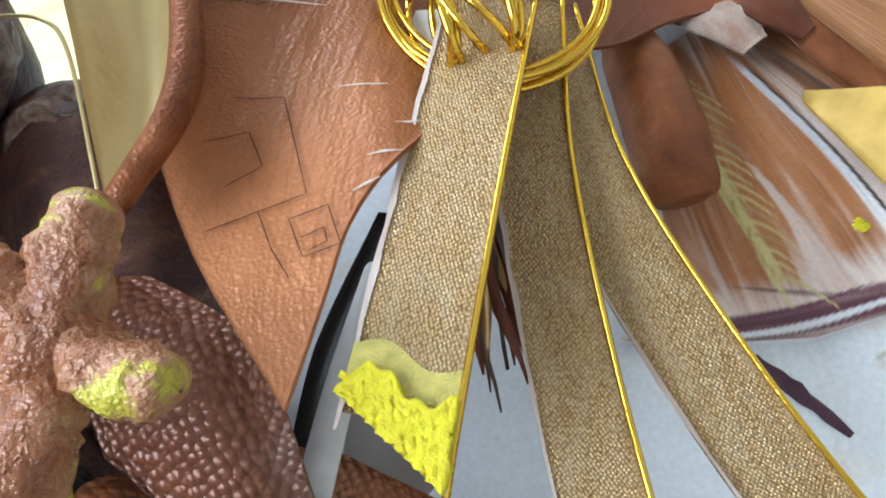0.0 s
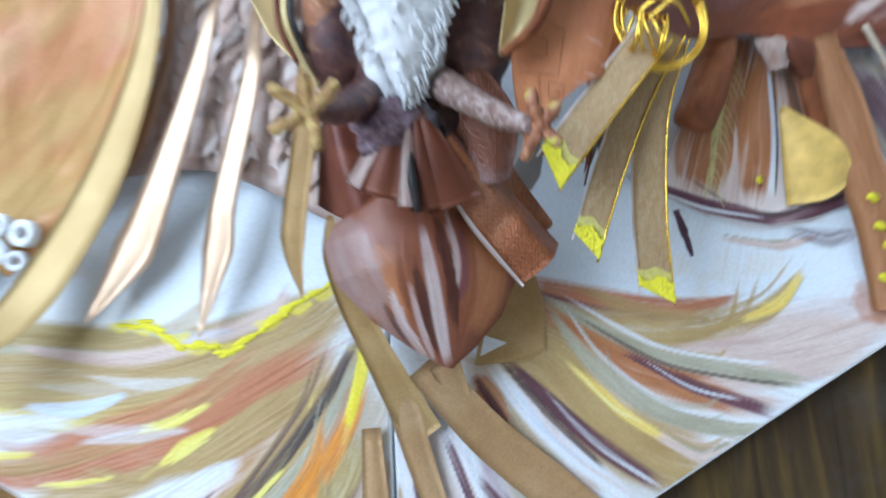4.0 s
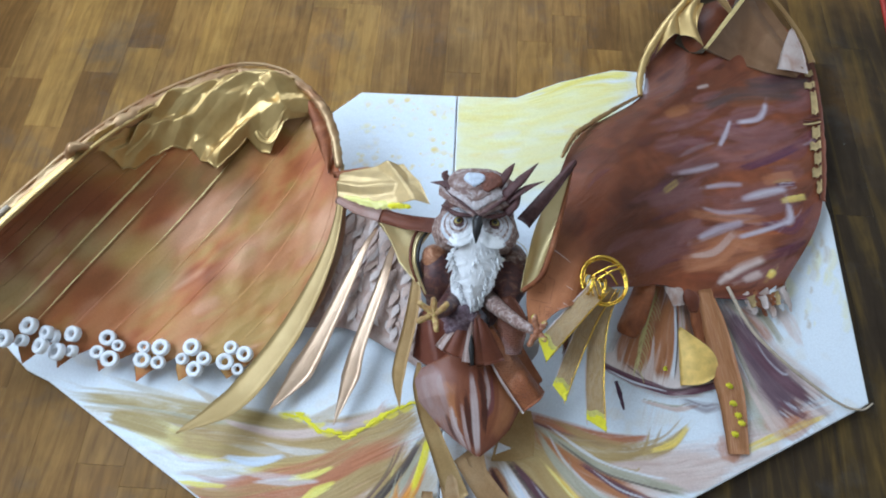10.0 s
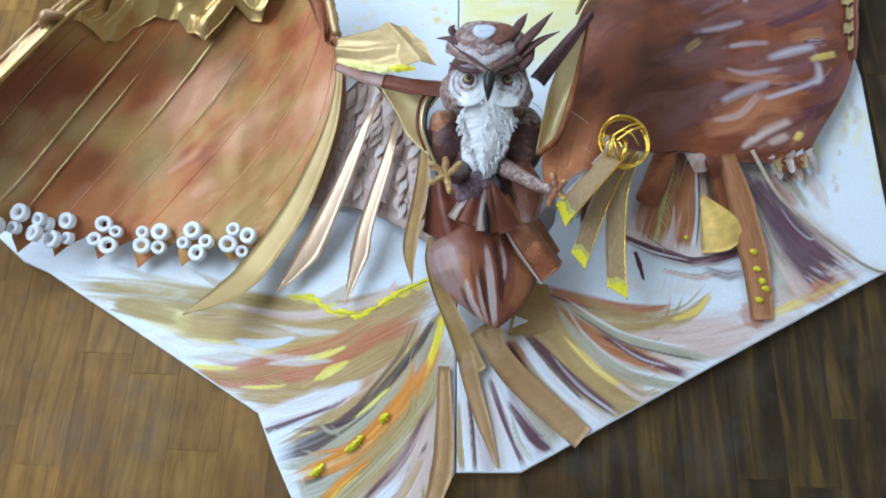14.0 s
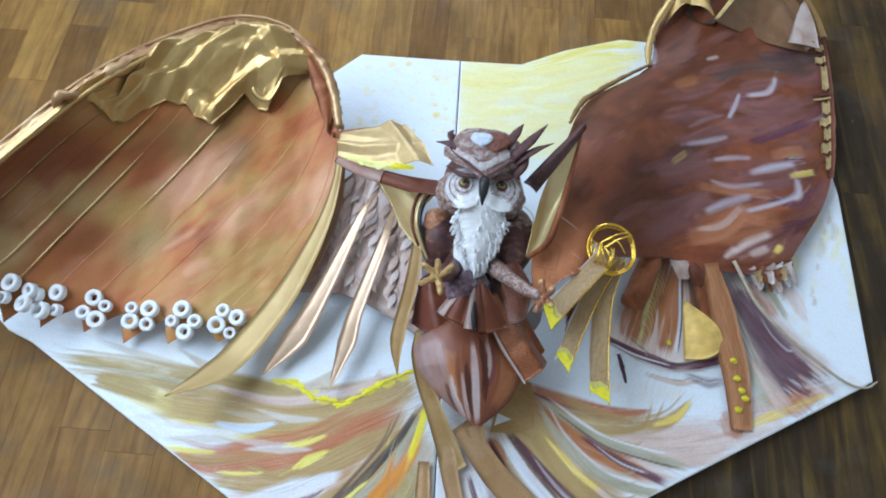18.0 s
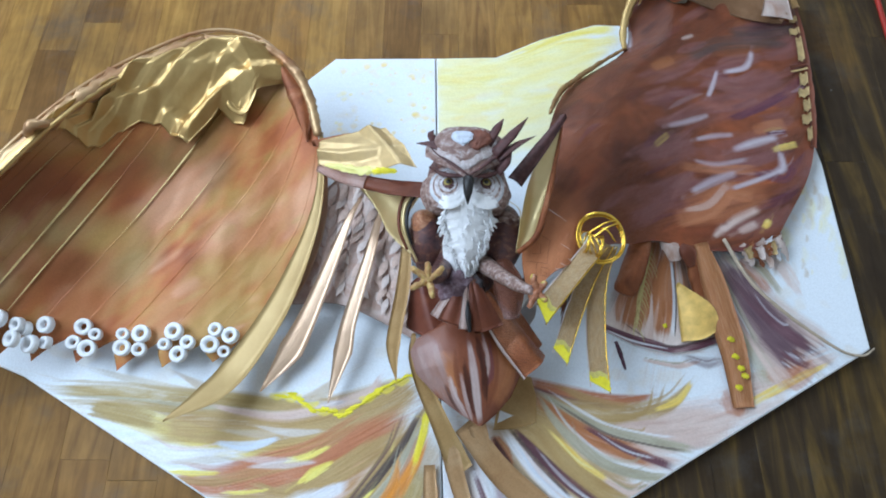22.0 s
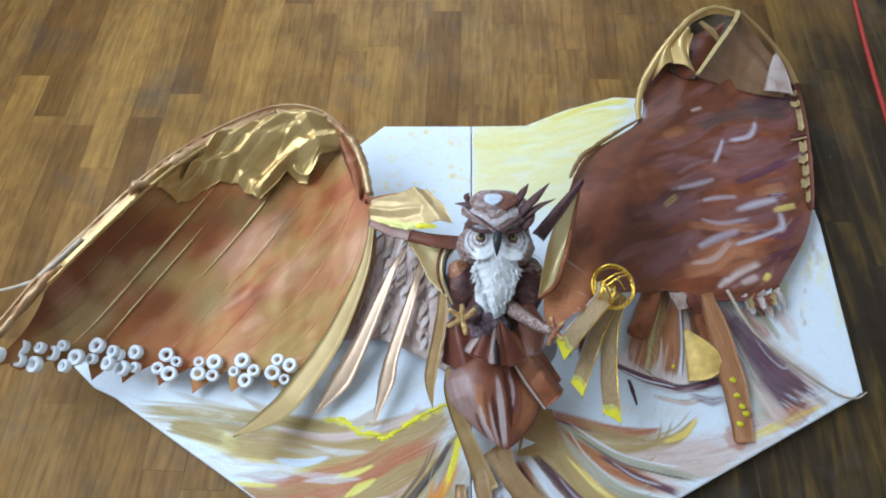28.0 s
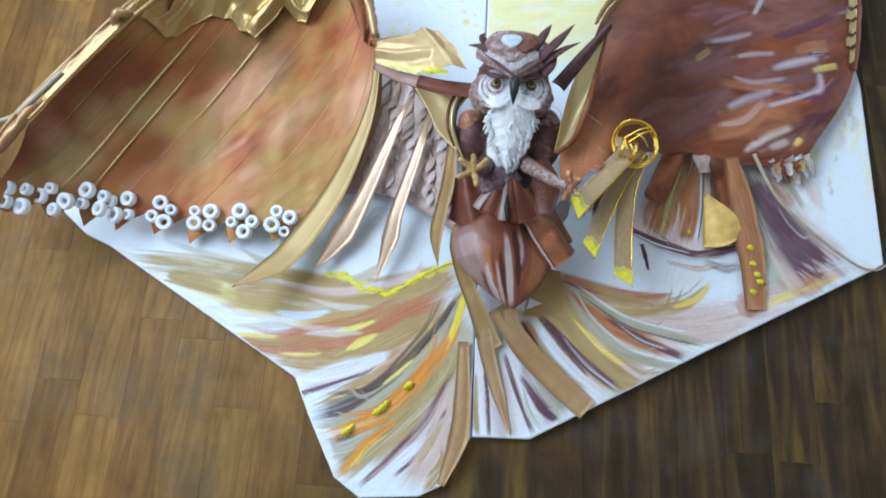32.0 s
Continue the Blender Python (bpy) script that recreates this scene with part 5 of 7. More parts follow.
_d = np.hypot(_wco[:, 0] - 0.13, (_wco[:, 1] + 0.06) * 0.75)
_in = np.clip(1.25 - _d / 0.13 + 0.5 * (_wa[:, 0] - 0.5), 0, 1)[:, None]
_cop = np.array((0.34, 0.118, 0.044)) + np.array((0.20, 0.105, 0.055)) * fbm(_wco[:, 0] * 40, _wco[:, 1] * 40)[:, None]


def streak(u0, v0, u1, v1, w, m, opacity=0.85, curve=0.0, tracks=3):
    wpic.stroke([tuple(rw(u0 + (u1 - u0) * f, v0 + (v1 - v0) * f + curve * math.sin(math.pi * f))[:2]) for f in np.linspace(0, 1, 5)], [w * 0.4, w, w * 1.1, w * 0.8, w * 0.3], m, opacity, tracks)


rnd = random.Random(21)
for k in range(90):
    u, v = rnd.uniform(0.0, 0.98), rnd.uniform(0.0, 0.95)
    L = rnd.uniform(0.08, 0.30)
    streak(u - L * 0.5, v - L * 0.2, u + L * 0.5, v + L * 0.2, rnd.uniform(0.02, 0.06), rnd.choice(("wred", "wred", "wdark")), 0.4, rnd.uniform(-0.02, 0.02), 2)
for k in range(70):
    u, v = rnd.uniform(0.42, 0.95), rnd.uniform(0.0, 0.72)
    L = rnd.uniform(0.06, 0.22)
    streak(u - L * 0.5, v - L * 0.16, u + L * 0.5, v + L * 0.18, rnd.uniform(0.010, 0.034), rnd.choice(("wmauve", "wmauve", "wpurple", "wred", "rust", "wmauve")), rnd.uniform(0.25, 0.6), rnd.uniform(-0.012, 0.012), 2)
STREAKS = (
    ("salmon", 0.060, [(0.46, 0.11), (0.54, 0.14), (0.62, 0.17)], 0.45), ("wmauve", 0.070, [(0.50, 0.22), (0.58, 0.24), (0.68, 0.28)], 0.55), ("wmauve", 0.060, [(0.52, 0.34), (0.62, 0.37), (0.72, 0.42)], 0.5),
    ("wmauve", 0.038, [(0.532, 0.41), (0.615, 0.405), (0.708, 0.444)], 0.7), ("wmauve", 0.038, [(0.374, 0.185), (0.44, 0.219), (0.491, 0.242)], 0.5), ("wmauve", 0.029, [(0.414, 0.134), (0.486, 0.187)], 0.6),
    ("smoke", 0.030, [(0.519, 0.469), (0.602, 0.518), (0.74, 0.536)], 0.75), ("smoke", 0.032, [(0.619, 0.549), (0.70, 0.56), (0.771, 0.574)], 0.75),
    ("salmon", 0.038, [(0.436, 0.097), (0.502, 0.123), (0.55, 0.17)], 0.55), ("salmon", 0.021, [(0.538, 0.158), (0.592, 0.15)], 0.6), ("salmon", 0.027, [(0.614, 0.293), (0.688, 0.314)], 0.5), ("salmon", 0.019, [(0.452, 0.201), (0.543, 0.202), (0.611, 0.208)], 0.5),
    ("wpurple", 0.018, [(0.571, 0.314), (0.637, 0.349), (0.707, 0.393)], 0.8), ("wpurple", 0.009, [(0.642, 0.289), (0.685, 0.298)], 0.9), ("wpurple", 0.014, [(0.60, 0.20), (0.66, 0.19), (0.69, 0.22)], 0.7),
    ("rust2", 0.020, [(0.425, 0.423), (0.48, 0.459)], 0.45), ("gold", 0.011, [(0.396, 0.22), (0.431, 0.255)], 0.5), ("sun", 0.012, [(0.647, 0.252), (0.703, 0.271)], 0.7), ("sun", 0.011, [(0.604, 0.089), (0.617, 0.106)], 0.85),
    ("wmauve", 0.014, [(0.446, 0.35), (0.506, 0.374)], 0.8), ("wmauve", 0.012, [(0.582, 0.342), (0.642, 0.371)], 0.9),
    ("lav", 0.012, [(0.659, 0.503), (0.650, 0.478), (0.632, 0.455), (0.587, 0.44)], 0.95), ("lav", 0.009, [(0.573, 0.443), (0.555, 0.402), (0.536, 0.365)], 0.85), ("lav", 0.011, [(0.403, 0.545), (0.398, 0.495)], 0.9),
    ("pink", 0.008, [(0.507, 0.515), (0.535, 0.531)], 0.6), ("lav", 0.010, [(0.433, 0.273), (0.493, 0.302), (0.528, 0.319)], 0.65), ("lav", 0.009, [(0.493, 0.26), (0.532, 0.272), (0.571, 0.279)], 0.75),
    ("lav", 0.015, [(0.565, 0.245), (0.614, 0.265), (0.664, 0.283)], 1.0), ("lav", 0.014, [(0.663, 0.250), (0.663, 0.218), (0.65, 0.205)], 1.0), ("lav", 0.009, [(0.662, 0.212), (0.62, 0.192), (0.584, 0.177), (0.555, 0.166)], 0.9),
    ("lav", 0.009, [(0.483, 0.216), (0.528, 0.212), (0.591, 0.227)], 0.55), ("lav", 0.014, [(0.473, 0.154), (0.519, 0.179), (0.565, 0.198)], 0.8),
    ("pink", 0.014, [(0.523, 0.08), (0.553, 0.103), (0.599, 0.128)], 0.9), ("pink", 0.013, [(0.506, 0.068), (0.53, 0.091)], 0.8), ("pink", 0.014, [(0.555, 0.080), (0.59, 0.098)], 0.7),
)
for paint, w, pts, o in STREAKS:
    if paint in ("lav", "pink", "smoke"):
        wpic.track(pts, [w * 1.1, w * 1.6, w * 1.3], paint, min(1.0, o * 1.05), 190, 0.8)
        continue
    wpic.stroke(pts, [w * 0.7, w, w * 0.9] if len(pts) < 4 else [w * 0.7, w, w, w * 0.8], paint, o, 3)
wpic.rgb += (_cop - wpic.rgb) * _in
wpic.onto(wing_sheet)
# gold tabs along the outer edge and the ragged lower corner
TABGOLD = plain("gold_painted_tab", (0.46, 0.33, 0.15), 0.42, 0.2, 0.3, 90)
for k, (v0, v1, u0) in enumerate(((0.29, 0.33, 0.955), (0.345, 0.375, 0.93), (0.385, 0.42, 0.945), (0.43, 0.455, 0.925), (0.465, 0.50, 0.94), (0.54, 0.62, 0.945), (0.635, 0.66, 0.915), (0.685, 0.71, 0.93))):
    under(grid("edge_tab", lambda u, v, a=v0, b=v1, c=u0: rw(c + (0.985 - c) * u, a + (b - a) * v + 0.004 * math.sin(9 * u), 0.0045), 6, 4, TABGOLD, 0.001), wing_r, "pale gold tab on the wing's outer edge")
under(strip("edge_band", [rw(0.992, 0.26 + 0.5 * q / 10, 0.004) for q in range(11)], [0.012, 0.014, 0.012, 0.014], BROWN, 0.001, 40, 2, rag=0.2), wing_r, "dark red-brown band along the outer edge")
under(strip("edge_band", [rw(0.90 + 0.09 * q / 3, 0.525, 0.0055) for q in range(4)], [0.006, 0.007, 0.006], BROWN, 0.001, 10, 2), wing_r)
under(strip("edge_band", [rw(0.90 + 0.09 * q / 3, 0.512, 0.0055) for q in range(4)], [0.004, 0.005, 0.004], TABGOLD, 0.001, 10, 2), wing_r)
for k in range(6):
    u = 0.86 + 0.025 * k
    p = rw(u, 0.0)
    q = p + np.array((0.008, -0.012 - 0.004 * (k % 2), -0.006))
    under(strip("ragged_flap", [p + np.array((0, 0.006, 0.003)), q], [0.016, 0.010], (TABGOLD, PINKW, RUST)[k % 3], 0.001, 4, 2, rag=0.3, seed=k), wing_r)
# gold cloth over the tip
tip_fn = coons([(0.524, 0.600, 0.094), (0.600, 0.606, 0.066), (0.675, 0.582, 0.064), (0.732, 0.570, 0.060)], [(0.655, 0.806, 0.100), (0.672, 0.800, 0.088), (0.700, 0.752, 0.080), (0.758, 0.612, 0.070)], [(0.524, 0.600, 0.094), (0.581, 0.686, 0.098), (0.632, 0.763, 0.100), (0.655, 0.806, 0.100)], [(0.732, 0.570, 0.060), (0.745, 0.590, 0.066), (0.758, 0.612, 0.070)])
TIPTAN = leather("tan_satin_cloth", (0.17, 0.085, 0.040), (0.23, 0.125, 0.062), (0.29, 0.17, 0.095), 0.25, 0.4, 700, 12, depth=0.12)
under(grid("tip_sheet", lambda u, v: tip_fn(u, v) + np.array((0, 0, 0.012 * max(0.0, 1 - abs(v - 0.62 + 0.3 * u) / 0.22) - 0.010 * math.sin(math.pi * u))), 40, 40, TIPTAN, 0.0012), wing_r, "tan cloth folded over the wing tip")
pk = coons([(0.684, 0.578, 0.070), (0.715, 0.573, 0.072), (0.752, 0.572, 0.066)], [(0.722, 0.680, 0.082), (0.727, 0.684, 0.083), (0.732, 0.680, 0.082)], [(0.684, 0.578, 0.070), (0.70, 0.63, 0.080), (0.722, 0.680, 0.082)], [(0.752, 0.572, 0.066), (0.745, 0.63, 0.076), (0.732, 0.680, 0.082)])
under(grid("tip_corner", lambda u, v: pk(u, v) + np.array((0, 0, 0.004)), 12, 12, PINKLEATHER, 0.001), wing_r, "pale pink-brown corner of the folded cloth")
under(strip("tip_fold", [(0.522, 0.597, 0.100), (0.581, 0.686, 0.106), (0.632, 0.763, 0.107), (0.652, 0.806, 0.104)], [0.007, 0.010, 0.009, 0.012], SEAMGOLD, 0.0015, 24, 3, 0.003), wing_r, "pale gold folded edge")
under(strip("tip_fold", [(0.660, 0.812, 0.100), (0.710, 0.752, 0.086), (0.750, 0.668, 0.078), (0.766, 0.604, 0.070)], [0.010, 0.012, 0.013, 0.016], DARKGOLD, 0.0015, 24, 3, 0.003), wing_r, "brown-gold folded edge")
# dark-coloured sheet stands in for the shade inside the fold
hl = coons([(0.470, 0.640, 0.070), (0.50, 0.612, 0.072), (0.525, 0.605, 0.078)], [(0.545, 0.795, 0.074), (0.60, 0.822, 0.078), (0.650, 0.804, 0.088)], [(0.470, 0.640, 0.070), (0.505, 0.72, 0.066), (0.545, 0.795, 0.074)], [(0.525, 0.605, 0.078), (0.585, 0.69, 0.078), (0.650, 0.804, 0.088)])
under(grid("tip_hollow_shade", lambda u, v: hl(u, v) + np.array((0, 0, -0.020 * math.sin(math.pi * u) * math.sin(math.pi * v))), 16, 20, HOLLOWSHADE, 0.001), wing_r, "dark sheet standing in for the shade inside the folded cloth")
under(strip("tip_strap", [(0.560, 0.782, 0.092), (0.580, 0.748, 0.094), (0.598, 0.715, 0.090)], [0.012, 0.020, 0.010], DARKGOLD, 0.001, 14, 3, 0.002), wing_r, "narrow brown strap across the hollow")
lf = coons([(0.425, 0.600, 0.076), (0.474, 0.648, 0.088), (0.520, 0.605, 0.096)], [(0.500, 0.742, 0.090), (0.525, 0.752, 0.094), (0.535, 0.735, 0.090)], [(0.425, 0.600, 0.076), (0.452, 0.675, 0.084), (0.500, 0.742, 0.090)], [(0.520, 0.605, 0.096), (0.514, 0.67, 0.100), (0.535, 0.735, 0.090)])
under(grid("tip_cloth", lambda u, v: lf(u, v) + np.array((0, 0, 0.012 * abs(math.sin(5.5 * u + 2 * v)) - 0.004)), 36, 30, GOLD, 0.001), wing_r, "creased gold cloth beside the rolled edge")
under(tube("tip_edge", [(0.385, 0.485, 0.072), (0.386, 0.530, 0.074), (0.404, 0.592, 0.080), (0.450, 0.675, 0.088), (0.498, 0.745, 0.092), (0.546, 0.802, 0.092), (0.600, 0.830, 0.094), (0.655, 0.812, 0.096)], [0.005, 0.008, 0.010, 0.009, 0.008, 0.006, 0.004], GOLD, 50, 8, 0.25, 3, 0.6), wing_r, "gold rolled edge")
under(tube("tip_edge", [(0.195, 0.235, 0.195), (0.225, 0.31, 0.155), (0.258, 0.362, 0.120), (0.32, 0.43, 0.09), (0.385, 0.487, 0.07)], [0.003, 0.006, 0.005, 0.003], DARKGOLD, 40, 6, 0.25, 4), wing_r)
# incised squares on the inner flap
LINE = plain("incised_line", (0.06, 0.02, 0.012), 0.6)
_flap = [(rw(a / 60 * 0.4, b / 60 * 0.4), a / 60 * 0.4, b / 60 * 0.4) for a in range(61) for b in range(61)]


def on_flap(x, y):
    p = min(_flap, key=lambda t: (t[0][0] - x) ** 2 + (t[0][1] - y) ** 2)[0]
    return np.array((x, y, p[2] + 0.0012))


for q in ([(0.165, 0.0), (0.179, -0.008), (0.171, -0.048), (0.156, -0.045), (0.14, -0.043)], [(0.150, -0.012), (0.164, -0.015), (0.163, -0.03), (0.15, -0.031)], [(0.156, -0.045), (0.155, -0.059), (0.156, -0.071)], [(0.163, -0.053), (0.175, -0.056), (0.173, -0.07), (0.162, -0.067), (0.163, -0.053)], [(0.164, -0.061), (0.171, -0.062), (0.170, -0.067), (0.164, -0.066)]):
    for a, b in zip(q, q[1:]):
        under(strip("incised_line", [on_flap(*a), on_flap((a[0] + b[0]) / 2, (a[1] + b[1]) / 2), on_flap(*b)], [0.0003, 0.0005, 0.0003], LINE, 0.0, 6, 2), wing_r)
for a, b, w in (((0.160, 0.052), (0.208, 0.026), 0.0016), ((0.196, -0.014), (0.21, -0.023), 0.0008), ((0.192, -0.047), (0.202, -0.051), 0.0010), ((0.183, -0.056), (0.192, -0.057), 0.0010), ((0.205, -0.039), (0.212, -0.041), 0.0010)):
    under(strip("cut_slit", [on_flap(*a), on_flap((a[0] + b[0]) / 2, (a[1] + b[1]) / 2), on_flap(*b)], [0.0003, w, 0.0003], PINKW, 0.0, 8, 2), wing_r, "pale cut slit in the leather")

# ---- owl figure, one piece ----
def mottled(name, stops, scale, rough=0.5, stretch=(1, 1, 1), bump=0.8):
    m = Mat(name)
    v = m.coords("Object", stretch)
    f = m.noise(v, scale, 6, 0.62, 0.5)
    m.bump(m.noise(v, scale * 3, 4), bump, 0.0015)
    m.bump(m.noise(v, scale * 12, 3), bump * 0.6, 0.0008)
    return m.set(m.ramp(f, stops), rough, 0.05)


FEATHERB = mottled("mottled_brown_clay", [(0.3, (0.035, 0.018, 0.024)), (0.48, (0.09, 0.036, 0.034)), (0.6, (0.15, 0.062, 0.042)), (0.72, (0.34, 0.23, 0.15))], 60, 0.45, (1, 1.6, 1))
FACE = mottled("grey_brown_face_clay", [(0.3, (0.30, 0.25, 0.24)), (0.48, (0.50, 0.47, 0.48)), (0.7, (0.66, 0.65, 0.69))], 110, 0.6)
TUFT = plain("white_modelled_clay", (0.78, 0.78, 0.79), 0.5, 0.0, 0.1, 120, 0.8)
EYE = plain("olive_eye", (0.30, 0.24, 0.07), 0.2)
COPP = mottled("copper_clay", [(0.3, (0.20, 0.07, 0.032)), (0.5, (0.36, 0.15, 0.07)), (0.68, (0.52, 0.28, 0.16))], 140, 0.28)
CLAW = mottled("yellow_brown_claw", [(0.3, (0.30, 0.13, 0.05)), (0.5, (0.46, 0.28, 0.10)), (0.68, (0.60, 0.47, 0.16))], 140, 0.36)
GREYF = plain("grey_crown_clay", (0.44, 0.46, 0.50), 0.55, 0.1, 0.3, 100, 0.6)
YCLAY = plain("yellow_green_paint", (0.55, 0.47, 0.04), 0.4, 0.0, 0.4, 200, 0.8)
TOE = mottled("copper_toe_clay", [(0.32, (0.17, 0.05, 0.022)), (0.46, (0.31, 0.12, 0.055)), (0.56, (0.42, 0.21, 0.12)), (0.61, (0.46, 0.39, 0.05)), (0.70, (0.62, 0.58, 0.08))], 75, 0.26, bump=1.0)
DARKF = plain("dark_crest_leather", (0.075, 0.032, 0.030), 0.5, 0.1, 0.5, 120, 0.6)
SPECK = mottled("speckled_pink_brown_clay", [(0.32, (0.09, 0.045, 0.035)), (0.5, (0.26, 0.16, 0.13)), (0.66, (0.48, 0.40, 0.37))], 170, 0.55)
REDCLAY = plain("red_brown_clay", (0.16, 0.06, 0.038), 0.5, 0.1, 0.5, 120, 0.6)
CROWNM = mottled("grey_brown_crown_clay", [(0.3, (0.10, 0.045, 0.036)), (0.5, (0.23, 0.14, 0.115)), (0.68, (0.42, 0.37, 0.36))], 110, 0.5)
RIM = mottled("pale_speckled_clay", [(0.3, (0.26, 0.17, 0.15)), (0.48, (0.46, 0.39, 0.38)), (0.66, (0.60, 0.57, 0.58))], 150, 0.55)
SHIELD = plain("pale_blue_grey_clay", (0.50, 0.54, 0.62), 0.5, 0.0, 0.25, 130, 0.6)
PURPLECLAY = mottled("purple_grey_clay", [(0.3, (0.07, 0.035, 0.05)), (0.5, (0.15, 0.09, 0.11)), (0.68, (0.34, 0.27, 0.32))], 130, 0.45)
OWLM = [FEATHERB, FACE, TUFT, BLACK, EYE, COPP, CLAW, GREYF, BROWN, SPECK, REDCLAY, YCLAY, DARKF, TOE, CROWNM, RIM, SHIELD, PURPLECLAY]
ov, of, om = [], [], []


def add(verts, faces, mi):
    n0 = len(ov)
    ov.extend(np.asarray(v, float) for v in verts)
    of.extend(tuple(i + n0 for i in f) for f in faces)
    om.extend([mi] * len(faces))


def blob(c, r, mi, rot=(0, 0, 0), n=20, m=14, lump=0.0, seed=0, freq=30):
    e = Euler([radians(a) for a in rot]).to_matrix()
    verts = []
    for j in range(m + 1):
        th = math.pi * j / m
        for i in range(n):
            ph = 2 * math.pi * i / n
            d = Vector((math.sin(th) * math.cos(ph), math.sin(th) * math.sin(ph), math.cos(th)))
            p = e @ Vector((d.x * r[0], d.y * r[1], d.z * r[2]))
            k = 1 + lump * noise.noise((p + Vector((seed, 0, 0))) * freq)
            verts.append(np.array(p * k) + np.array(c))
    faces = [(j * n + i, (j + 1) * n + i, (j + 1) * n + (i + 1) % n, j * n + (i + 1) % n) for j in range(m) for i in range(n)]
    add(verts, faces, mi)


def spike(pts, radii, mi, m=7, flat=1.0, n=10):
    c = spline(pts, n + 1)
    r = np.interp(np.linspace(0, 1, n + 1), np.linspace(0, 1, len(radii)), radii)
    t = np.gradient(c, axis=0)
    t /= np.linalg.norm(t, axis=1)[:, None] + 1e-12
    verts = []
    for i in range(n + 1):
        s = np.cross(t[i], (0.1, 0.2, 1))
        s /= np.linalg.norm(s)
        u = np.cross(s, t[i])
        verts += [c[i] + (s * math.cos(2 * math.pi * j / m) + u * flat * math.sin(2 * math.pi * j / m)) * r[i] for j in range(m)]
    faces = [(i * m + j, i * m + (j + 1) % m, (i + 1) * m + (j + 1) % m, (i + 1) * m + j) for i in range(n) for j in range(m)]
    faces += [tuple(range(m))[::-1], tuple(n * m + j for j in range(m))]
    add(verts, faces, mi)


# body, shoulders, chest
blob((0.050, 0.005, 0.112), (0.084, 0.080, 0.092), 0, lump=0.05, n=36, m=26)
blob((-0.006, 0.010, 0.150), (0.038, 0.050, 0.060), 0, (0, -12, 0), lump=0.08, seed=3)
blob((-0.012, 0.022, 0.168), (0.028, 0.030, 0.046), 5, (0, -12, 0), lump=0.12, seed=5)
blob((0.104, 0.012, 0.164), (0.037, 0.060, 0.054), 0, (0, 12, 0), lump=0.10, seed=4)
blob((0.110, 0.020, 0.185), (0.026, 0.024, 0.034), 9, lump=0.2, seed=7, freq=70)
blob((0.047, -0.004, 0.168), (0.040, 0.058, 0.044), 2, (-25, 0, 0), n=36, m=26, lump=0.04)
rnd = random.Random(17)


def tuft_half(b):
    return float(np.interp(b, [0, 0.2, 0.38, 0.65, 0.85, 1.0], [0.006, 0.025, 0.043, 0.031, 0.015, 0.002]))


def bib_z(a, b):
    return float(np.interp(b, [0, 0.2, 0.42, 0.7, 1], [0.286, 0.283, 0.262, 0.236, 0.204])) - 0.018 * a * a


verts = []
for i in range(61):
    for j in range(41):
        b, a = i / 60, j / 20 - 1
        rag = 1 + 0.10 * math.sin(i * 2.1 + (3 if a > 0 else 0)) + 0.06 * math.sin(i * 5.3)
        x, y = 0.047 + a * tuft_half(b) * rag, 0.046 - 0.112 * b
        z = bib_z(a, b) + 0.0009 * max(0.0, min(1.0, a + 0.5)) * abs(math.sin(y * 520 + abs(x - 0.047) * 420)) + 0.0020 * noise.noise(Vector((x * 420 + y * a * 300, y * 130, 0))) - (0.006 if abs(a) == 1 else 0.0)
        verts.append((x, y, z))
add(verts, [(i * 41 + j, (i + 1) * 41 + j, (i + 1) * 41 + j + 1, i * 41 + j + 1) for i in range(60) for j in range(40)], 2)
for k in range(230):
    b = k / 230
    a = rnd.choice((-1, 1)) * rnd.uniform(0.72, 1.0) if k % 4 else rnd.uniform(-0.3, 0.9)
    y = 0.042 - 0.106 * b
    x = 0.047 + a * tuft_half(b)
    z = bib_z(a, b)
    L = rnd.uniform(0.007, 0.013)
    spike([(x, y, z - 0.002), (x + a * 0.003 - 0.001, y - L * 0.6, z + 0.0002), (x + a * 0.005 - 0.001, y - L, z - 0.0015)], [0.0010, 0.0014, 0.0003], 2, 5, 0.35, 4)
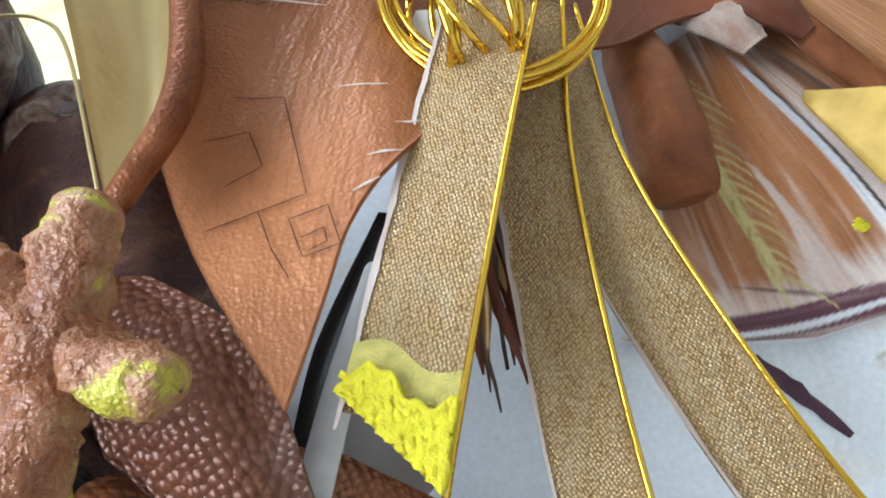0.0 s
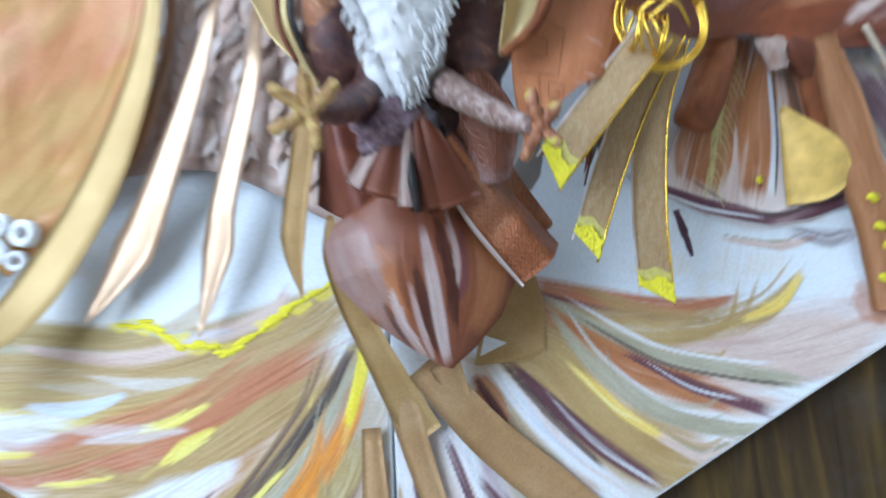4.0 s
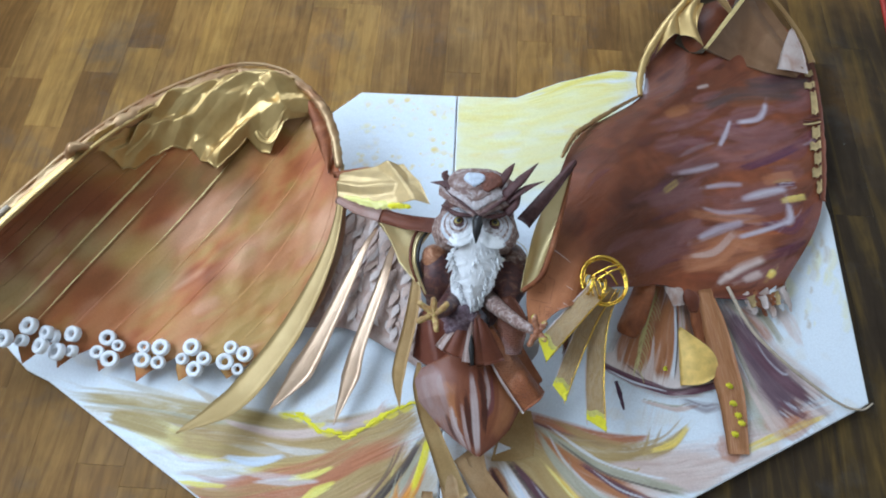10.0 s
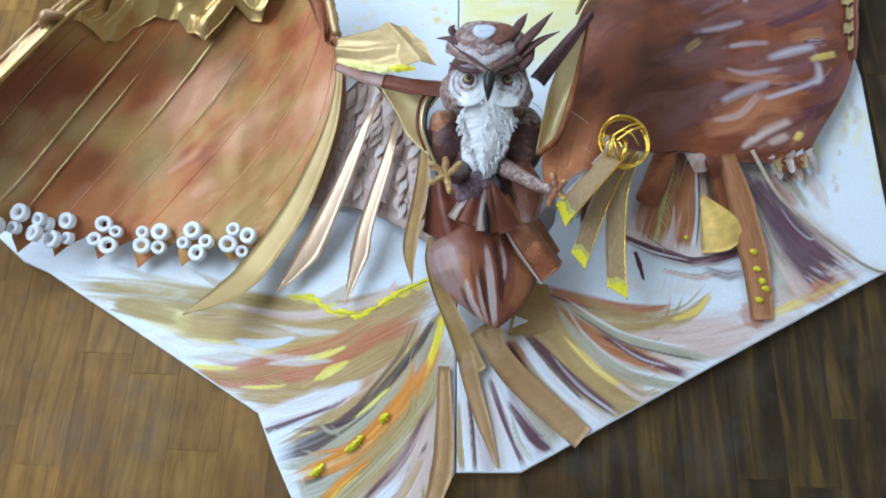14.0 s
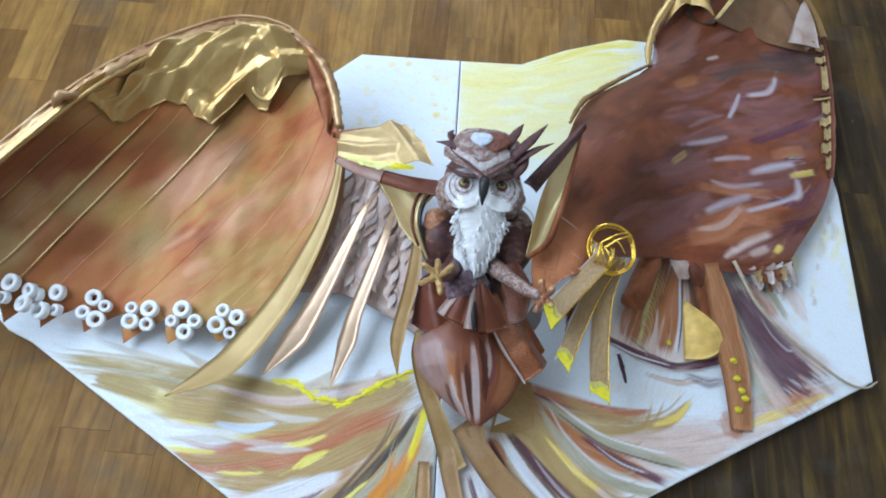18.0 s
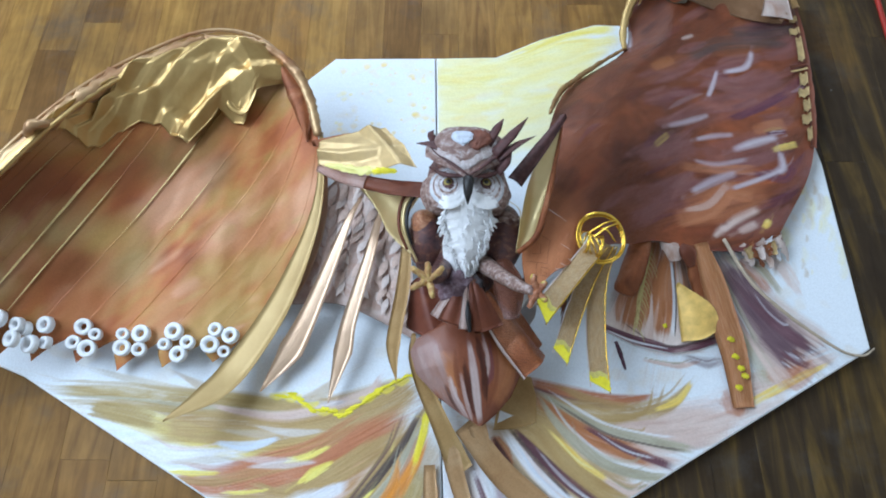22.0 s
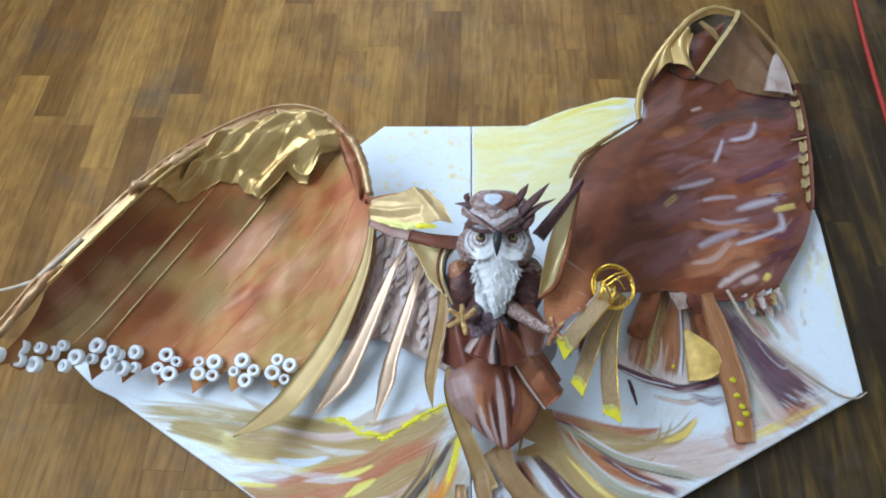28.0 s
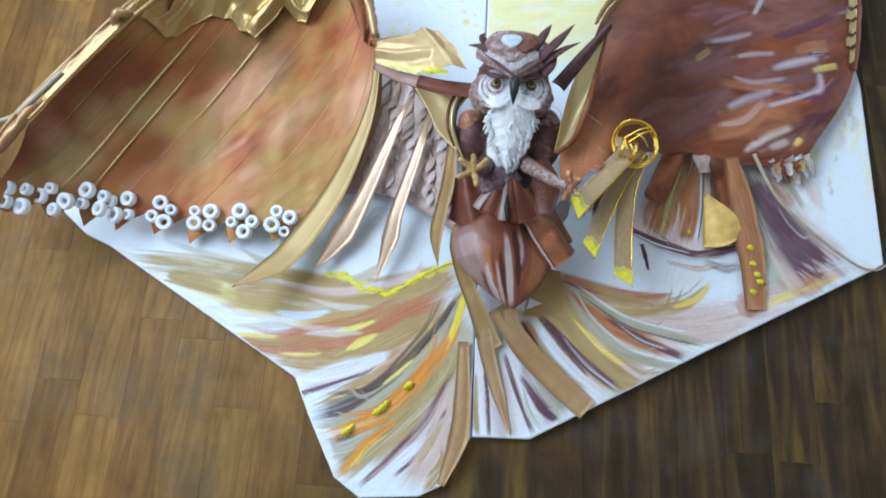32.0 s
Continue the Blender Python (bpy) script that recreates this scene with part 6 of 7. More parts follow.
# head with facial discs
blob((0.048, 0.080, 0.224), (0.062, 0.054, 0.066), 0, lump=0.05, n=36, m=26, seed=2)
for sx, x in ((-1, 0.018), (1, 0.074)):
    blob((x + sx * 0.008, 0.054, 0.236), (0.033, 0.038, 0.034), 9, (-20, sx * 20, 0), n=28, m=18, lump=0.10, seed=x, freq=90)
    # dished facial disc in rings: white towards the chest, dark arcs on the outer side
    n, m = 48, 26
    verts, faces, kinds = [], [], []
    for i in range(m + 1):
        f = i / m
        for j in range(n):
            t = 2 * math.pi * j / n
            dx, dy = math.cos(t) * f * 0.032, math.sin(t) * f * (0.030 if math.sin(t) > 0 else 0.040)
            z = 0.2855 - 5.0 * (dx * dx + dy * dy) - 0.30 * max(0, sx * dx) + 0.0005 * math.cos(f * 34) * f + 0.0008 * noise.noise(Vector((dx, dy, x)) * 500)
            verts.append((x + dx, 0.045 + dy, z))
            if i < m:
                faces.append((i * n + j, (i + 1) * n + j, (i + 1) * n + (j + 1) % n, i * n + (j + 1) % n))
                out = sx * math.cos(t) > -0.25 and math.sin(t) > -0.85
                k = 1
                f += 0.010 * noise.noise(Vector((math.cos(t), math.sin(t), f * 3 + x)) * 4)
                if f < 0.25:
                    k = 12
                elif 0.36 < f < 0.42:
                    k = 9
                elif f > 0.52 + 0.12 * noise.noise(Vector((t * 4, f * 6, x))) and math.sin(t) + 0.9 * sx * math.cos(t) + 0.35 * noise.noise(Vector((t * 3, f * 9, x))) < -0.5:
                    k = 2
                elif out and (0.60 < f < 0.66 or f > 0.86):
                    k = 9
                elif out and 0.76 < f < 0.80:
                    k = 7
                kinds.append(k)
    n0 = len(ov)
    ov.extend(np.asarray(v, float) for v in verts)
    of.extend(tuple(q + n0 for q in g) for g in faces)
    om.extend(kinds)
    blob((x, 0.046, 0.2815), (0.0072, 0.0072, 0.006), 4, n=18, m=10)
    blob((x, 0.0455, 0.2855), (0.0040, 0.0040, 0.003), 3, n=12, m=8)
    spike([(0.0475, 0.046, 0.302), (x - sx * 0.004, 0.0490, 0.2975), (x + sx * 0.010, 0.0555, 0.2925), (x + sx * 0.028, 0.074, 0.280)], [0.002, 0.0042, 0.0042, 0.0015], 12, 8, 0.7, 14)
# beak
spike([(0.0465, 0.050, 0.294), (0.0465, 0.036, 0.304), (0.046, 0.020, 0.300), (0.046, 0.008, 0.286)], [0.006, 0.0085, 0.0065, 0.001], 3, 8, 1.0, 12)


# shield-shaped crown in layers, its lower corner between the eyes
def crown(scale, mi, dz, cx=0.0475, cy=0.089, rough=0.0):
    verts, n, m = [], 20, 18
    for j in range(m + 1):
        v = j / m
        w = float(np.interp(v, [0, 0.12, 0.35, 0.55, 0.75, 0.9, 1.0], [0.003, 0.017, 0.047, 0.064, 0.064, 0.050, 0.026]))
        for i in range(n + 1):
            q = i / n * 2 - 1
            x, y = q * w * scale, (-0.049 + 0.096 * v) * scale
            z = 0.3085 - 6.5 * x * x - 3.0 * (y + 0.01) ** 2 + dz + rough * rnd.uniform(-1, 1)
            if abs(q) == 1 or j in (0, m):
                z -= 0.003 + dz * 0.5
            verts.append((cx + x, cy + y, z))
    k = n + 1
    add(verts, [(j * k + i, j * k + i + 1, (j + 1) * k + i + 1, (j + 1) * k + i) for j in range(m) for i in range(n)], mi)


crown(1.0, 14, 0.0, rough=0.0008)
crown(0.84, 15, 0.0030, cx=0.043, cy=0.093, rough=0.0012)
crown(0.70, 14, 0.0042, cx=0.040, cy=0.098, rough=0.0010)
crown(0.40, 10, 0.0052, cx=0.058, cy=0.103, rough=0.0010)
crown(0.28, 16, 0.0068, cx=0.039, cy=0.104, rough=0.0008)
for sx in (-1, 1):
    spike([(0.0475, 0.043, 0.309), (0.0475 + sx * 0.022, 0.060, 0.309), (0.0475 + sx * 0.046, 0.088, 0.297), (0.0475 + sx * 0.060, 0.110, 0.290)], [0.0015, 0.003, 0.0035, 0.0015], 12, 8, 0.4, 14)
# ear and crest feathers
for pts, w in (([(0.075, 0.100, 0.302), (0.090, 0.122, 0.312), (0.100, 0.138, 0.314)], 0.008), ([(0.085, 0.085, 0.300), (0.112, 0.110, 0.314), (0.136, 0.138, 0.318)], 0.009), ([(0.090, 0.078, 0.296), (0.118, 0.096, 0.308), (0.146, 0.108, 0.314)], 0.007), ([(0.090, 0.060, 0.290), (0.104, 0.075, 0.297), (0.112, 0.100, 0.300)], 0.008), ([(0.015, 0.090, 0.298), (-0.006, 0.102, 0.298), (-0.030, 0.106, 0.294)], 0.009), ([(0.008, 0.100, 0.29), (-0.008, 0.118, 0.297), (-0.004, 0.128, 0.297)], 0.008)):
    spike(pts, [w, w * 0.85, 0.0006], 12, 7, 0.22, 8)
# legs and feet
spike([(0.075, -0.040, 0.18), (0.098, -0.082, 0.232), (0.120, -0.108, 0.258), (0.137, -0.122, 0.276)], [0.015, 0.011, 0.009, 0.006], 9, 10, 1, 14)
spike([(0.015, -0.045, 0.17), (0.0, -0.085, 0.235), (-0.010, -0.108, 0.285)], [0.018, 0.012, 0.007], 0, 10, 1, 14)


def knob(pts, radii, mi, m=16, n=26, seed=0):
    """A lumpy, wrinkled clay finger with a round end."""
    c = spline(pts, n + 1)
    r = np.interp(np.linspace(0, 1, n + 1), np.linspace(0, 1, len(radii)), radii)
    t = np.gradient(c, axis=0)
    t /= np.linalg.norm(t, axis=1)[:, None] + 1e-12
    verts = []
    for i in range(n + 1):
        f = i / n
        cap = math.sqrt(max(0.0, 1 - max(0.0, (f - 0.8) / 0.2) ** 2)) if f < 1 else 0.05
        s = np.cross(t[i], (0.1, 0.2, 1))
        s /= np.linalg.norm(s)
        u = np.cross(s, t[i])
        for j in range(m):
            a = 2 * math.pi * j / m
            d = s * math.cos(a) + u * math.sin(a)
            p = c[i] + d * r[i]
            k = 1 + 0.32 * noise.noise(Vector(p) * 210 + Vector((seed, 0, 0))) + 0.16 * noise.noise(Vector(p) * 620) - 0.10 * max(0, math.sin(f * 21 + seed)) ** 6
            verts.append(c[i] + d * r[i] * k * cap)
    add(verts, [(i * m + j, i * m + (j + 1) % m, (i + 1) * m + (j + 1) % m, (i + 1) * m + j) for i in range(n) for j in range(m)], mi)


def foot(c, toes, base):
    blob(c, (0.0065, 0.007, 0.0065), base, lump=0.35, n=22, m=16, freq=220)
    for q, (a, b) in enumerate(toes):
        knob([c, a, b], [0.0050, 0.0046, 0.0040], base, seed=q * 3.1)


foot((0.141, -0.126, 0.283), [((0.1475, -0.117, 0.288), (0.1535, -0.1135, 0.291)), ((0.147, -0.1335, 0.284), (0.153, -0.140, 0.284)), ((0.134, -0.136, 0.281), (0.128, -0.147, 0.276)), ((0.136, -0.114, 0.290), (0.134, -0.103, 0.294))], 13)
foot((-0.010, -0.116, 0.300), [((-0.024, -0.108, 0.309), (-0.033, -0.103, 0.314)), ((-0.010, -0.104, 0.311), (-0.011, -0.096, 0.317)), ((0.003, -0.109, 0.309), (0.011, -0.101, 0.314)), ((-0.022, -0.124, 0.303), (-0.034, -0.131, 0.305)), ((-0.005, -0.130, 0.302), (-0.004, -0.144, 0.305))], 6)
blob((0.030, -0.078, 0.182), (0.030, 0.026, 0.020), 17, lump=0.35, n=26, m=18, freq=90, seed=12)
blob((0.044, -0.072, 0.165), (0.036, 0.030, 0.030), 0, lump=0.2, n=18, m=12, freq=50)
me = bpy.data.meshes.new("owl_statue")
me.from_pydata([tuple(v) for v in ov], [], of)
for m in OWLM:
    me.materials.append(m)
me.polygons.foreach_set("material_index", om)
me.polygons.foreach_set("use_smooth", [True] * len(om))
tagged(new("owl_statue", me), "modelled clay owl figure with white chest and raised talons", "statue")

# ---- collar and shoulders ----
collar = thing("gold_collar", "curved gold leather collar beside the owl", "collar", at=(0.05, 0.05, 0.03))
COLLARG = foil("pale_gold_leather", (0.54, 0.42, 0.19), (0.66, 0.53, 0.28), 0.36, 0.5)
cl = coons([(-0.080, 0.030, 0.150), (-0.055, 0.0, 0.155), (-0.028, -0.028, 0.170)], [(-0.135, 0.112, 0.165), (-0.07, 0.088, 0.19), (-0.018, 0.078, 0.205)], [(-0.080, 0.030, 0.150), (-0.10, 0.07, 0.155), (-0.135, 0.112, 0.165)], [(-0.028, -0.028, 0.170), (-0.048, 0.022, 0.195), (-0.018, 0.078, 0.205)])
under(grid("collar_sheet", cl, 12, 16, COLLARG, 0.0015), collar)
cr_ = coons([(0.1225, -0.038, 0.218), (0.1235, -0.0385, 0.219), (0.1245, -0.038, 0.218)], [(0.165, 0.125, 0.256), (0.18, 0.145, 0.262), (0.200, 0.168, 0.250)], [(0.1225, -0.038, 0.218), (0.131, 0.014, 0.230), (0.142, 0.065, 0.245), (0.165, 0.125, 0.256)], [(0.1245, -0.038, 0.218), (0.152, -0.014, 0.222), (0.167, 0.026, 0.226), (0.182, 0.085, 0.235), (0.200, 0.168, 0.250)])
under(grid("collar_sheet", lambda u, v: cr_(u, v) + np.array((0, 0, -0.020 * math.sin(math.pi * u) * math.sin(math.pi * v))), 16, 24, COLLARG, 0.0015), collar)
under(tube("collar_rim", [(0.125, -0.038, 0.219), (0.153, -0.013, 0.222), (0.168, 0.027, 0.226), (0.183, 0.086, 0.235), (0.201, 0.169, 0.250)], [0.004, 0.0055, 0.005, 0.002], RUST, 30, 8), collar, "rounded copper leather rim")
under(tube("piping", [(0.122, -0.038, 0.220), (0.130, 0.014, 0.232), (0.126, 0.03, 0.236), (0.112, 0.04, 0.238)], [0.0006, 0.0007, 0.0006], COLLARG, 24, 6), collar, "pale cut leather edge")
for pts, m in (([(-0.022, 0.080, 0.215), (-0.045, 0.052, 0.21), (-0.050, 0.015, 0.205), (-0.040, -0.015, 0.19), (-0.028, -0.036, 0.175)], COLLARG), ([(-0.018, 0.075, 0.216), (-0.040, 0.048, 0.211), (-0.045, 0.014, 0.206), (-0.036, -0.014, 0.191)], BLACK), ([(-0.028, 0.085, 0.213), (-0.053, 0.055, 0.207), (-0.057, 0.012, 0.20), (-0.044, -0.02, 0.185)], BROWN)):
    under(tube("piping", pts, [0.002, 0.003, 0.002], m, 30, 6), collar)

shoulder = thing("shoulder_cloth", "folded gold cloth with yellow paint on a brown strip", "cloth", at=(-0.11, 0.15, 0.03))
sh = coons([(-0.194, 0.128, 0.195), (-0.144, 0.108, 0.205), (-0.09, 0.104, 0.222), (-0.030, 0.098, 0.236)], [(-0.190, 0.172, 0.198), (-0.14, 0.183, 0.206), (-0.084, 0.190, 0.212)], [(-0.194, 0.128, 0.195), (-0.195, 0.15, 0.20), (-0.190, 0.172, 0.198)], [(-0.030, 0.098, 0.236), (-0.050, 0.14, 0.226), (-0.084, 0.190, 0.212)])


def shoulder_fn(u, v):
    # one fold runs from the top corner to the owl, another from the wing along the lower third
    p = sh(u, v)
    a = 0.016 * max(0.0, 1 - abs(u - 0.86 + 0.10 * v) / 0.16)
    b = 0.010 * max(0.0, 1 - abs(v - 0.42 - 0.10 * u) / 0.22)
    c = 0.008 * max(0.0, 1 - abs(v - 0.80 + 0.3 * u) / 0.25)
    p[2] += max(a, b, c) + 0.0012 * noise.noise(Vector((u * 7, v * 5, 2)))
    return p


under(grid("gold_fold", shoulder_fn, 48, 28, SHOULDERGOLD, 0.001), shoulder)
under(strip("shoulder_strip", [(-0.21, 0.185, 0.17), (-0.15, 0.185, 0.18), (-0.10, 0.178, 0.19)], [0.012, 0.03, 0.01], RUST, 0.0012, 16, 4, 0.006), shoulder)
under(strip("shoulder_strip", [(-0.192, 0.118, 0.200), (-0.15, 0.097, 0.207), (-0.095, 0.079, 0.216)], [0.012, 0.020, 0.025], COPPERPINK, 0.0015, 20, 4, 0.004), shoulder, "pinkish brown leather strip")
under(strip("shoulder_strip", [(-0.112, 0.083, 0.217), (-0.07, 0.072, 0.221), (-0.02, 0.066, 0.224)], [0.024, 0.027, 0.028], BROWN, 0.0015, 20, 4, 0.004), shoulder, "dark brown leather strip")
impasto(shoulder, [(-0.178, 0.118, 0.212), (-0.12, 0.098, 0.228), (-0.075, 0.090, 0.238)], 0.016, LEMON, 41, "paint_ridge")
impasto(shoulder, [(-0.10, 0.092, 0.236), (-0.085, 0.090, 0.240), (-0.06, 0.088, 0.243)], 0.012, YELLOW, 42, "paint_ridge")
ob = strip("shoulder_wedge", [(0.205, 0.185, 0.255), (0.165, 0.125, 0.262), (0.122, 0.070, 0.245)], [0.010, 0.020, 0.026], DARKF, 0.002, 20, 4, 0.008)
tagged(ob, "dark brown leather wedge behind the owl's head", "leather strip")
ob = strip("curled_paper", [(0.095, 0.20, 0.022), (0.085, 0.175, 0.055), (0.09, 0.155, 0.07), (0.105, 0.16, 0.06)], [0.03, 0.032, 0.03, 0.02], PAPER, 0.0006, 20, 3)
tagged(ob, "curled white paper scrap behind the owl's head", "paper")

# ---- tail root: bow, heart-shaped leather, roll ----
bow = thing("leather_bow", "pleated brown and white leather bow below the owl", "bow", at=(0.05, -0.10, 0.05))
PLEATW = streaky("white_brown_pleat", [(0.3, (0.20, 0.07, 0.04)), (0.5, (0.42, 0.30, 0.26)), (0.75, (0.62, 0.56, 0.54))])
for k, (a, b, w, m) in enumerate((((-0.004, -0.116, 0.165), (0.018, -0.136, 0.165), 0.032, PLEATW), ((0.012, -0.128, 0.172), (0.03, -0.14, 0.172), 0.034, BROWN), ((0.040, -0.142, 0.174), (0.05, -0.148, 0.174), 0.018, PLEATW), ((0.056, -0.146, 0.170), (0.068, -0.148, 0.170), 0.030, BROWN), ((0.072, -0.147, 0.170), (0.094, -0.140, 0.165), 0.046, BROWN))):
    e = (np.array(a) + np.array(b)) / 2
    root = np.array((0.043 + 0.003 * k, -0.062, 0.188))
    under(strip("pleat", [root, root * 0.5 + e * 0.5 + np.array((0, 0, 0.008)), e], [0.006, w * 0.55, w], m, 0.0015, 16, 4, 0.006), bow)
# black tube takes the place of the shade within the bow's slit
under(tube("slit_shade", [(0.049, -0.075, 0.194), (0.048, -0.10, 0.192), (0.050, -0.128, 0.188), (0.053, -0.152, 0.180)], [0.001, 0.0018, 0.0045, 0.003], BLACK, 12, 6), bow)

mf = coons([(-0.046, -0.116, 0.088), (-0.018, -0.134, 0.094), (0.010, -0.140, 0.104), (0.036, -0.116, 0.116)], [(-0.040, -0.046, 0.112), (-0.018, -0.042, 0.122), (0.012, -0.042, 0.132)], [(-0.046, -0.116, 0.088), (-0.043, -0.08, 0.106), (-0.040, -0.046, 0.112)], [(0.036, -0.116, 0.116), (0.024, -0.08, 0.124), (0.012, -0.042, 0.132)])
ob = grid("leather_flap", lambda u, v: mf(u, v) + np.array((0, 0, 0.010 * math.sin(math.pi * u) - 0.004 * math.sin(9 * u + 2 * v))), 18, 18, MAROON, 0.0018)
tagged(ob, "dark maroon leather flap between bow and strip", "leather flap")

heart = thing("heart_leather", "glossy heart-shaped brown leather piece with pale streaks", "leather piece", at=(0.05, -0.2, 0.03))


def heart_fn(u, v):
    # v runs down from the two lobes to the point
    half = float(np.interp(v, [0, 0.08, 0.22, 0.45, 0.7, 0.88, 1], [0.045, 0.072, 0.086, 0.084, 0.058, 0.028, 0.003]))
    c = 0.040 + 0.033 * v
    q = u * 2 - 1
    y = -0.108 - 0.166 * v - 0.03 * max(0, abs(q) - 0.35) * (1 - v)
    z = 0.100 - 0.012 * v + 0.034 * (1 - q * q) ** 0.8 * math.sin(math.pi * min(1, 0.25 + 0.72 * v))
    return np.array((c + q * half, y, z))


hs = under(grid("heart_sheet", heart_fn, 90, 90, P_HEART, 0.002), heart)
hco = np.array([v.co for v in hs.data.vertices])[: 91 * 91]
hpic = Painting(hco[:, :2], (0.20, 0.068, 0.036), 9)
PAL["hsilk"] = ((0.44, 0.30, 0.27), (0.34, 0.19, 0.16), (0.26, 0.12, 0.09))
PAL["hstreak"] = ((0.66, 0.60, 0.58), (0.50, 0.40, 0.38), (0.34, 0.22, 0.20))
# grey tones that paint the silky sheen on the heart's left lobe
PAL["hsheen"] = ((0.42, 0.34, 0.33), (0.33, 0.23, 0.21), (0.25, 0.14, 0.12))
for paint, w, pts, o in (
    ("rust2", 0.05, [(0.0, -0.17), (0.02, -0.20), (0.04, -0.23)], 0.5), ("rust2", 0.035, [(0.105, -0.15), (0.11, -0.19), (0.095, -0.245)], 0.6), ("rust2", 0.03, [(0.06, -0.115), (0.09, -0.13)], 0.5),
    ("hsheen", 0.042, [(-0.022, -0.135), (-0.012, -0.175), (0.008, -0.225)], 0.75), ("hsheen", 0.012, [(0.0, -0.20), (0.02, -0.235), (0.045, -0.265)], 0.6),
    ("wred", 0.02, [(0.04, -0.15), (0.042, -0.19), (0.05, -0.23)], 0.7), ("wred", 0.02, [(0.088, -0.14), (0.09, -0.20), (0.08, -0.25)], 0.7),
    ("wdark", 0.009, [(0.066, -0.140), (0.078, -0.195), (0.080, -0.24)], 0.85), ("wdark", 0.008, [(0.046, -0.185), (0.054, -0.225), (0.064, -0.262)], 0.85), ("wdark", 0.006, [(0.016, -0.215), (0.04, -0.255)], 0.6),
    ("hstreak", 0.011, [(0.054, -0.152), (0.061, -0.195), (0.066, -0.235), (0.071, -0.27)], 0.95), ("hstreak", 0.007, [(0.024, -0.203), (0.034, -0.235), (0.054, -0.266)], 0.8), ("hstreak", 0.005, [(0.075, -0.135), (0.083, -0.175), (0.084, -0.205)], 0.7), ("hstreak", 0.005, [(0.040, -0.20), (0.050, -0.24), (0.060, -0.268)], 0.7),
):
    hpic.stroke(pts, [w * 0.5, w, w * 1.05, w * 0.5], paint, o, 3)
hpic.onto(hs)
under(strip("gold_margin", [(-0.034, -0.128, 0.094), (-0.032, -0.165, 0.088), (-0.016, -0.210, 0.078), (0.006, -0.257, 0.066), (0.030, -0.305, 0.046), (0.05, -0.335, 0.034)], [0.006, 0.020, 0.026, 0.028, 0.036, 0.030], BROWNGOLD, 0.0012, 24, 4, 0.0008), heart, "brown-gold leather margin")

HAUNCH = scaly("dark_scaly_leather", (0.13, 0.038, 0.018), (0.20, 0.070, 0.036), (0.28, 0.19, 0.18))
roll = thing("leather_roll", "rolled scaly brown leather flap beside the heart", "leather piece", at=(0.13, -0.14, 0.03))
rf = coons([(0.068, -0.110, 0.165), (0.10, -0.155, 0.140), (0.142, -0.203, 0.110)], [(0.088, -0.080, 0.158), (0.128, -0.115, 0.132), (0.178, -0.165, 0.098)], [(0.068, -0.110, 0.165), (0.080, -0.09, 0.185), (0.088, -0.080, 0.158)], [(0.142, -0.203, 0.110), (0.166, -0.186, 0.124), (0.178, -0.165, 0.098)])
under(grid("roll_sheet", lambda u, v: rf(u, v) + np.array((0, 0, -0.010 * math.exp(-((u - 0.62) / 0.07) ** 2) * math.sin(math.pi * min(1, v * 1.2)))), 28, 12, SNAKE, 0.0025), roll)
under(strip("pale_rim", [(0.070, -0.112, 0.163), (0.10, -0.158, 0.137), (0.142, -0.205, 0.107)], [0.004, 0.005, 0.003], PINKW, 0.001, 14, 2), roll)
under(strip("back_flap", [(0.085, -0.07, 0.150), (0.125, -0.105, 0.115), (0.172, -0.145, 0.085)], [0.02, 0.035, 0.012], SNAKE, 0.0015, 16, 4, 0.006), roll)
under(strip("haunch", [(0.100, -0.040, 0.190), (0.114, -0.080, 0.184), (0.116, -0.122, 0.160)], [0.03, 0.05, 0.03], HAUNCH, 0.0015, 16, 5, 0.010), roll, "scaly leather haunch, greyish at the top")
under(tube("grey_fur", [(0.03, -0.055, 0.172), (0.055, -0.075, 0.180), (0.075, -0.088, 0.168)], [0.008, 0.016, 0.006], GREYHAIR, 16, 12, 0.45, 5), roll, "dark grey fur tuft")

gp = slab("gold_paper", [(0.118, -0.175), (0.165, -0.182), (0.172, -0.215), (0.170, -0.258), (0.135, -0.268), (0.098, -0.270)], 0.0232, 0.0245, BROWNGOLD, None)
tagged(gp, "flat brown-gold paper patch glued to the board", "paper patch")
ob = slab("white_paper_scrap", [(0.103, -0.262), (0.108, -0.242), (0.130, -0.25)], 0.042, 0.0435, PAPER, None, round_edge=0)
tagged(ob, "small white and yellow paper scrap at the heart's tip", "paper scrap")

# brown paper strips that fan out below the heart
TAPE = leather("brown_gold_tape", (0.36, 0.20, 0.085), (0.45, 0.275, 0.13), (0.52, 0.35, 0.19), 0.2, 0.38, 600, 12)
for pts, ws in (([(0.022, -0.290, 0.050), (0.040, -0.355, 0.032), (0.060, -0.415, 0.027), (0.082, -0.478, 0.0245)], [0.030, 0.027, 0.022, 0.004]), ([(0.048, -0.268, 0.064), (0.105, -0.335, 0.036), (0.165, -0.388, 0.028), (0.215, -0.430, 0.0255)], [0.036, 0.042, 0.044, 0.040]), ([(-0.006, -0.326, 0.03), (-0.002, -0.43, 0.027), (-0.006, -0.495, 0.026), (-0.030, -0.570, 0.025)], [0.018, 0.030, 0.034, 0.012]), ([(0.068, -0.268, 0.066), (0.080, -0.30, 0.048), (0.092, -0.345, 0.030)], [0.030, 0.024, 0.004])):
    ob = strip("tail_strip", pts, ws, TAPE, 0.0012, 24, 4, 0.002)
    tagged(ob, "brown-gold paper strip fanned over the tail", "paper strip", "paper strips over the tail")

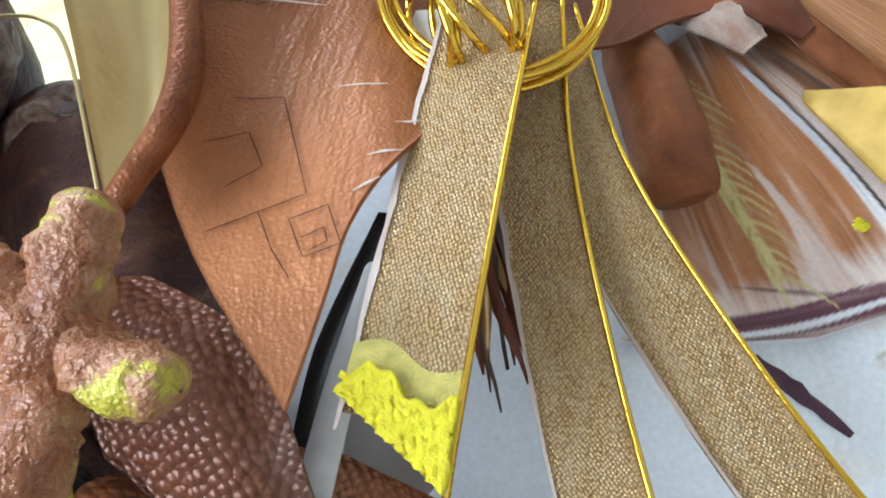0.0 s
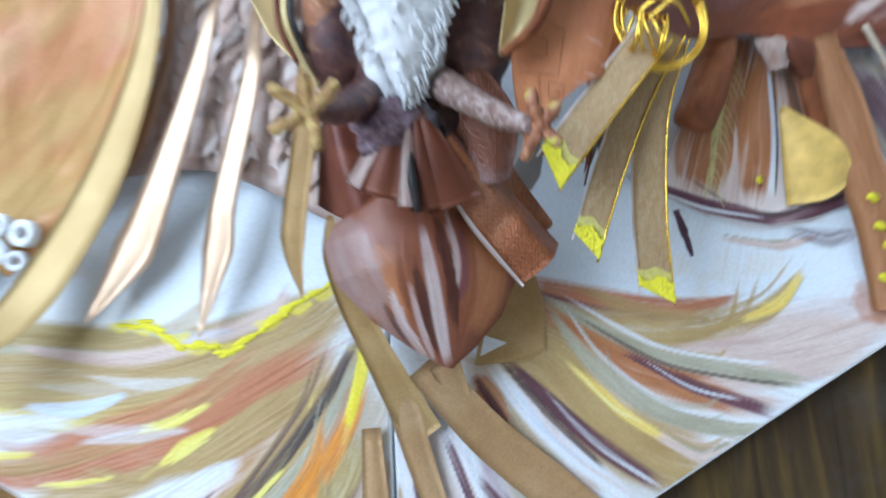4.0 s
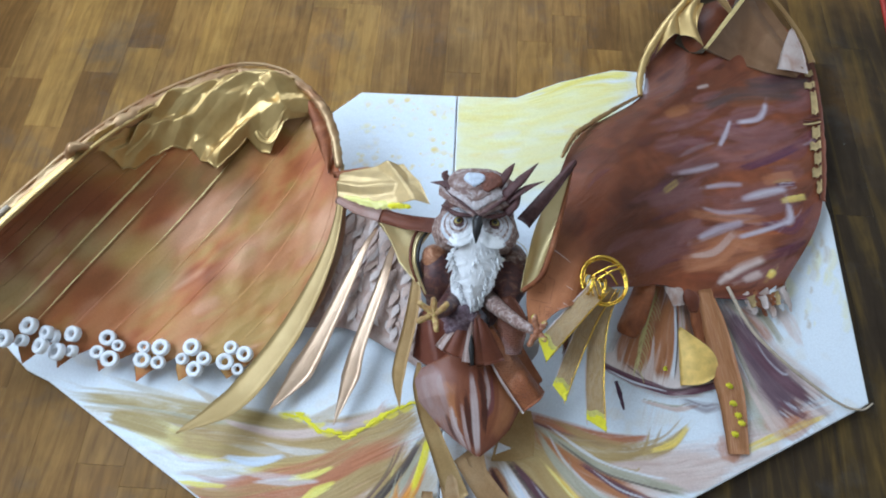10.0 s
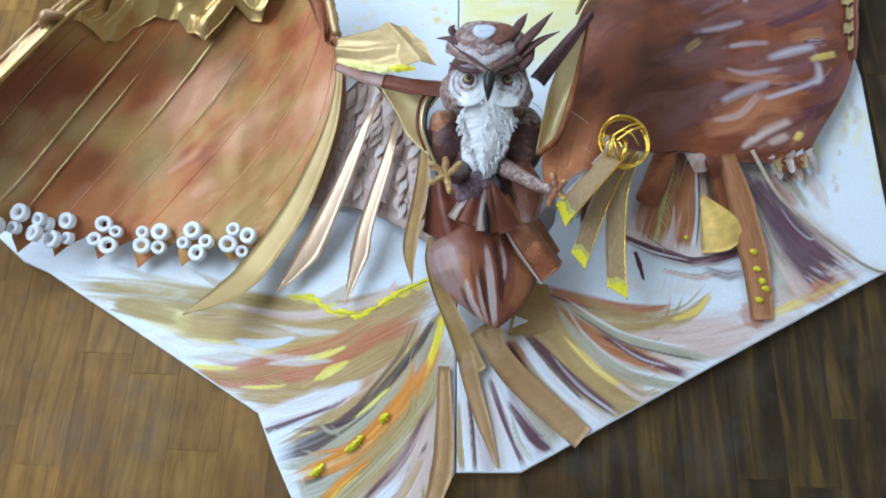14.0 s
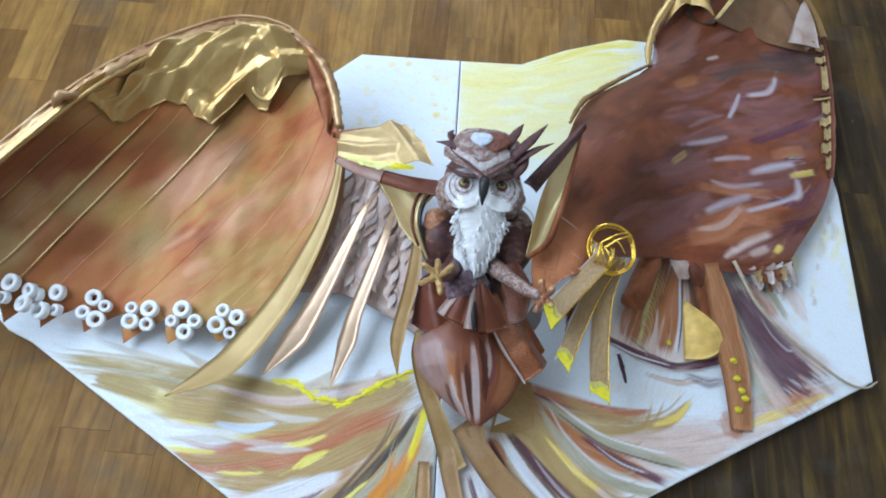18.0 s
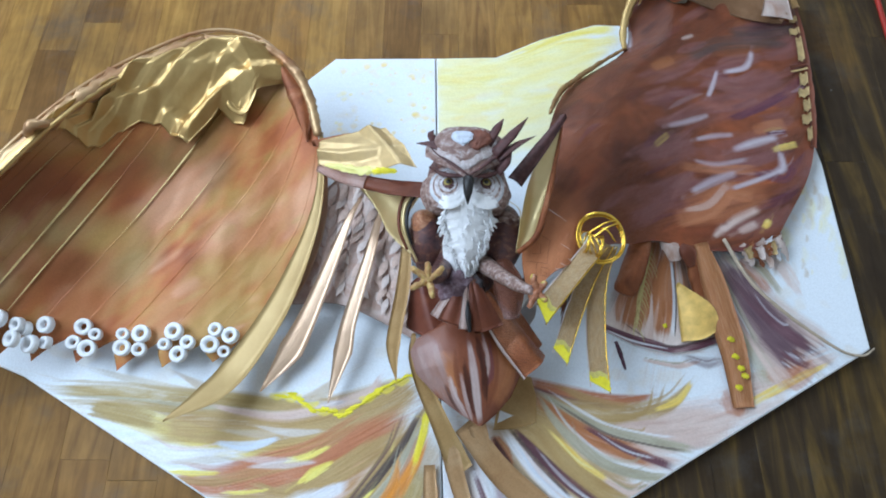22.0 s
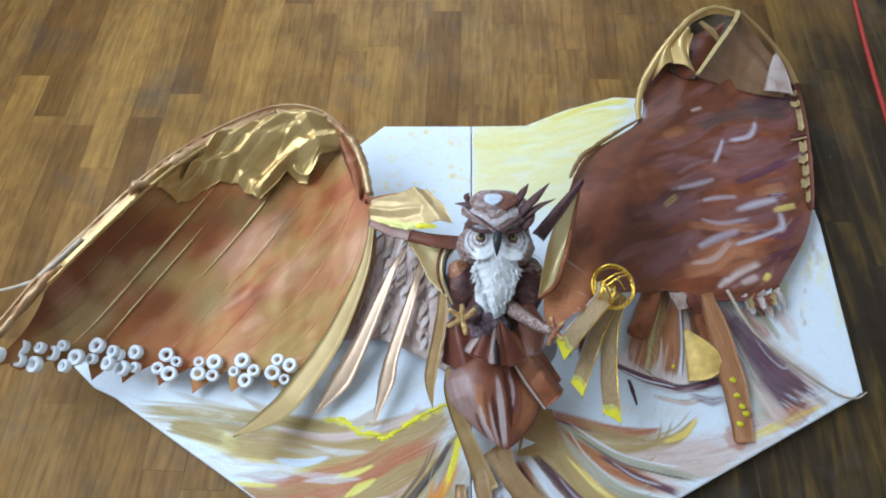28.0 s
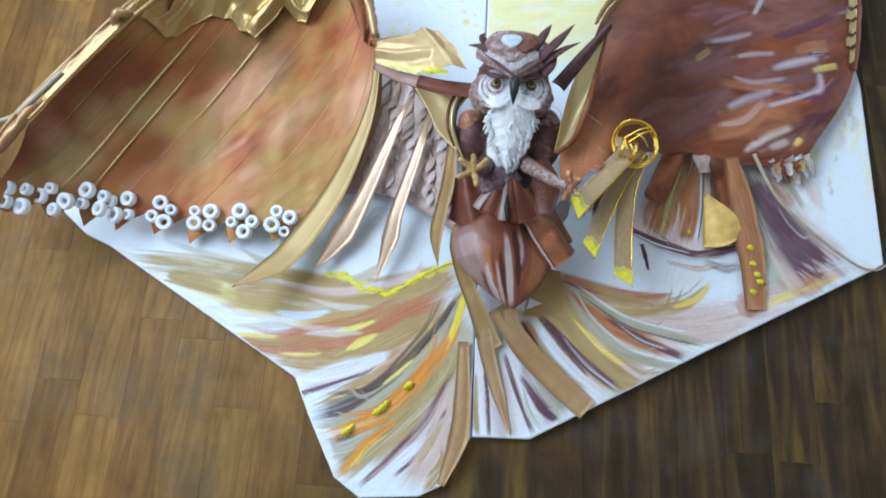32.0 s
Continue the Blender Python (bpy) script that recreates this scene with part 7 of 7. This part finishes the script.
# ---- three braid ribbons with yellow ends and the wire coil ----
RIBS = [
    ("first", [(0.2555, -0.010, 0.199), (0.224, -0.0465, 0.195), (0.1925, -0.0845, 0.192), (0.1615, -0.1225, 0.189)], [0.031, 0.031, 0.031, 0.031]),
    ("second", [(0.2704, -0.0063, 0.1863), (0.2411, -0.056, 0.1688), (0.2152, -0.1177, 0.153), (0.1935, -0.1769, 0.1446)], [0.026, 0.0265, 0.0265, 0.026]),
    ("third", [(0.2755, -0.0073, 0.174), (0.2575, -0.067, 0.1534), (0.2536, -0.147, 0.1322), (0.2568, -0.2174, 0.1166)], [0.027, 0.029, 0.030, 0.030]),
]
PALEY = plain("thin_pale_yellow_paint", (0.62, 0.55, 0.16), 0.42, 0.05, 0.25, 220, 0.9)
for k, (_, pts, ws) in enumerate(RIBS):
    rb = thing("braid_ribbon", ("gold braid ribbon with a thick yellow painted end", "gold braid ribbon, wired edge and yellow end", "long gold braid ribbon with a yellow end")[k], "ribbon", "gold braid ribbons on the wire coil", at=pts[0])
    under(strip("braid", pts, ws, BRAID, 0.0014, 30, 6, 0.001, tip="slant"), rb)
    c = spline(pts, 31)
    t = c[-1] - c[-2]
    t /= np.linalg.norm(t)
    s = np.cross(t, (0, 0, 1))
    s /= np.linalg.norm(s)
    wv = ws[-1]
    # yellow end: thick ridged paint on a slanted tip
    r = random.Random(70 + k)
    N = 30
    for nm, lab, a0, a1, mt in (("thin_paint", "thin pale yellow paint on the braid", 0.0, 0.62, PALEY), ("yellow_end", "thick ridged yellow paint at the ribbon end", 0.0, 1.0, YELLOW)):
        verts = []
        for i in range(N + 1):
            for j in range(N + 1):
                f, b = i / N, j / N * 2 - 1
                top = 0.021 + 0.002 * math.sin(b * 4 + k) if nm == "thin_paint" else 0.0125 + 0.0028 * math.sin(b * 4 + 1.3 * k) + 0.0010 * math.sin(b * 13 + k)
                q = c[-1] - t * top * (1 - f) * 1.0 + t * (f * 0.0015 - b * 0.31 * wv * (0.35 + 0.65 * f)) + s * b * wv * 0.505
                if nm == "thin_paint":
                    lift = 0.0014 + 0.0002 * noise.noise(Vector(q) * 900)
                else:
                    ph = j * 1.25 + 5 * f + 1.2 * noise.noise(Vector((k, b * 3, f * 4)))
                    lift = 0.0019 + 0.0009 * abs(math.sin(ph * 0.9)) * min(1, 4 * f) + 0.0004 * noise.noise(Vector(q) * 260) + 0.001 * math.exp(-(f / 0.1) ** 2)
                verts.append(q + np.array((0, 0, lift)))
        faces = [(i * (N + 1) + j, i * (N + 1) + j + 1, (i + 1) * (N + 1) + j + 1, (i + 1) * (N + 1) + j) for i in range(N) for j in range(N)]
        ob = obj(nm, verts, [g[::-1] for g in faces], mt)
        if nm == "thin_paint":
            under(ob, rb, lab)
    sol = ob.modifiers.new("thick", "SOLIDIFY")
    sol.thickness, sol.offset = 0.0022, -1
    under(ob, rb, "thick yellow painted ribbon end")
    off = [p - s * (wv * 0.5) + np.array((0, 0, 0.0012)) for p in c[::3]]
    under(tube("edge_wire", off + [c[-1] - s * wv * 0.5 + t * 0.012], [0.0011, 0.0011], WIRE, 30, 6), rb, "brass wire along the edge")
    off = [p + s * (wv * 0.49) + np.array((0, 0, 0.0008)) for p in c[::3]]
    under(strip("glue_edge", off, [0.0012, 0.0018, 0.0012], PINKW, 0.0, 20, 2, rag=0.6, seed=k), rb)

coil = thing("wire_coil", "coil of polished brass wire tied with wire turns", "wire coil", at=(0.25, -0.01, 0.19))
for k in range(7):
    r = random.Random(90 + k)
    ax = np.array((0.90, 0.35, 0.10 + 0.05 * r.uniform(-1, 1)))
    ax /= np.linalg.norm(ax)
    bx = np.array((-0.32, 0.86, 0.22 + 0.12 * r.uniform(-1, 1)))
    bx -= ax * (bx @ ax)
    bx /= np.linalg.norm(bx)
    cc = np.array((0.260, 0.001, 0.192)) + np.array([r.uniform(-0.003, 0.003) for _ in range(3)])
    ra, rb_ = 0.036 + r.uniform(-0.003, 0.002), 0.039 + r.uniform(-0.003, 0.003)
    pts = [cc + ax * ra * math.cos(t) + bx * rb_ * math.sin(t) for t in np.linspace(0, 2 * math.pi, 25)]
    under(tube("wire_loop", pts, [0.0013, 0.0013], WIRE, 60, 6), coil)
for k in range(9):
    r = random.Random(120 + k)
    cc = np.array((0.233 + 0.003 * k, -0.010 - 0.001 * k, 0.200))
    pts = [cc + np.array((0.006 * math.sin(t + k), 0.017 * math.cos(t) + r.uniform(-0.001, 0.001), 0.013 * math.sin(t))) for t in np.linspace(0, 2 * math.pi, 13)]
    under(tube("wire_turn", pts, [0.0014, 0.0014], WIRE, 26, 6), coil)
for a, b in (((0.236, 0.000, 0.206), (0.285, 0.022, 0.214)), ((0.243, -0.008, 0.210), (0.290, 0.018, 0.212)), ((0.247, 0.012, 0.206), (0.279, -0.012, 0.206))):
    under(tube("wire_turn", [a, ((a[0] + b[0]) / 2, (a[1] + b[1]) / 2, 0.222), b], [0.0016, 0.0016], WIRE, 14, 6), coil)
ob = slab("paper_tag", [(0.222, -0.002), (0.246, -0.018), (0.262, -0.004), (0.236, 0.014)], 0.188, 0.1888, PAPER, None, round_edge=0)
tagged(ob, "small torn white paper tag under the coil", "paper tag")

# ---- tube, lower fan of small feathers ----
ob = tube("plastic_tube", [(0.126, -0.108, 0.140), (0.148, -0.07, 0.125), (0.178, -0.02, 0.10)], [0.006, 0.006], PAPER, 12, 12)
tagged(ob, "white plastic tube under the leather flap", "tube")
ob = strip("black_paper_strip", [(0.118, -0.105, 0.128), (0.15, -0.05, 0.11), (0.20, 0.01, 0.09)], [0.016, 0.022, 0.02], BLACK, 0.001, 12, 3)
tagged(ob, "black paper strip beside the plastic tube", "paper strip")

GREYPAPER = plain("grey_paper", (0.42, 0.40, 0.39), 0.6, 0.0, 0.12, 40, 0.3)
ob = slab("grey_paper_tab", [(0.121, -0.091), (0.146, -0.047), (0.160, -0.034), (0.172, -0.045), (0.174, -0.066), (0.169, -0.092), (0.160, -0.106), (0.148, -0.111)], 0.076, 0.0775, GREYPAPER, None, round_edge=0)
tagged(ob, "rounded grey paper tab behind the gold ribbons", "paper")
_r = random.Random(19)
for k in range(15):
    x = 0.206 + 0.0024 * k + _r.uniform(-0.002, 0.002)
    e = _r.uniform(-0.020, 0.012)
    ob = strip("brown_shred", [(x + 0.012, -0.005, 0.125), (x + 0.002, -0.048, 0.108 + _r.uniform(-0.006, 0.004)), (x - 0.010 + _r.uniform(-0.006, 0.004), -0.086 + e, 0.09 + _r.uniform(-0.01, 0.008))], [0.006, _r.uniform(0.003, 0.008), 0.0012], (BROWN, SMOKE, BROWN, DARKGOLD)[k % 4], 0.0005, 10, 2, 0.0015, twist=_r.uniform(-50, 50), rag=0.5, seed=k)
    tagged(ob, "dark brown leather shred behind the ribbons", "leather shred", "brown shreds behind the ribbons")

DUSTY = (
    ("pink", 0.030, [(0.520, 0.03), (0.545, -0.06), (0.575, -0.14), (0.60, -0.19)], 0.7),
    ("dusty", 0.072, [(0.528, 0.03), (0.555, -0.03), (0.590, -0.09), (0.632, -0.138)], 0.97),
    ("plum", 0.020, [(0.535, 0.01), (0.575, -0.05), (0.620, -0.10), (0.655, -0.128)], 0.6),
    ("grey", 0.010, [(0.528, 0.0), (0.545, -0.06), (0.565, -0.12)], 0.7),
    ("plum", 0.012, [(0.60, -0.135), (0.625, -0.15), (0.648, -0.160)], 0.7),
)
fan = thing("small_feather_fan", "fan of small rust leather and painted feathers", "feather fan", at=(0.42, -0.02, 0.022))
FANPOLY = [(0.268, -0.078), (0.282, -0.092), (0.318, -0.111), (0.346, -0.126), (0.41, -0.140), (0.454, -0.134), (0.508, -0.116), (0.512, 0.0), (0.49, 0.05), (0.44, 0.075), (0.39, 0.07), (0.345, 0.0), (0.312, -0.065)]
pic_f, finish_f = paint_sheet("fan_sheet", FANPOLY, 0.0262, 0.0011, (0.72, 0.62, 0.58), P_BOARD, 8)
_w = fbm(pic_f.xy[:, 0] * 30, pic_f.xy[:, 1] * 30)[:, None]
pic_f.rgb *= 0.86 + 0.28 * _w
for pts, ws, pn, o, n in (
    ([(0.40, 0.03), (0.35, -0.06), (0.33, -0.11)], [0.03, 0.05, 0.03], "pink", 0.5, 4),
    ([(0.412, 0.085), (0.388, 0.015), (0.362, -0.045), (0.343, -0.098)], [0.016, 0.042, 0.056, 0.034], "frust", 0.96, 5),
    ([(0.345, 0.0), (0.328, -0.05), (0.322, -0.085)], [0.01, 0.014, 0.006], "frust", 0.7, 2),
    ([(0.440, 0.06), (0.416, -0.01), (0.404, -0.065), (0.393, -0.108)], [0.02, 0.034, 0.034, 0.022], "frust", 0.96, 5),
    ([(0.388, -0.030), (0.383, -0.068), (0.374, -0.104), (0.371, -0.122)], [0.002, 0.006, 0.014, 0.02], "pink", 1.0, 1),
    ([(0.433, 0.035), (0.428, -0.042), (0.416, -0.108)], [0.004, 0.006, 0.006], "white", 0.95, 1),
    ([(0.436, 0.03), (0.431, -0.042), (0.420, -0.106)], [0.002, 0.0025, 0.002], "smoke", 0.95, 0),
    ([(0.47, 0.05), (0.475, -0.02), (0.48, -0.08)], [0.05, 0.06, 0.05], "frust", 0.85, 6),
    ([(0.452, 0.03), (0.458, -0.03), (0.47, -0.08)], [0.008, 0.010, 0.006], "smoke", 0.55, 2),
    ([(0.445, 0.05), (0.443, 0.0), (0.445, -0.03)], [0.008, 0.010, 0.004], "pink", 0.8, 2),
    ([(0.270, -0.081), (0.318, -0.105), (0.357, -0.121), (0.41, -0.133), (0.454, -0.127), (0.505, -0.110)], [0.004, 0.010, 0.012, 0.013, 0.014, 0.012], "plum", 1.0, 2),
    ([(0.278, -0.079), (0.318, -0.099), (0.357, -0.114), (0.40, -0.124)], [0.003, 0.006, 0.006, 0.004], "wpurple", 0.9, 1),
    ([(0.30, -0.099), (0.345, -0.1185), (0.40, -0.131)], [0.002, 0.0035, 0.002], "white", 0.95, 0),
    ([(0.400, 0.064), (0.385, 0.020), (0.372, -0.018), (0.362, -0.057), (0.354, -0.096)], [0.003, 0.006, 0.007, 0.006, 0.003], "quill", 1.0, 1),
):
    pic_f.stroke(pts, ws, pn, o, n)
_r = random.Random(33)
for k in range(34):
    f = k / 33
    c = np.array((0.398 - 0.043 * f - 0.004 * math.sin(3 * f), 0.056 - 0.148 * f))
    sd, g = (1 if k % 2 else -1), _r.uniform(0.6, 1.25)
    pic_f.track([tuple(c), tuple(c + np.array((sd * 0.006 * g, -0.010 * g))), tuple(c + np.array((sd * 0.010 * g, -0.028 * g)))], [0.0042, 0.0030, 0.0010], _r.choice(("quill", "quill", "olive")), 0.85, 500, 0.8)
fan_sheet = finish_f(fan)
slab("fan_base", FANPOLY, 0.0206, 0.0259, PAPER, fan, round_edge=0)
under(strip("purple_fork", [(0.316, -0.118, 0.0215), (0.322, -0.14, 0.0215), (0.328, -0.168, 0.0215)], [0.006, 0.008, 0.003], PURPLE, 0.0005, 10, 2, rag=0.3), fan)
under(tube("rolled_feather", [(0.384, 0.085, 0.046), (0.370, 0.05, 0.052), (0.350, 0.0, 0.056), (0.334, -0.034, 0.052), (0.331, -0.041, 0.050)], [0.014, 0.020, 0.022, 0.021, 0.013], RUST, 26, 16, 0.02, 3, 0.8), fan, "rolled rust leather feather")
for pts, ws, m in (([(0.462, 0.06, 0.055), (0.468, 0.0, 0.046), (0.470, -0.045, 0.038)], [0.022, 0.034, 0.018], RUST), ([(0.415, 0.080, 0.052), (0.425, 0.05, 0.058), (0.430, 0.022, 0.052)], [0.03, 0.038, 0.020], PINKLEATHER), ([(0.445, 0.055, 0.056), (0.452, 0.034, 0.060), (0.458, 0.012, 0.052)], [0.018, 0.032, 0.014], BROWN)):
    under(strip("small_quill", pts, ws, m, 0.0012, 18, 5, 0.003), fan)
rnd = random.Random(33)
impasto(fan, [(0.405, -0.088, 0.031), (0.403, -0.092, 0.031), (0.402, -0.096, 0.031)], 0.008, YELLOW, 77, "yellow_dot", height=0.003)
GOLDP = plain("ochre_gold_paper", (0.70, 0.47, 0.13), 0.45, 0.12, 0.25, 60)
cf = coons([(0.428, -0.120, 0.03), (0.464, -0.118, 0.042), (0.499, -0.096, 0.036)], [(0.429, -0.02, 0.042), (0.432, -0.016, 0.045), (0.436, -0.018, 0.045)], [(0.428, -0.120, 0.03), (0.428, -0.07, 0.036), (0.429, -0.02, 0.042)], [(0.499, -0.096, 0.036), (0.482, -0.060, 0.052), (0.436, -0.018, 0.045)])
under(grid("gold_cone", cf, 12, 12, GOLDP, 0.0012), fan, "ochre-gold paper cone")
os_ = strip("orange_feather_strip", [(0.478, 0.055, 0.058), (0.494, -0.012, 0.047), (0.509, -0.105, 0.038), (0.515, -0.150, 0.034), (0.518, -0.232, 0.026)], [0.026, 0.044, 0.05, 0.046, 0.036], streaky("orange_brown_leather", [(0.28, (0.52, 0.30, 0.17)), (0.48, (0.40, 0.17, 0.06)), (0.75, (0.26, 0.09, 0.028))], 0.42, 0.08), 0.0014, 30, 5, 0.004, rag=0.02, seed=6)
tagged(os_, "orange-brown leather feather with yellow paint dots", "leather feather")
for k, (x, y, z) in enumerate(((0.509, -0.119, 0.042), (0.513, -0.149, 0.039), (0.525, -0.181, 0.036), (0.512, -0.200, 0.034), (0.520, -0.168, 0.037))):
    impasto(os_, [(x - 0.006, y + 0.002, z), (x, y, z + 0.001), (x + 0.007, y - 0.001, z)], 0.011, YELLOW, 50 + k, "yellow_dot", height=0.004)
for pts, ws, pn, o, n in (([(0.505, 0.03), (0.530, -0.06), (0.555, -0.16)], [0.02, 0.026, 0.024], "white", 0.8, 4), ([(0.523, 0.04), (0.548, -0.045), (0.590, -0.11), (0.630, -0.15)], [0.014, 0.042, 0.076, 0.090], "dusty", 0.97, 8), ([(0.535, 0.02), (0.575, -0.05), (0.655, -0.115)], [0.006, 0.012, 0.012], "plum", 0.8, 2), ([(0.53, -0.03), (0.555, -0.10), (0.585, -0.16)], [0.006, 0.012, 0.012], "grey", 0.5, 3)):
    pic_r.stroke(pts, ws, pn, o, n)
_r = random.Random(44)
for k in range(26):
    a = np.array((0.592 + 0.0030 * k, -0.168 + 0.0024 * k))
    d = np.array((0.020, -0.016)) * _r.uniform(0.5, 1.2)
    pic_r.track([tuple(a - d * 0.6), tuple(a), tuple(a + d)], [0.006, 0.006, 0.001], _r.choice(("plum", "dusty", "wred", "pink", "white")), 0.9, 500)
cd = tube("edge_cord", [(0.520, 0.062, 0.062), (0.555, -0.012, 0.054), (0.602, -0.062, 0.046), (0.652, -0.098, 0.034), (0.708, -0.133, 0.0245), (0.744, -0.141, 0.0240), (0.768, -0.128, 0.022)], [0.0034, 0.0032, 0.0028, 0.0022, 0.0014], ROPE, 60, 8, 0.12, 3)
tagged(cd, "beige cord laid along the plum feather", "cord")
for pts, ws, pn, o in (([(0.40, 0.05), (0.36, -0.04), (0.33, -0.10)], [0.03, 0.07, 0.06], "pink", 0.9), ([(0.44, 0.04), (0.43, -0.06), (0.41, -0.125)], [0.04, 0.07, 0.06], "pink", 0.9), ([(0.30, -0.075), (0.34, -0.10), (0.40, -0.125), (0.47, -0.125)], [0.02, 0.03, 0.03, 0.02], "pink", 0.85), ([(0.50, 0.0), (0.545, -0.10), (0.575, -0.19)], [0.03, 0.05, 0.04], "grey", 0.7), ([(0.52, 0.04), (0.60, -0.05), (0.69, -0.115)], [0.03, 0.05, 0.03], "pink", 0.6), ([(0.43, -0.145), (0.47, -0.155), (0.50, -0.15)], [0.01, 0.02, 0.01], "plum", 0.35), ([(0.50, -0.20), (0.505, -0.225), (0.50, -0.245)], [0.02, 0.05, 0.02], "salmon", 0.6), ([(0.57, -0.17), (0.61, -0.18), (0.66, -0.155)], [0.02, 0.04, 0.02], "salmon", 0.5), ([(0.60, 0.06), (0.64, 0.02), (0.66, -0.03)], [0.03, 0.03, 0.01], "pink", 0.6)):
    pic_r.stroke(pts, ws, pn, o, 5)
for k in range(6):
    r = random.Random(200 + k)
    x, y = 0.53 + 0.010 * k, 0.060 - 0.004 * k + r.uniform(-0.01, 0.01)
    pic_r.stroke([(x, y), (x + 0.02, y - 0.020), (x + 0.045, y - 0.05 - r.uniform(0, 0.02))], [0.012, 0.022, 0.008], ("pink", "grey", "white", "salmon")[k % 4], 0.7)
for paint, w, pts, o in DUSTY:
    pic_r.stroke(pts, [w * 0.35, w * 0.8, w, w], paint, o, 3)
finish_r(right_panel)
for k in range(5):
    x, y = 0.555 + 0.017 * k, 0.056 + 0.004 * k
    ob = strip("shred", [(x, y, 0.054), (x + 0.010, y - 0.014, 0.048), (x + 0.022 + 0.004 * (k % 2), y - 0.034 - 0.006 * (k % 3), 0.034)], [0.016, 0.022, 0.008], (PINKW, RUST, PINKLEATHER, WHITEP, PINKW)[k], 0.0008, 12, 4, 0.0015, twist=(-20, 25, -10, 15, 30)[k], rag=0.55, seed=k + 3)
    tagged(ob, "thin painted leather shred under the wing's edge", "leather shred", "shreds under the right wing")

# ---- red cord on the floor ----
cd = tube("red_cord", [(1.05, 1.25, 0.004), (1.025, 0.97, 0.004), (1.010, 0.765, 0.004), (1.000, 0.54, 0.004), (1.00, 0.42, 0.004)], [0.005, 0.006, 0.005], REDC, 40, 8)
tagged(cd, "red cord lying on the wooden floor", "cord")

# ---- floor: worn parquet planks ----
floor = tagged(boxes("floor", [((X0, Y0, -0.06), (X1, Y1, -0.0105))], DARKHOLE), "worn brown parquet floor, dark-stained on one side", "floor", kind="structure")
PW = 0.082
plank_meshes = {}


def plank_mesh(L):
    if L not in plank_meshes:
        bm = bmesh.new()
        bmesh.ops.create_cube(bm, size=1.0)
        bmesh.ops.scale(bm, vec=(PW - 0.0002, L - 0.0002, 0.01), verts=bm.verts)
        bmesh.ops.translate(bm, vec=(0, 0, -0.005), verts=bm.verts)
        es = [e for e in bm.edges if all(v.co.z > -0.001 for v in e.verts)]
        bmesh.ops.bevel(bm, geom=es, offset=0.00025, segments=1, affect="EDGES")
        me = bpy.data.meshes.new("plank")
        bm.to_mesh(me)
        bm.free()
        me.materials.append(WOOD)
        plank_meshes[L] = me
    return plank_meshes[L]


rnd = random.Random(77)
far = []
x = -0.690 + PW / 2 - PW * 9
while x < X1 - PW / 2:
    y = Y0 + rnd.uniform(0, 0.3)
    far.append((x, (Y0 + y) / 2, y - Y0))
    while y < Y1 - 0.1:
        L = rnd.choice((0.32, 0.40, 0.48, 0.56))
        yc = y + L / 2
        if y + L < Y1:
            if abs(x) < 1.15 and -0.95 < yc < 1.35 and not (-0.62 < x < 0.55 and -0.25 < yc < 0.4):
                ob = new("plank", plank_mesh(L))
                ob.location = (x, yc, 0.0)
                ob.parent = floor
            else:
                far.append((x, yc, L))
        else:
            far.append((x, (y + Y1) / 2, Y1 - y))
        y += L
    if y < Y1:
        far.append((x, (y + Y1) / 2, Y1 - y))
    x += PW
fv, ff = [], []
for x, yc, L in far:
    n0 = len(fv)
    for dx, dy in ((-1, -1), (1, -1), (1, 1), (-1, 1)):
        fv.append((x + dx * (PW / 2 - 0.0003), yc + dy * (L / 2 - 0.0003), 0.0))
    for dx, dy in ((-1, -1), (1, -1), (1, 1), (-1, 1)):
        fv.append((x + dx * (PW / 2 - 0.0003), yc + dy * (L / 2 - 0.0003), -0.01))
    ff += [(n0, n0 + 1, n0 + 2, n0 + 3)] + [(n0 + a, n0 + 4 + a, n0 + 4 + (a + 1) % 4, n0 + (a + 1) % 4) for a in range(4)]
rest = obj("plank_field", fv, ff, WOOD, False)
under(rest, floor)
tagged(rest, kind="stuff")
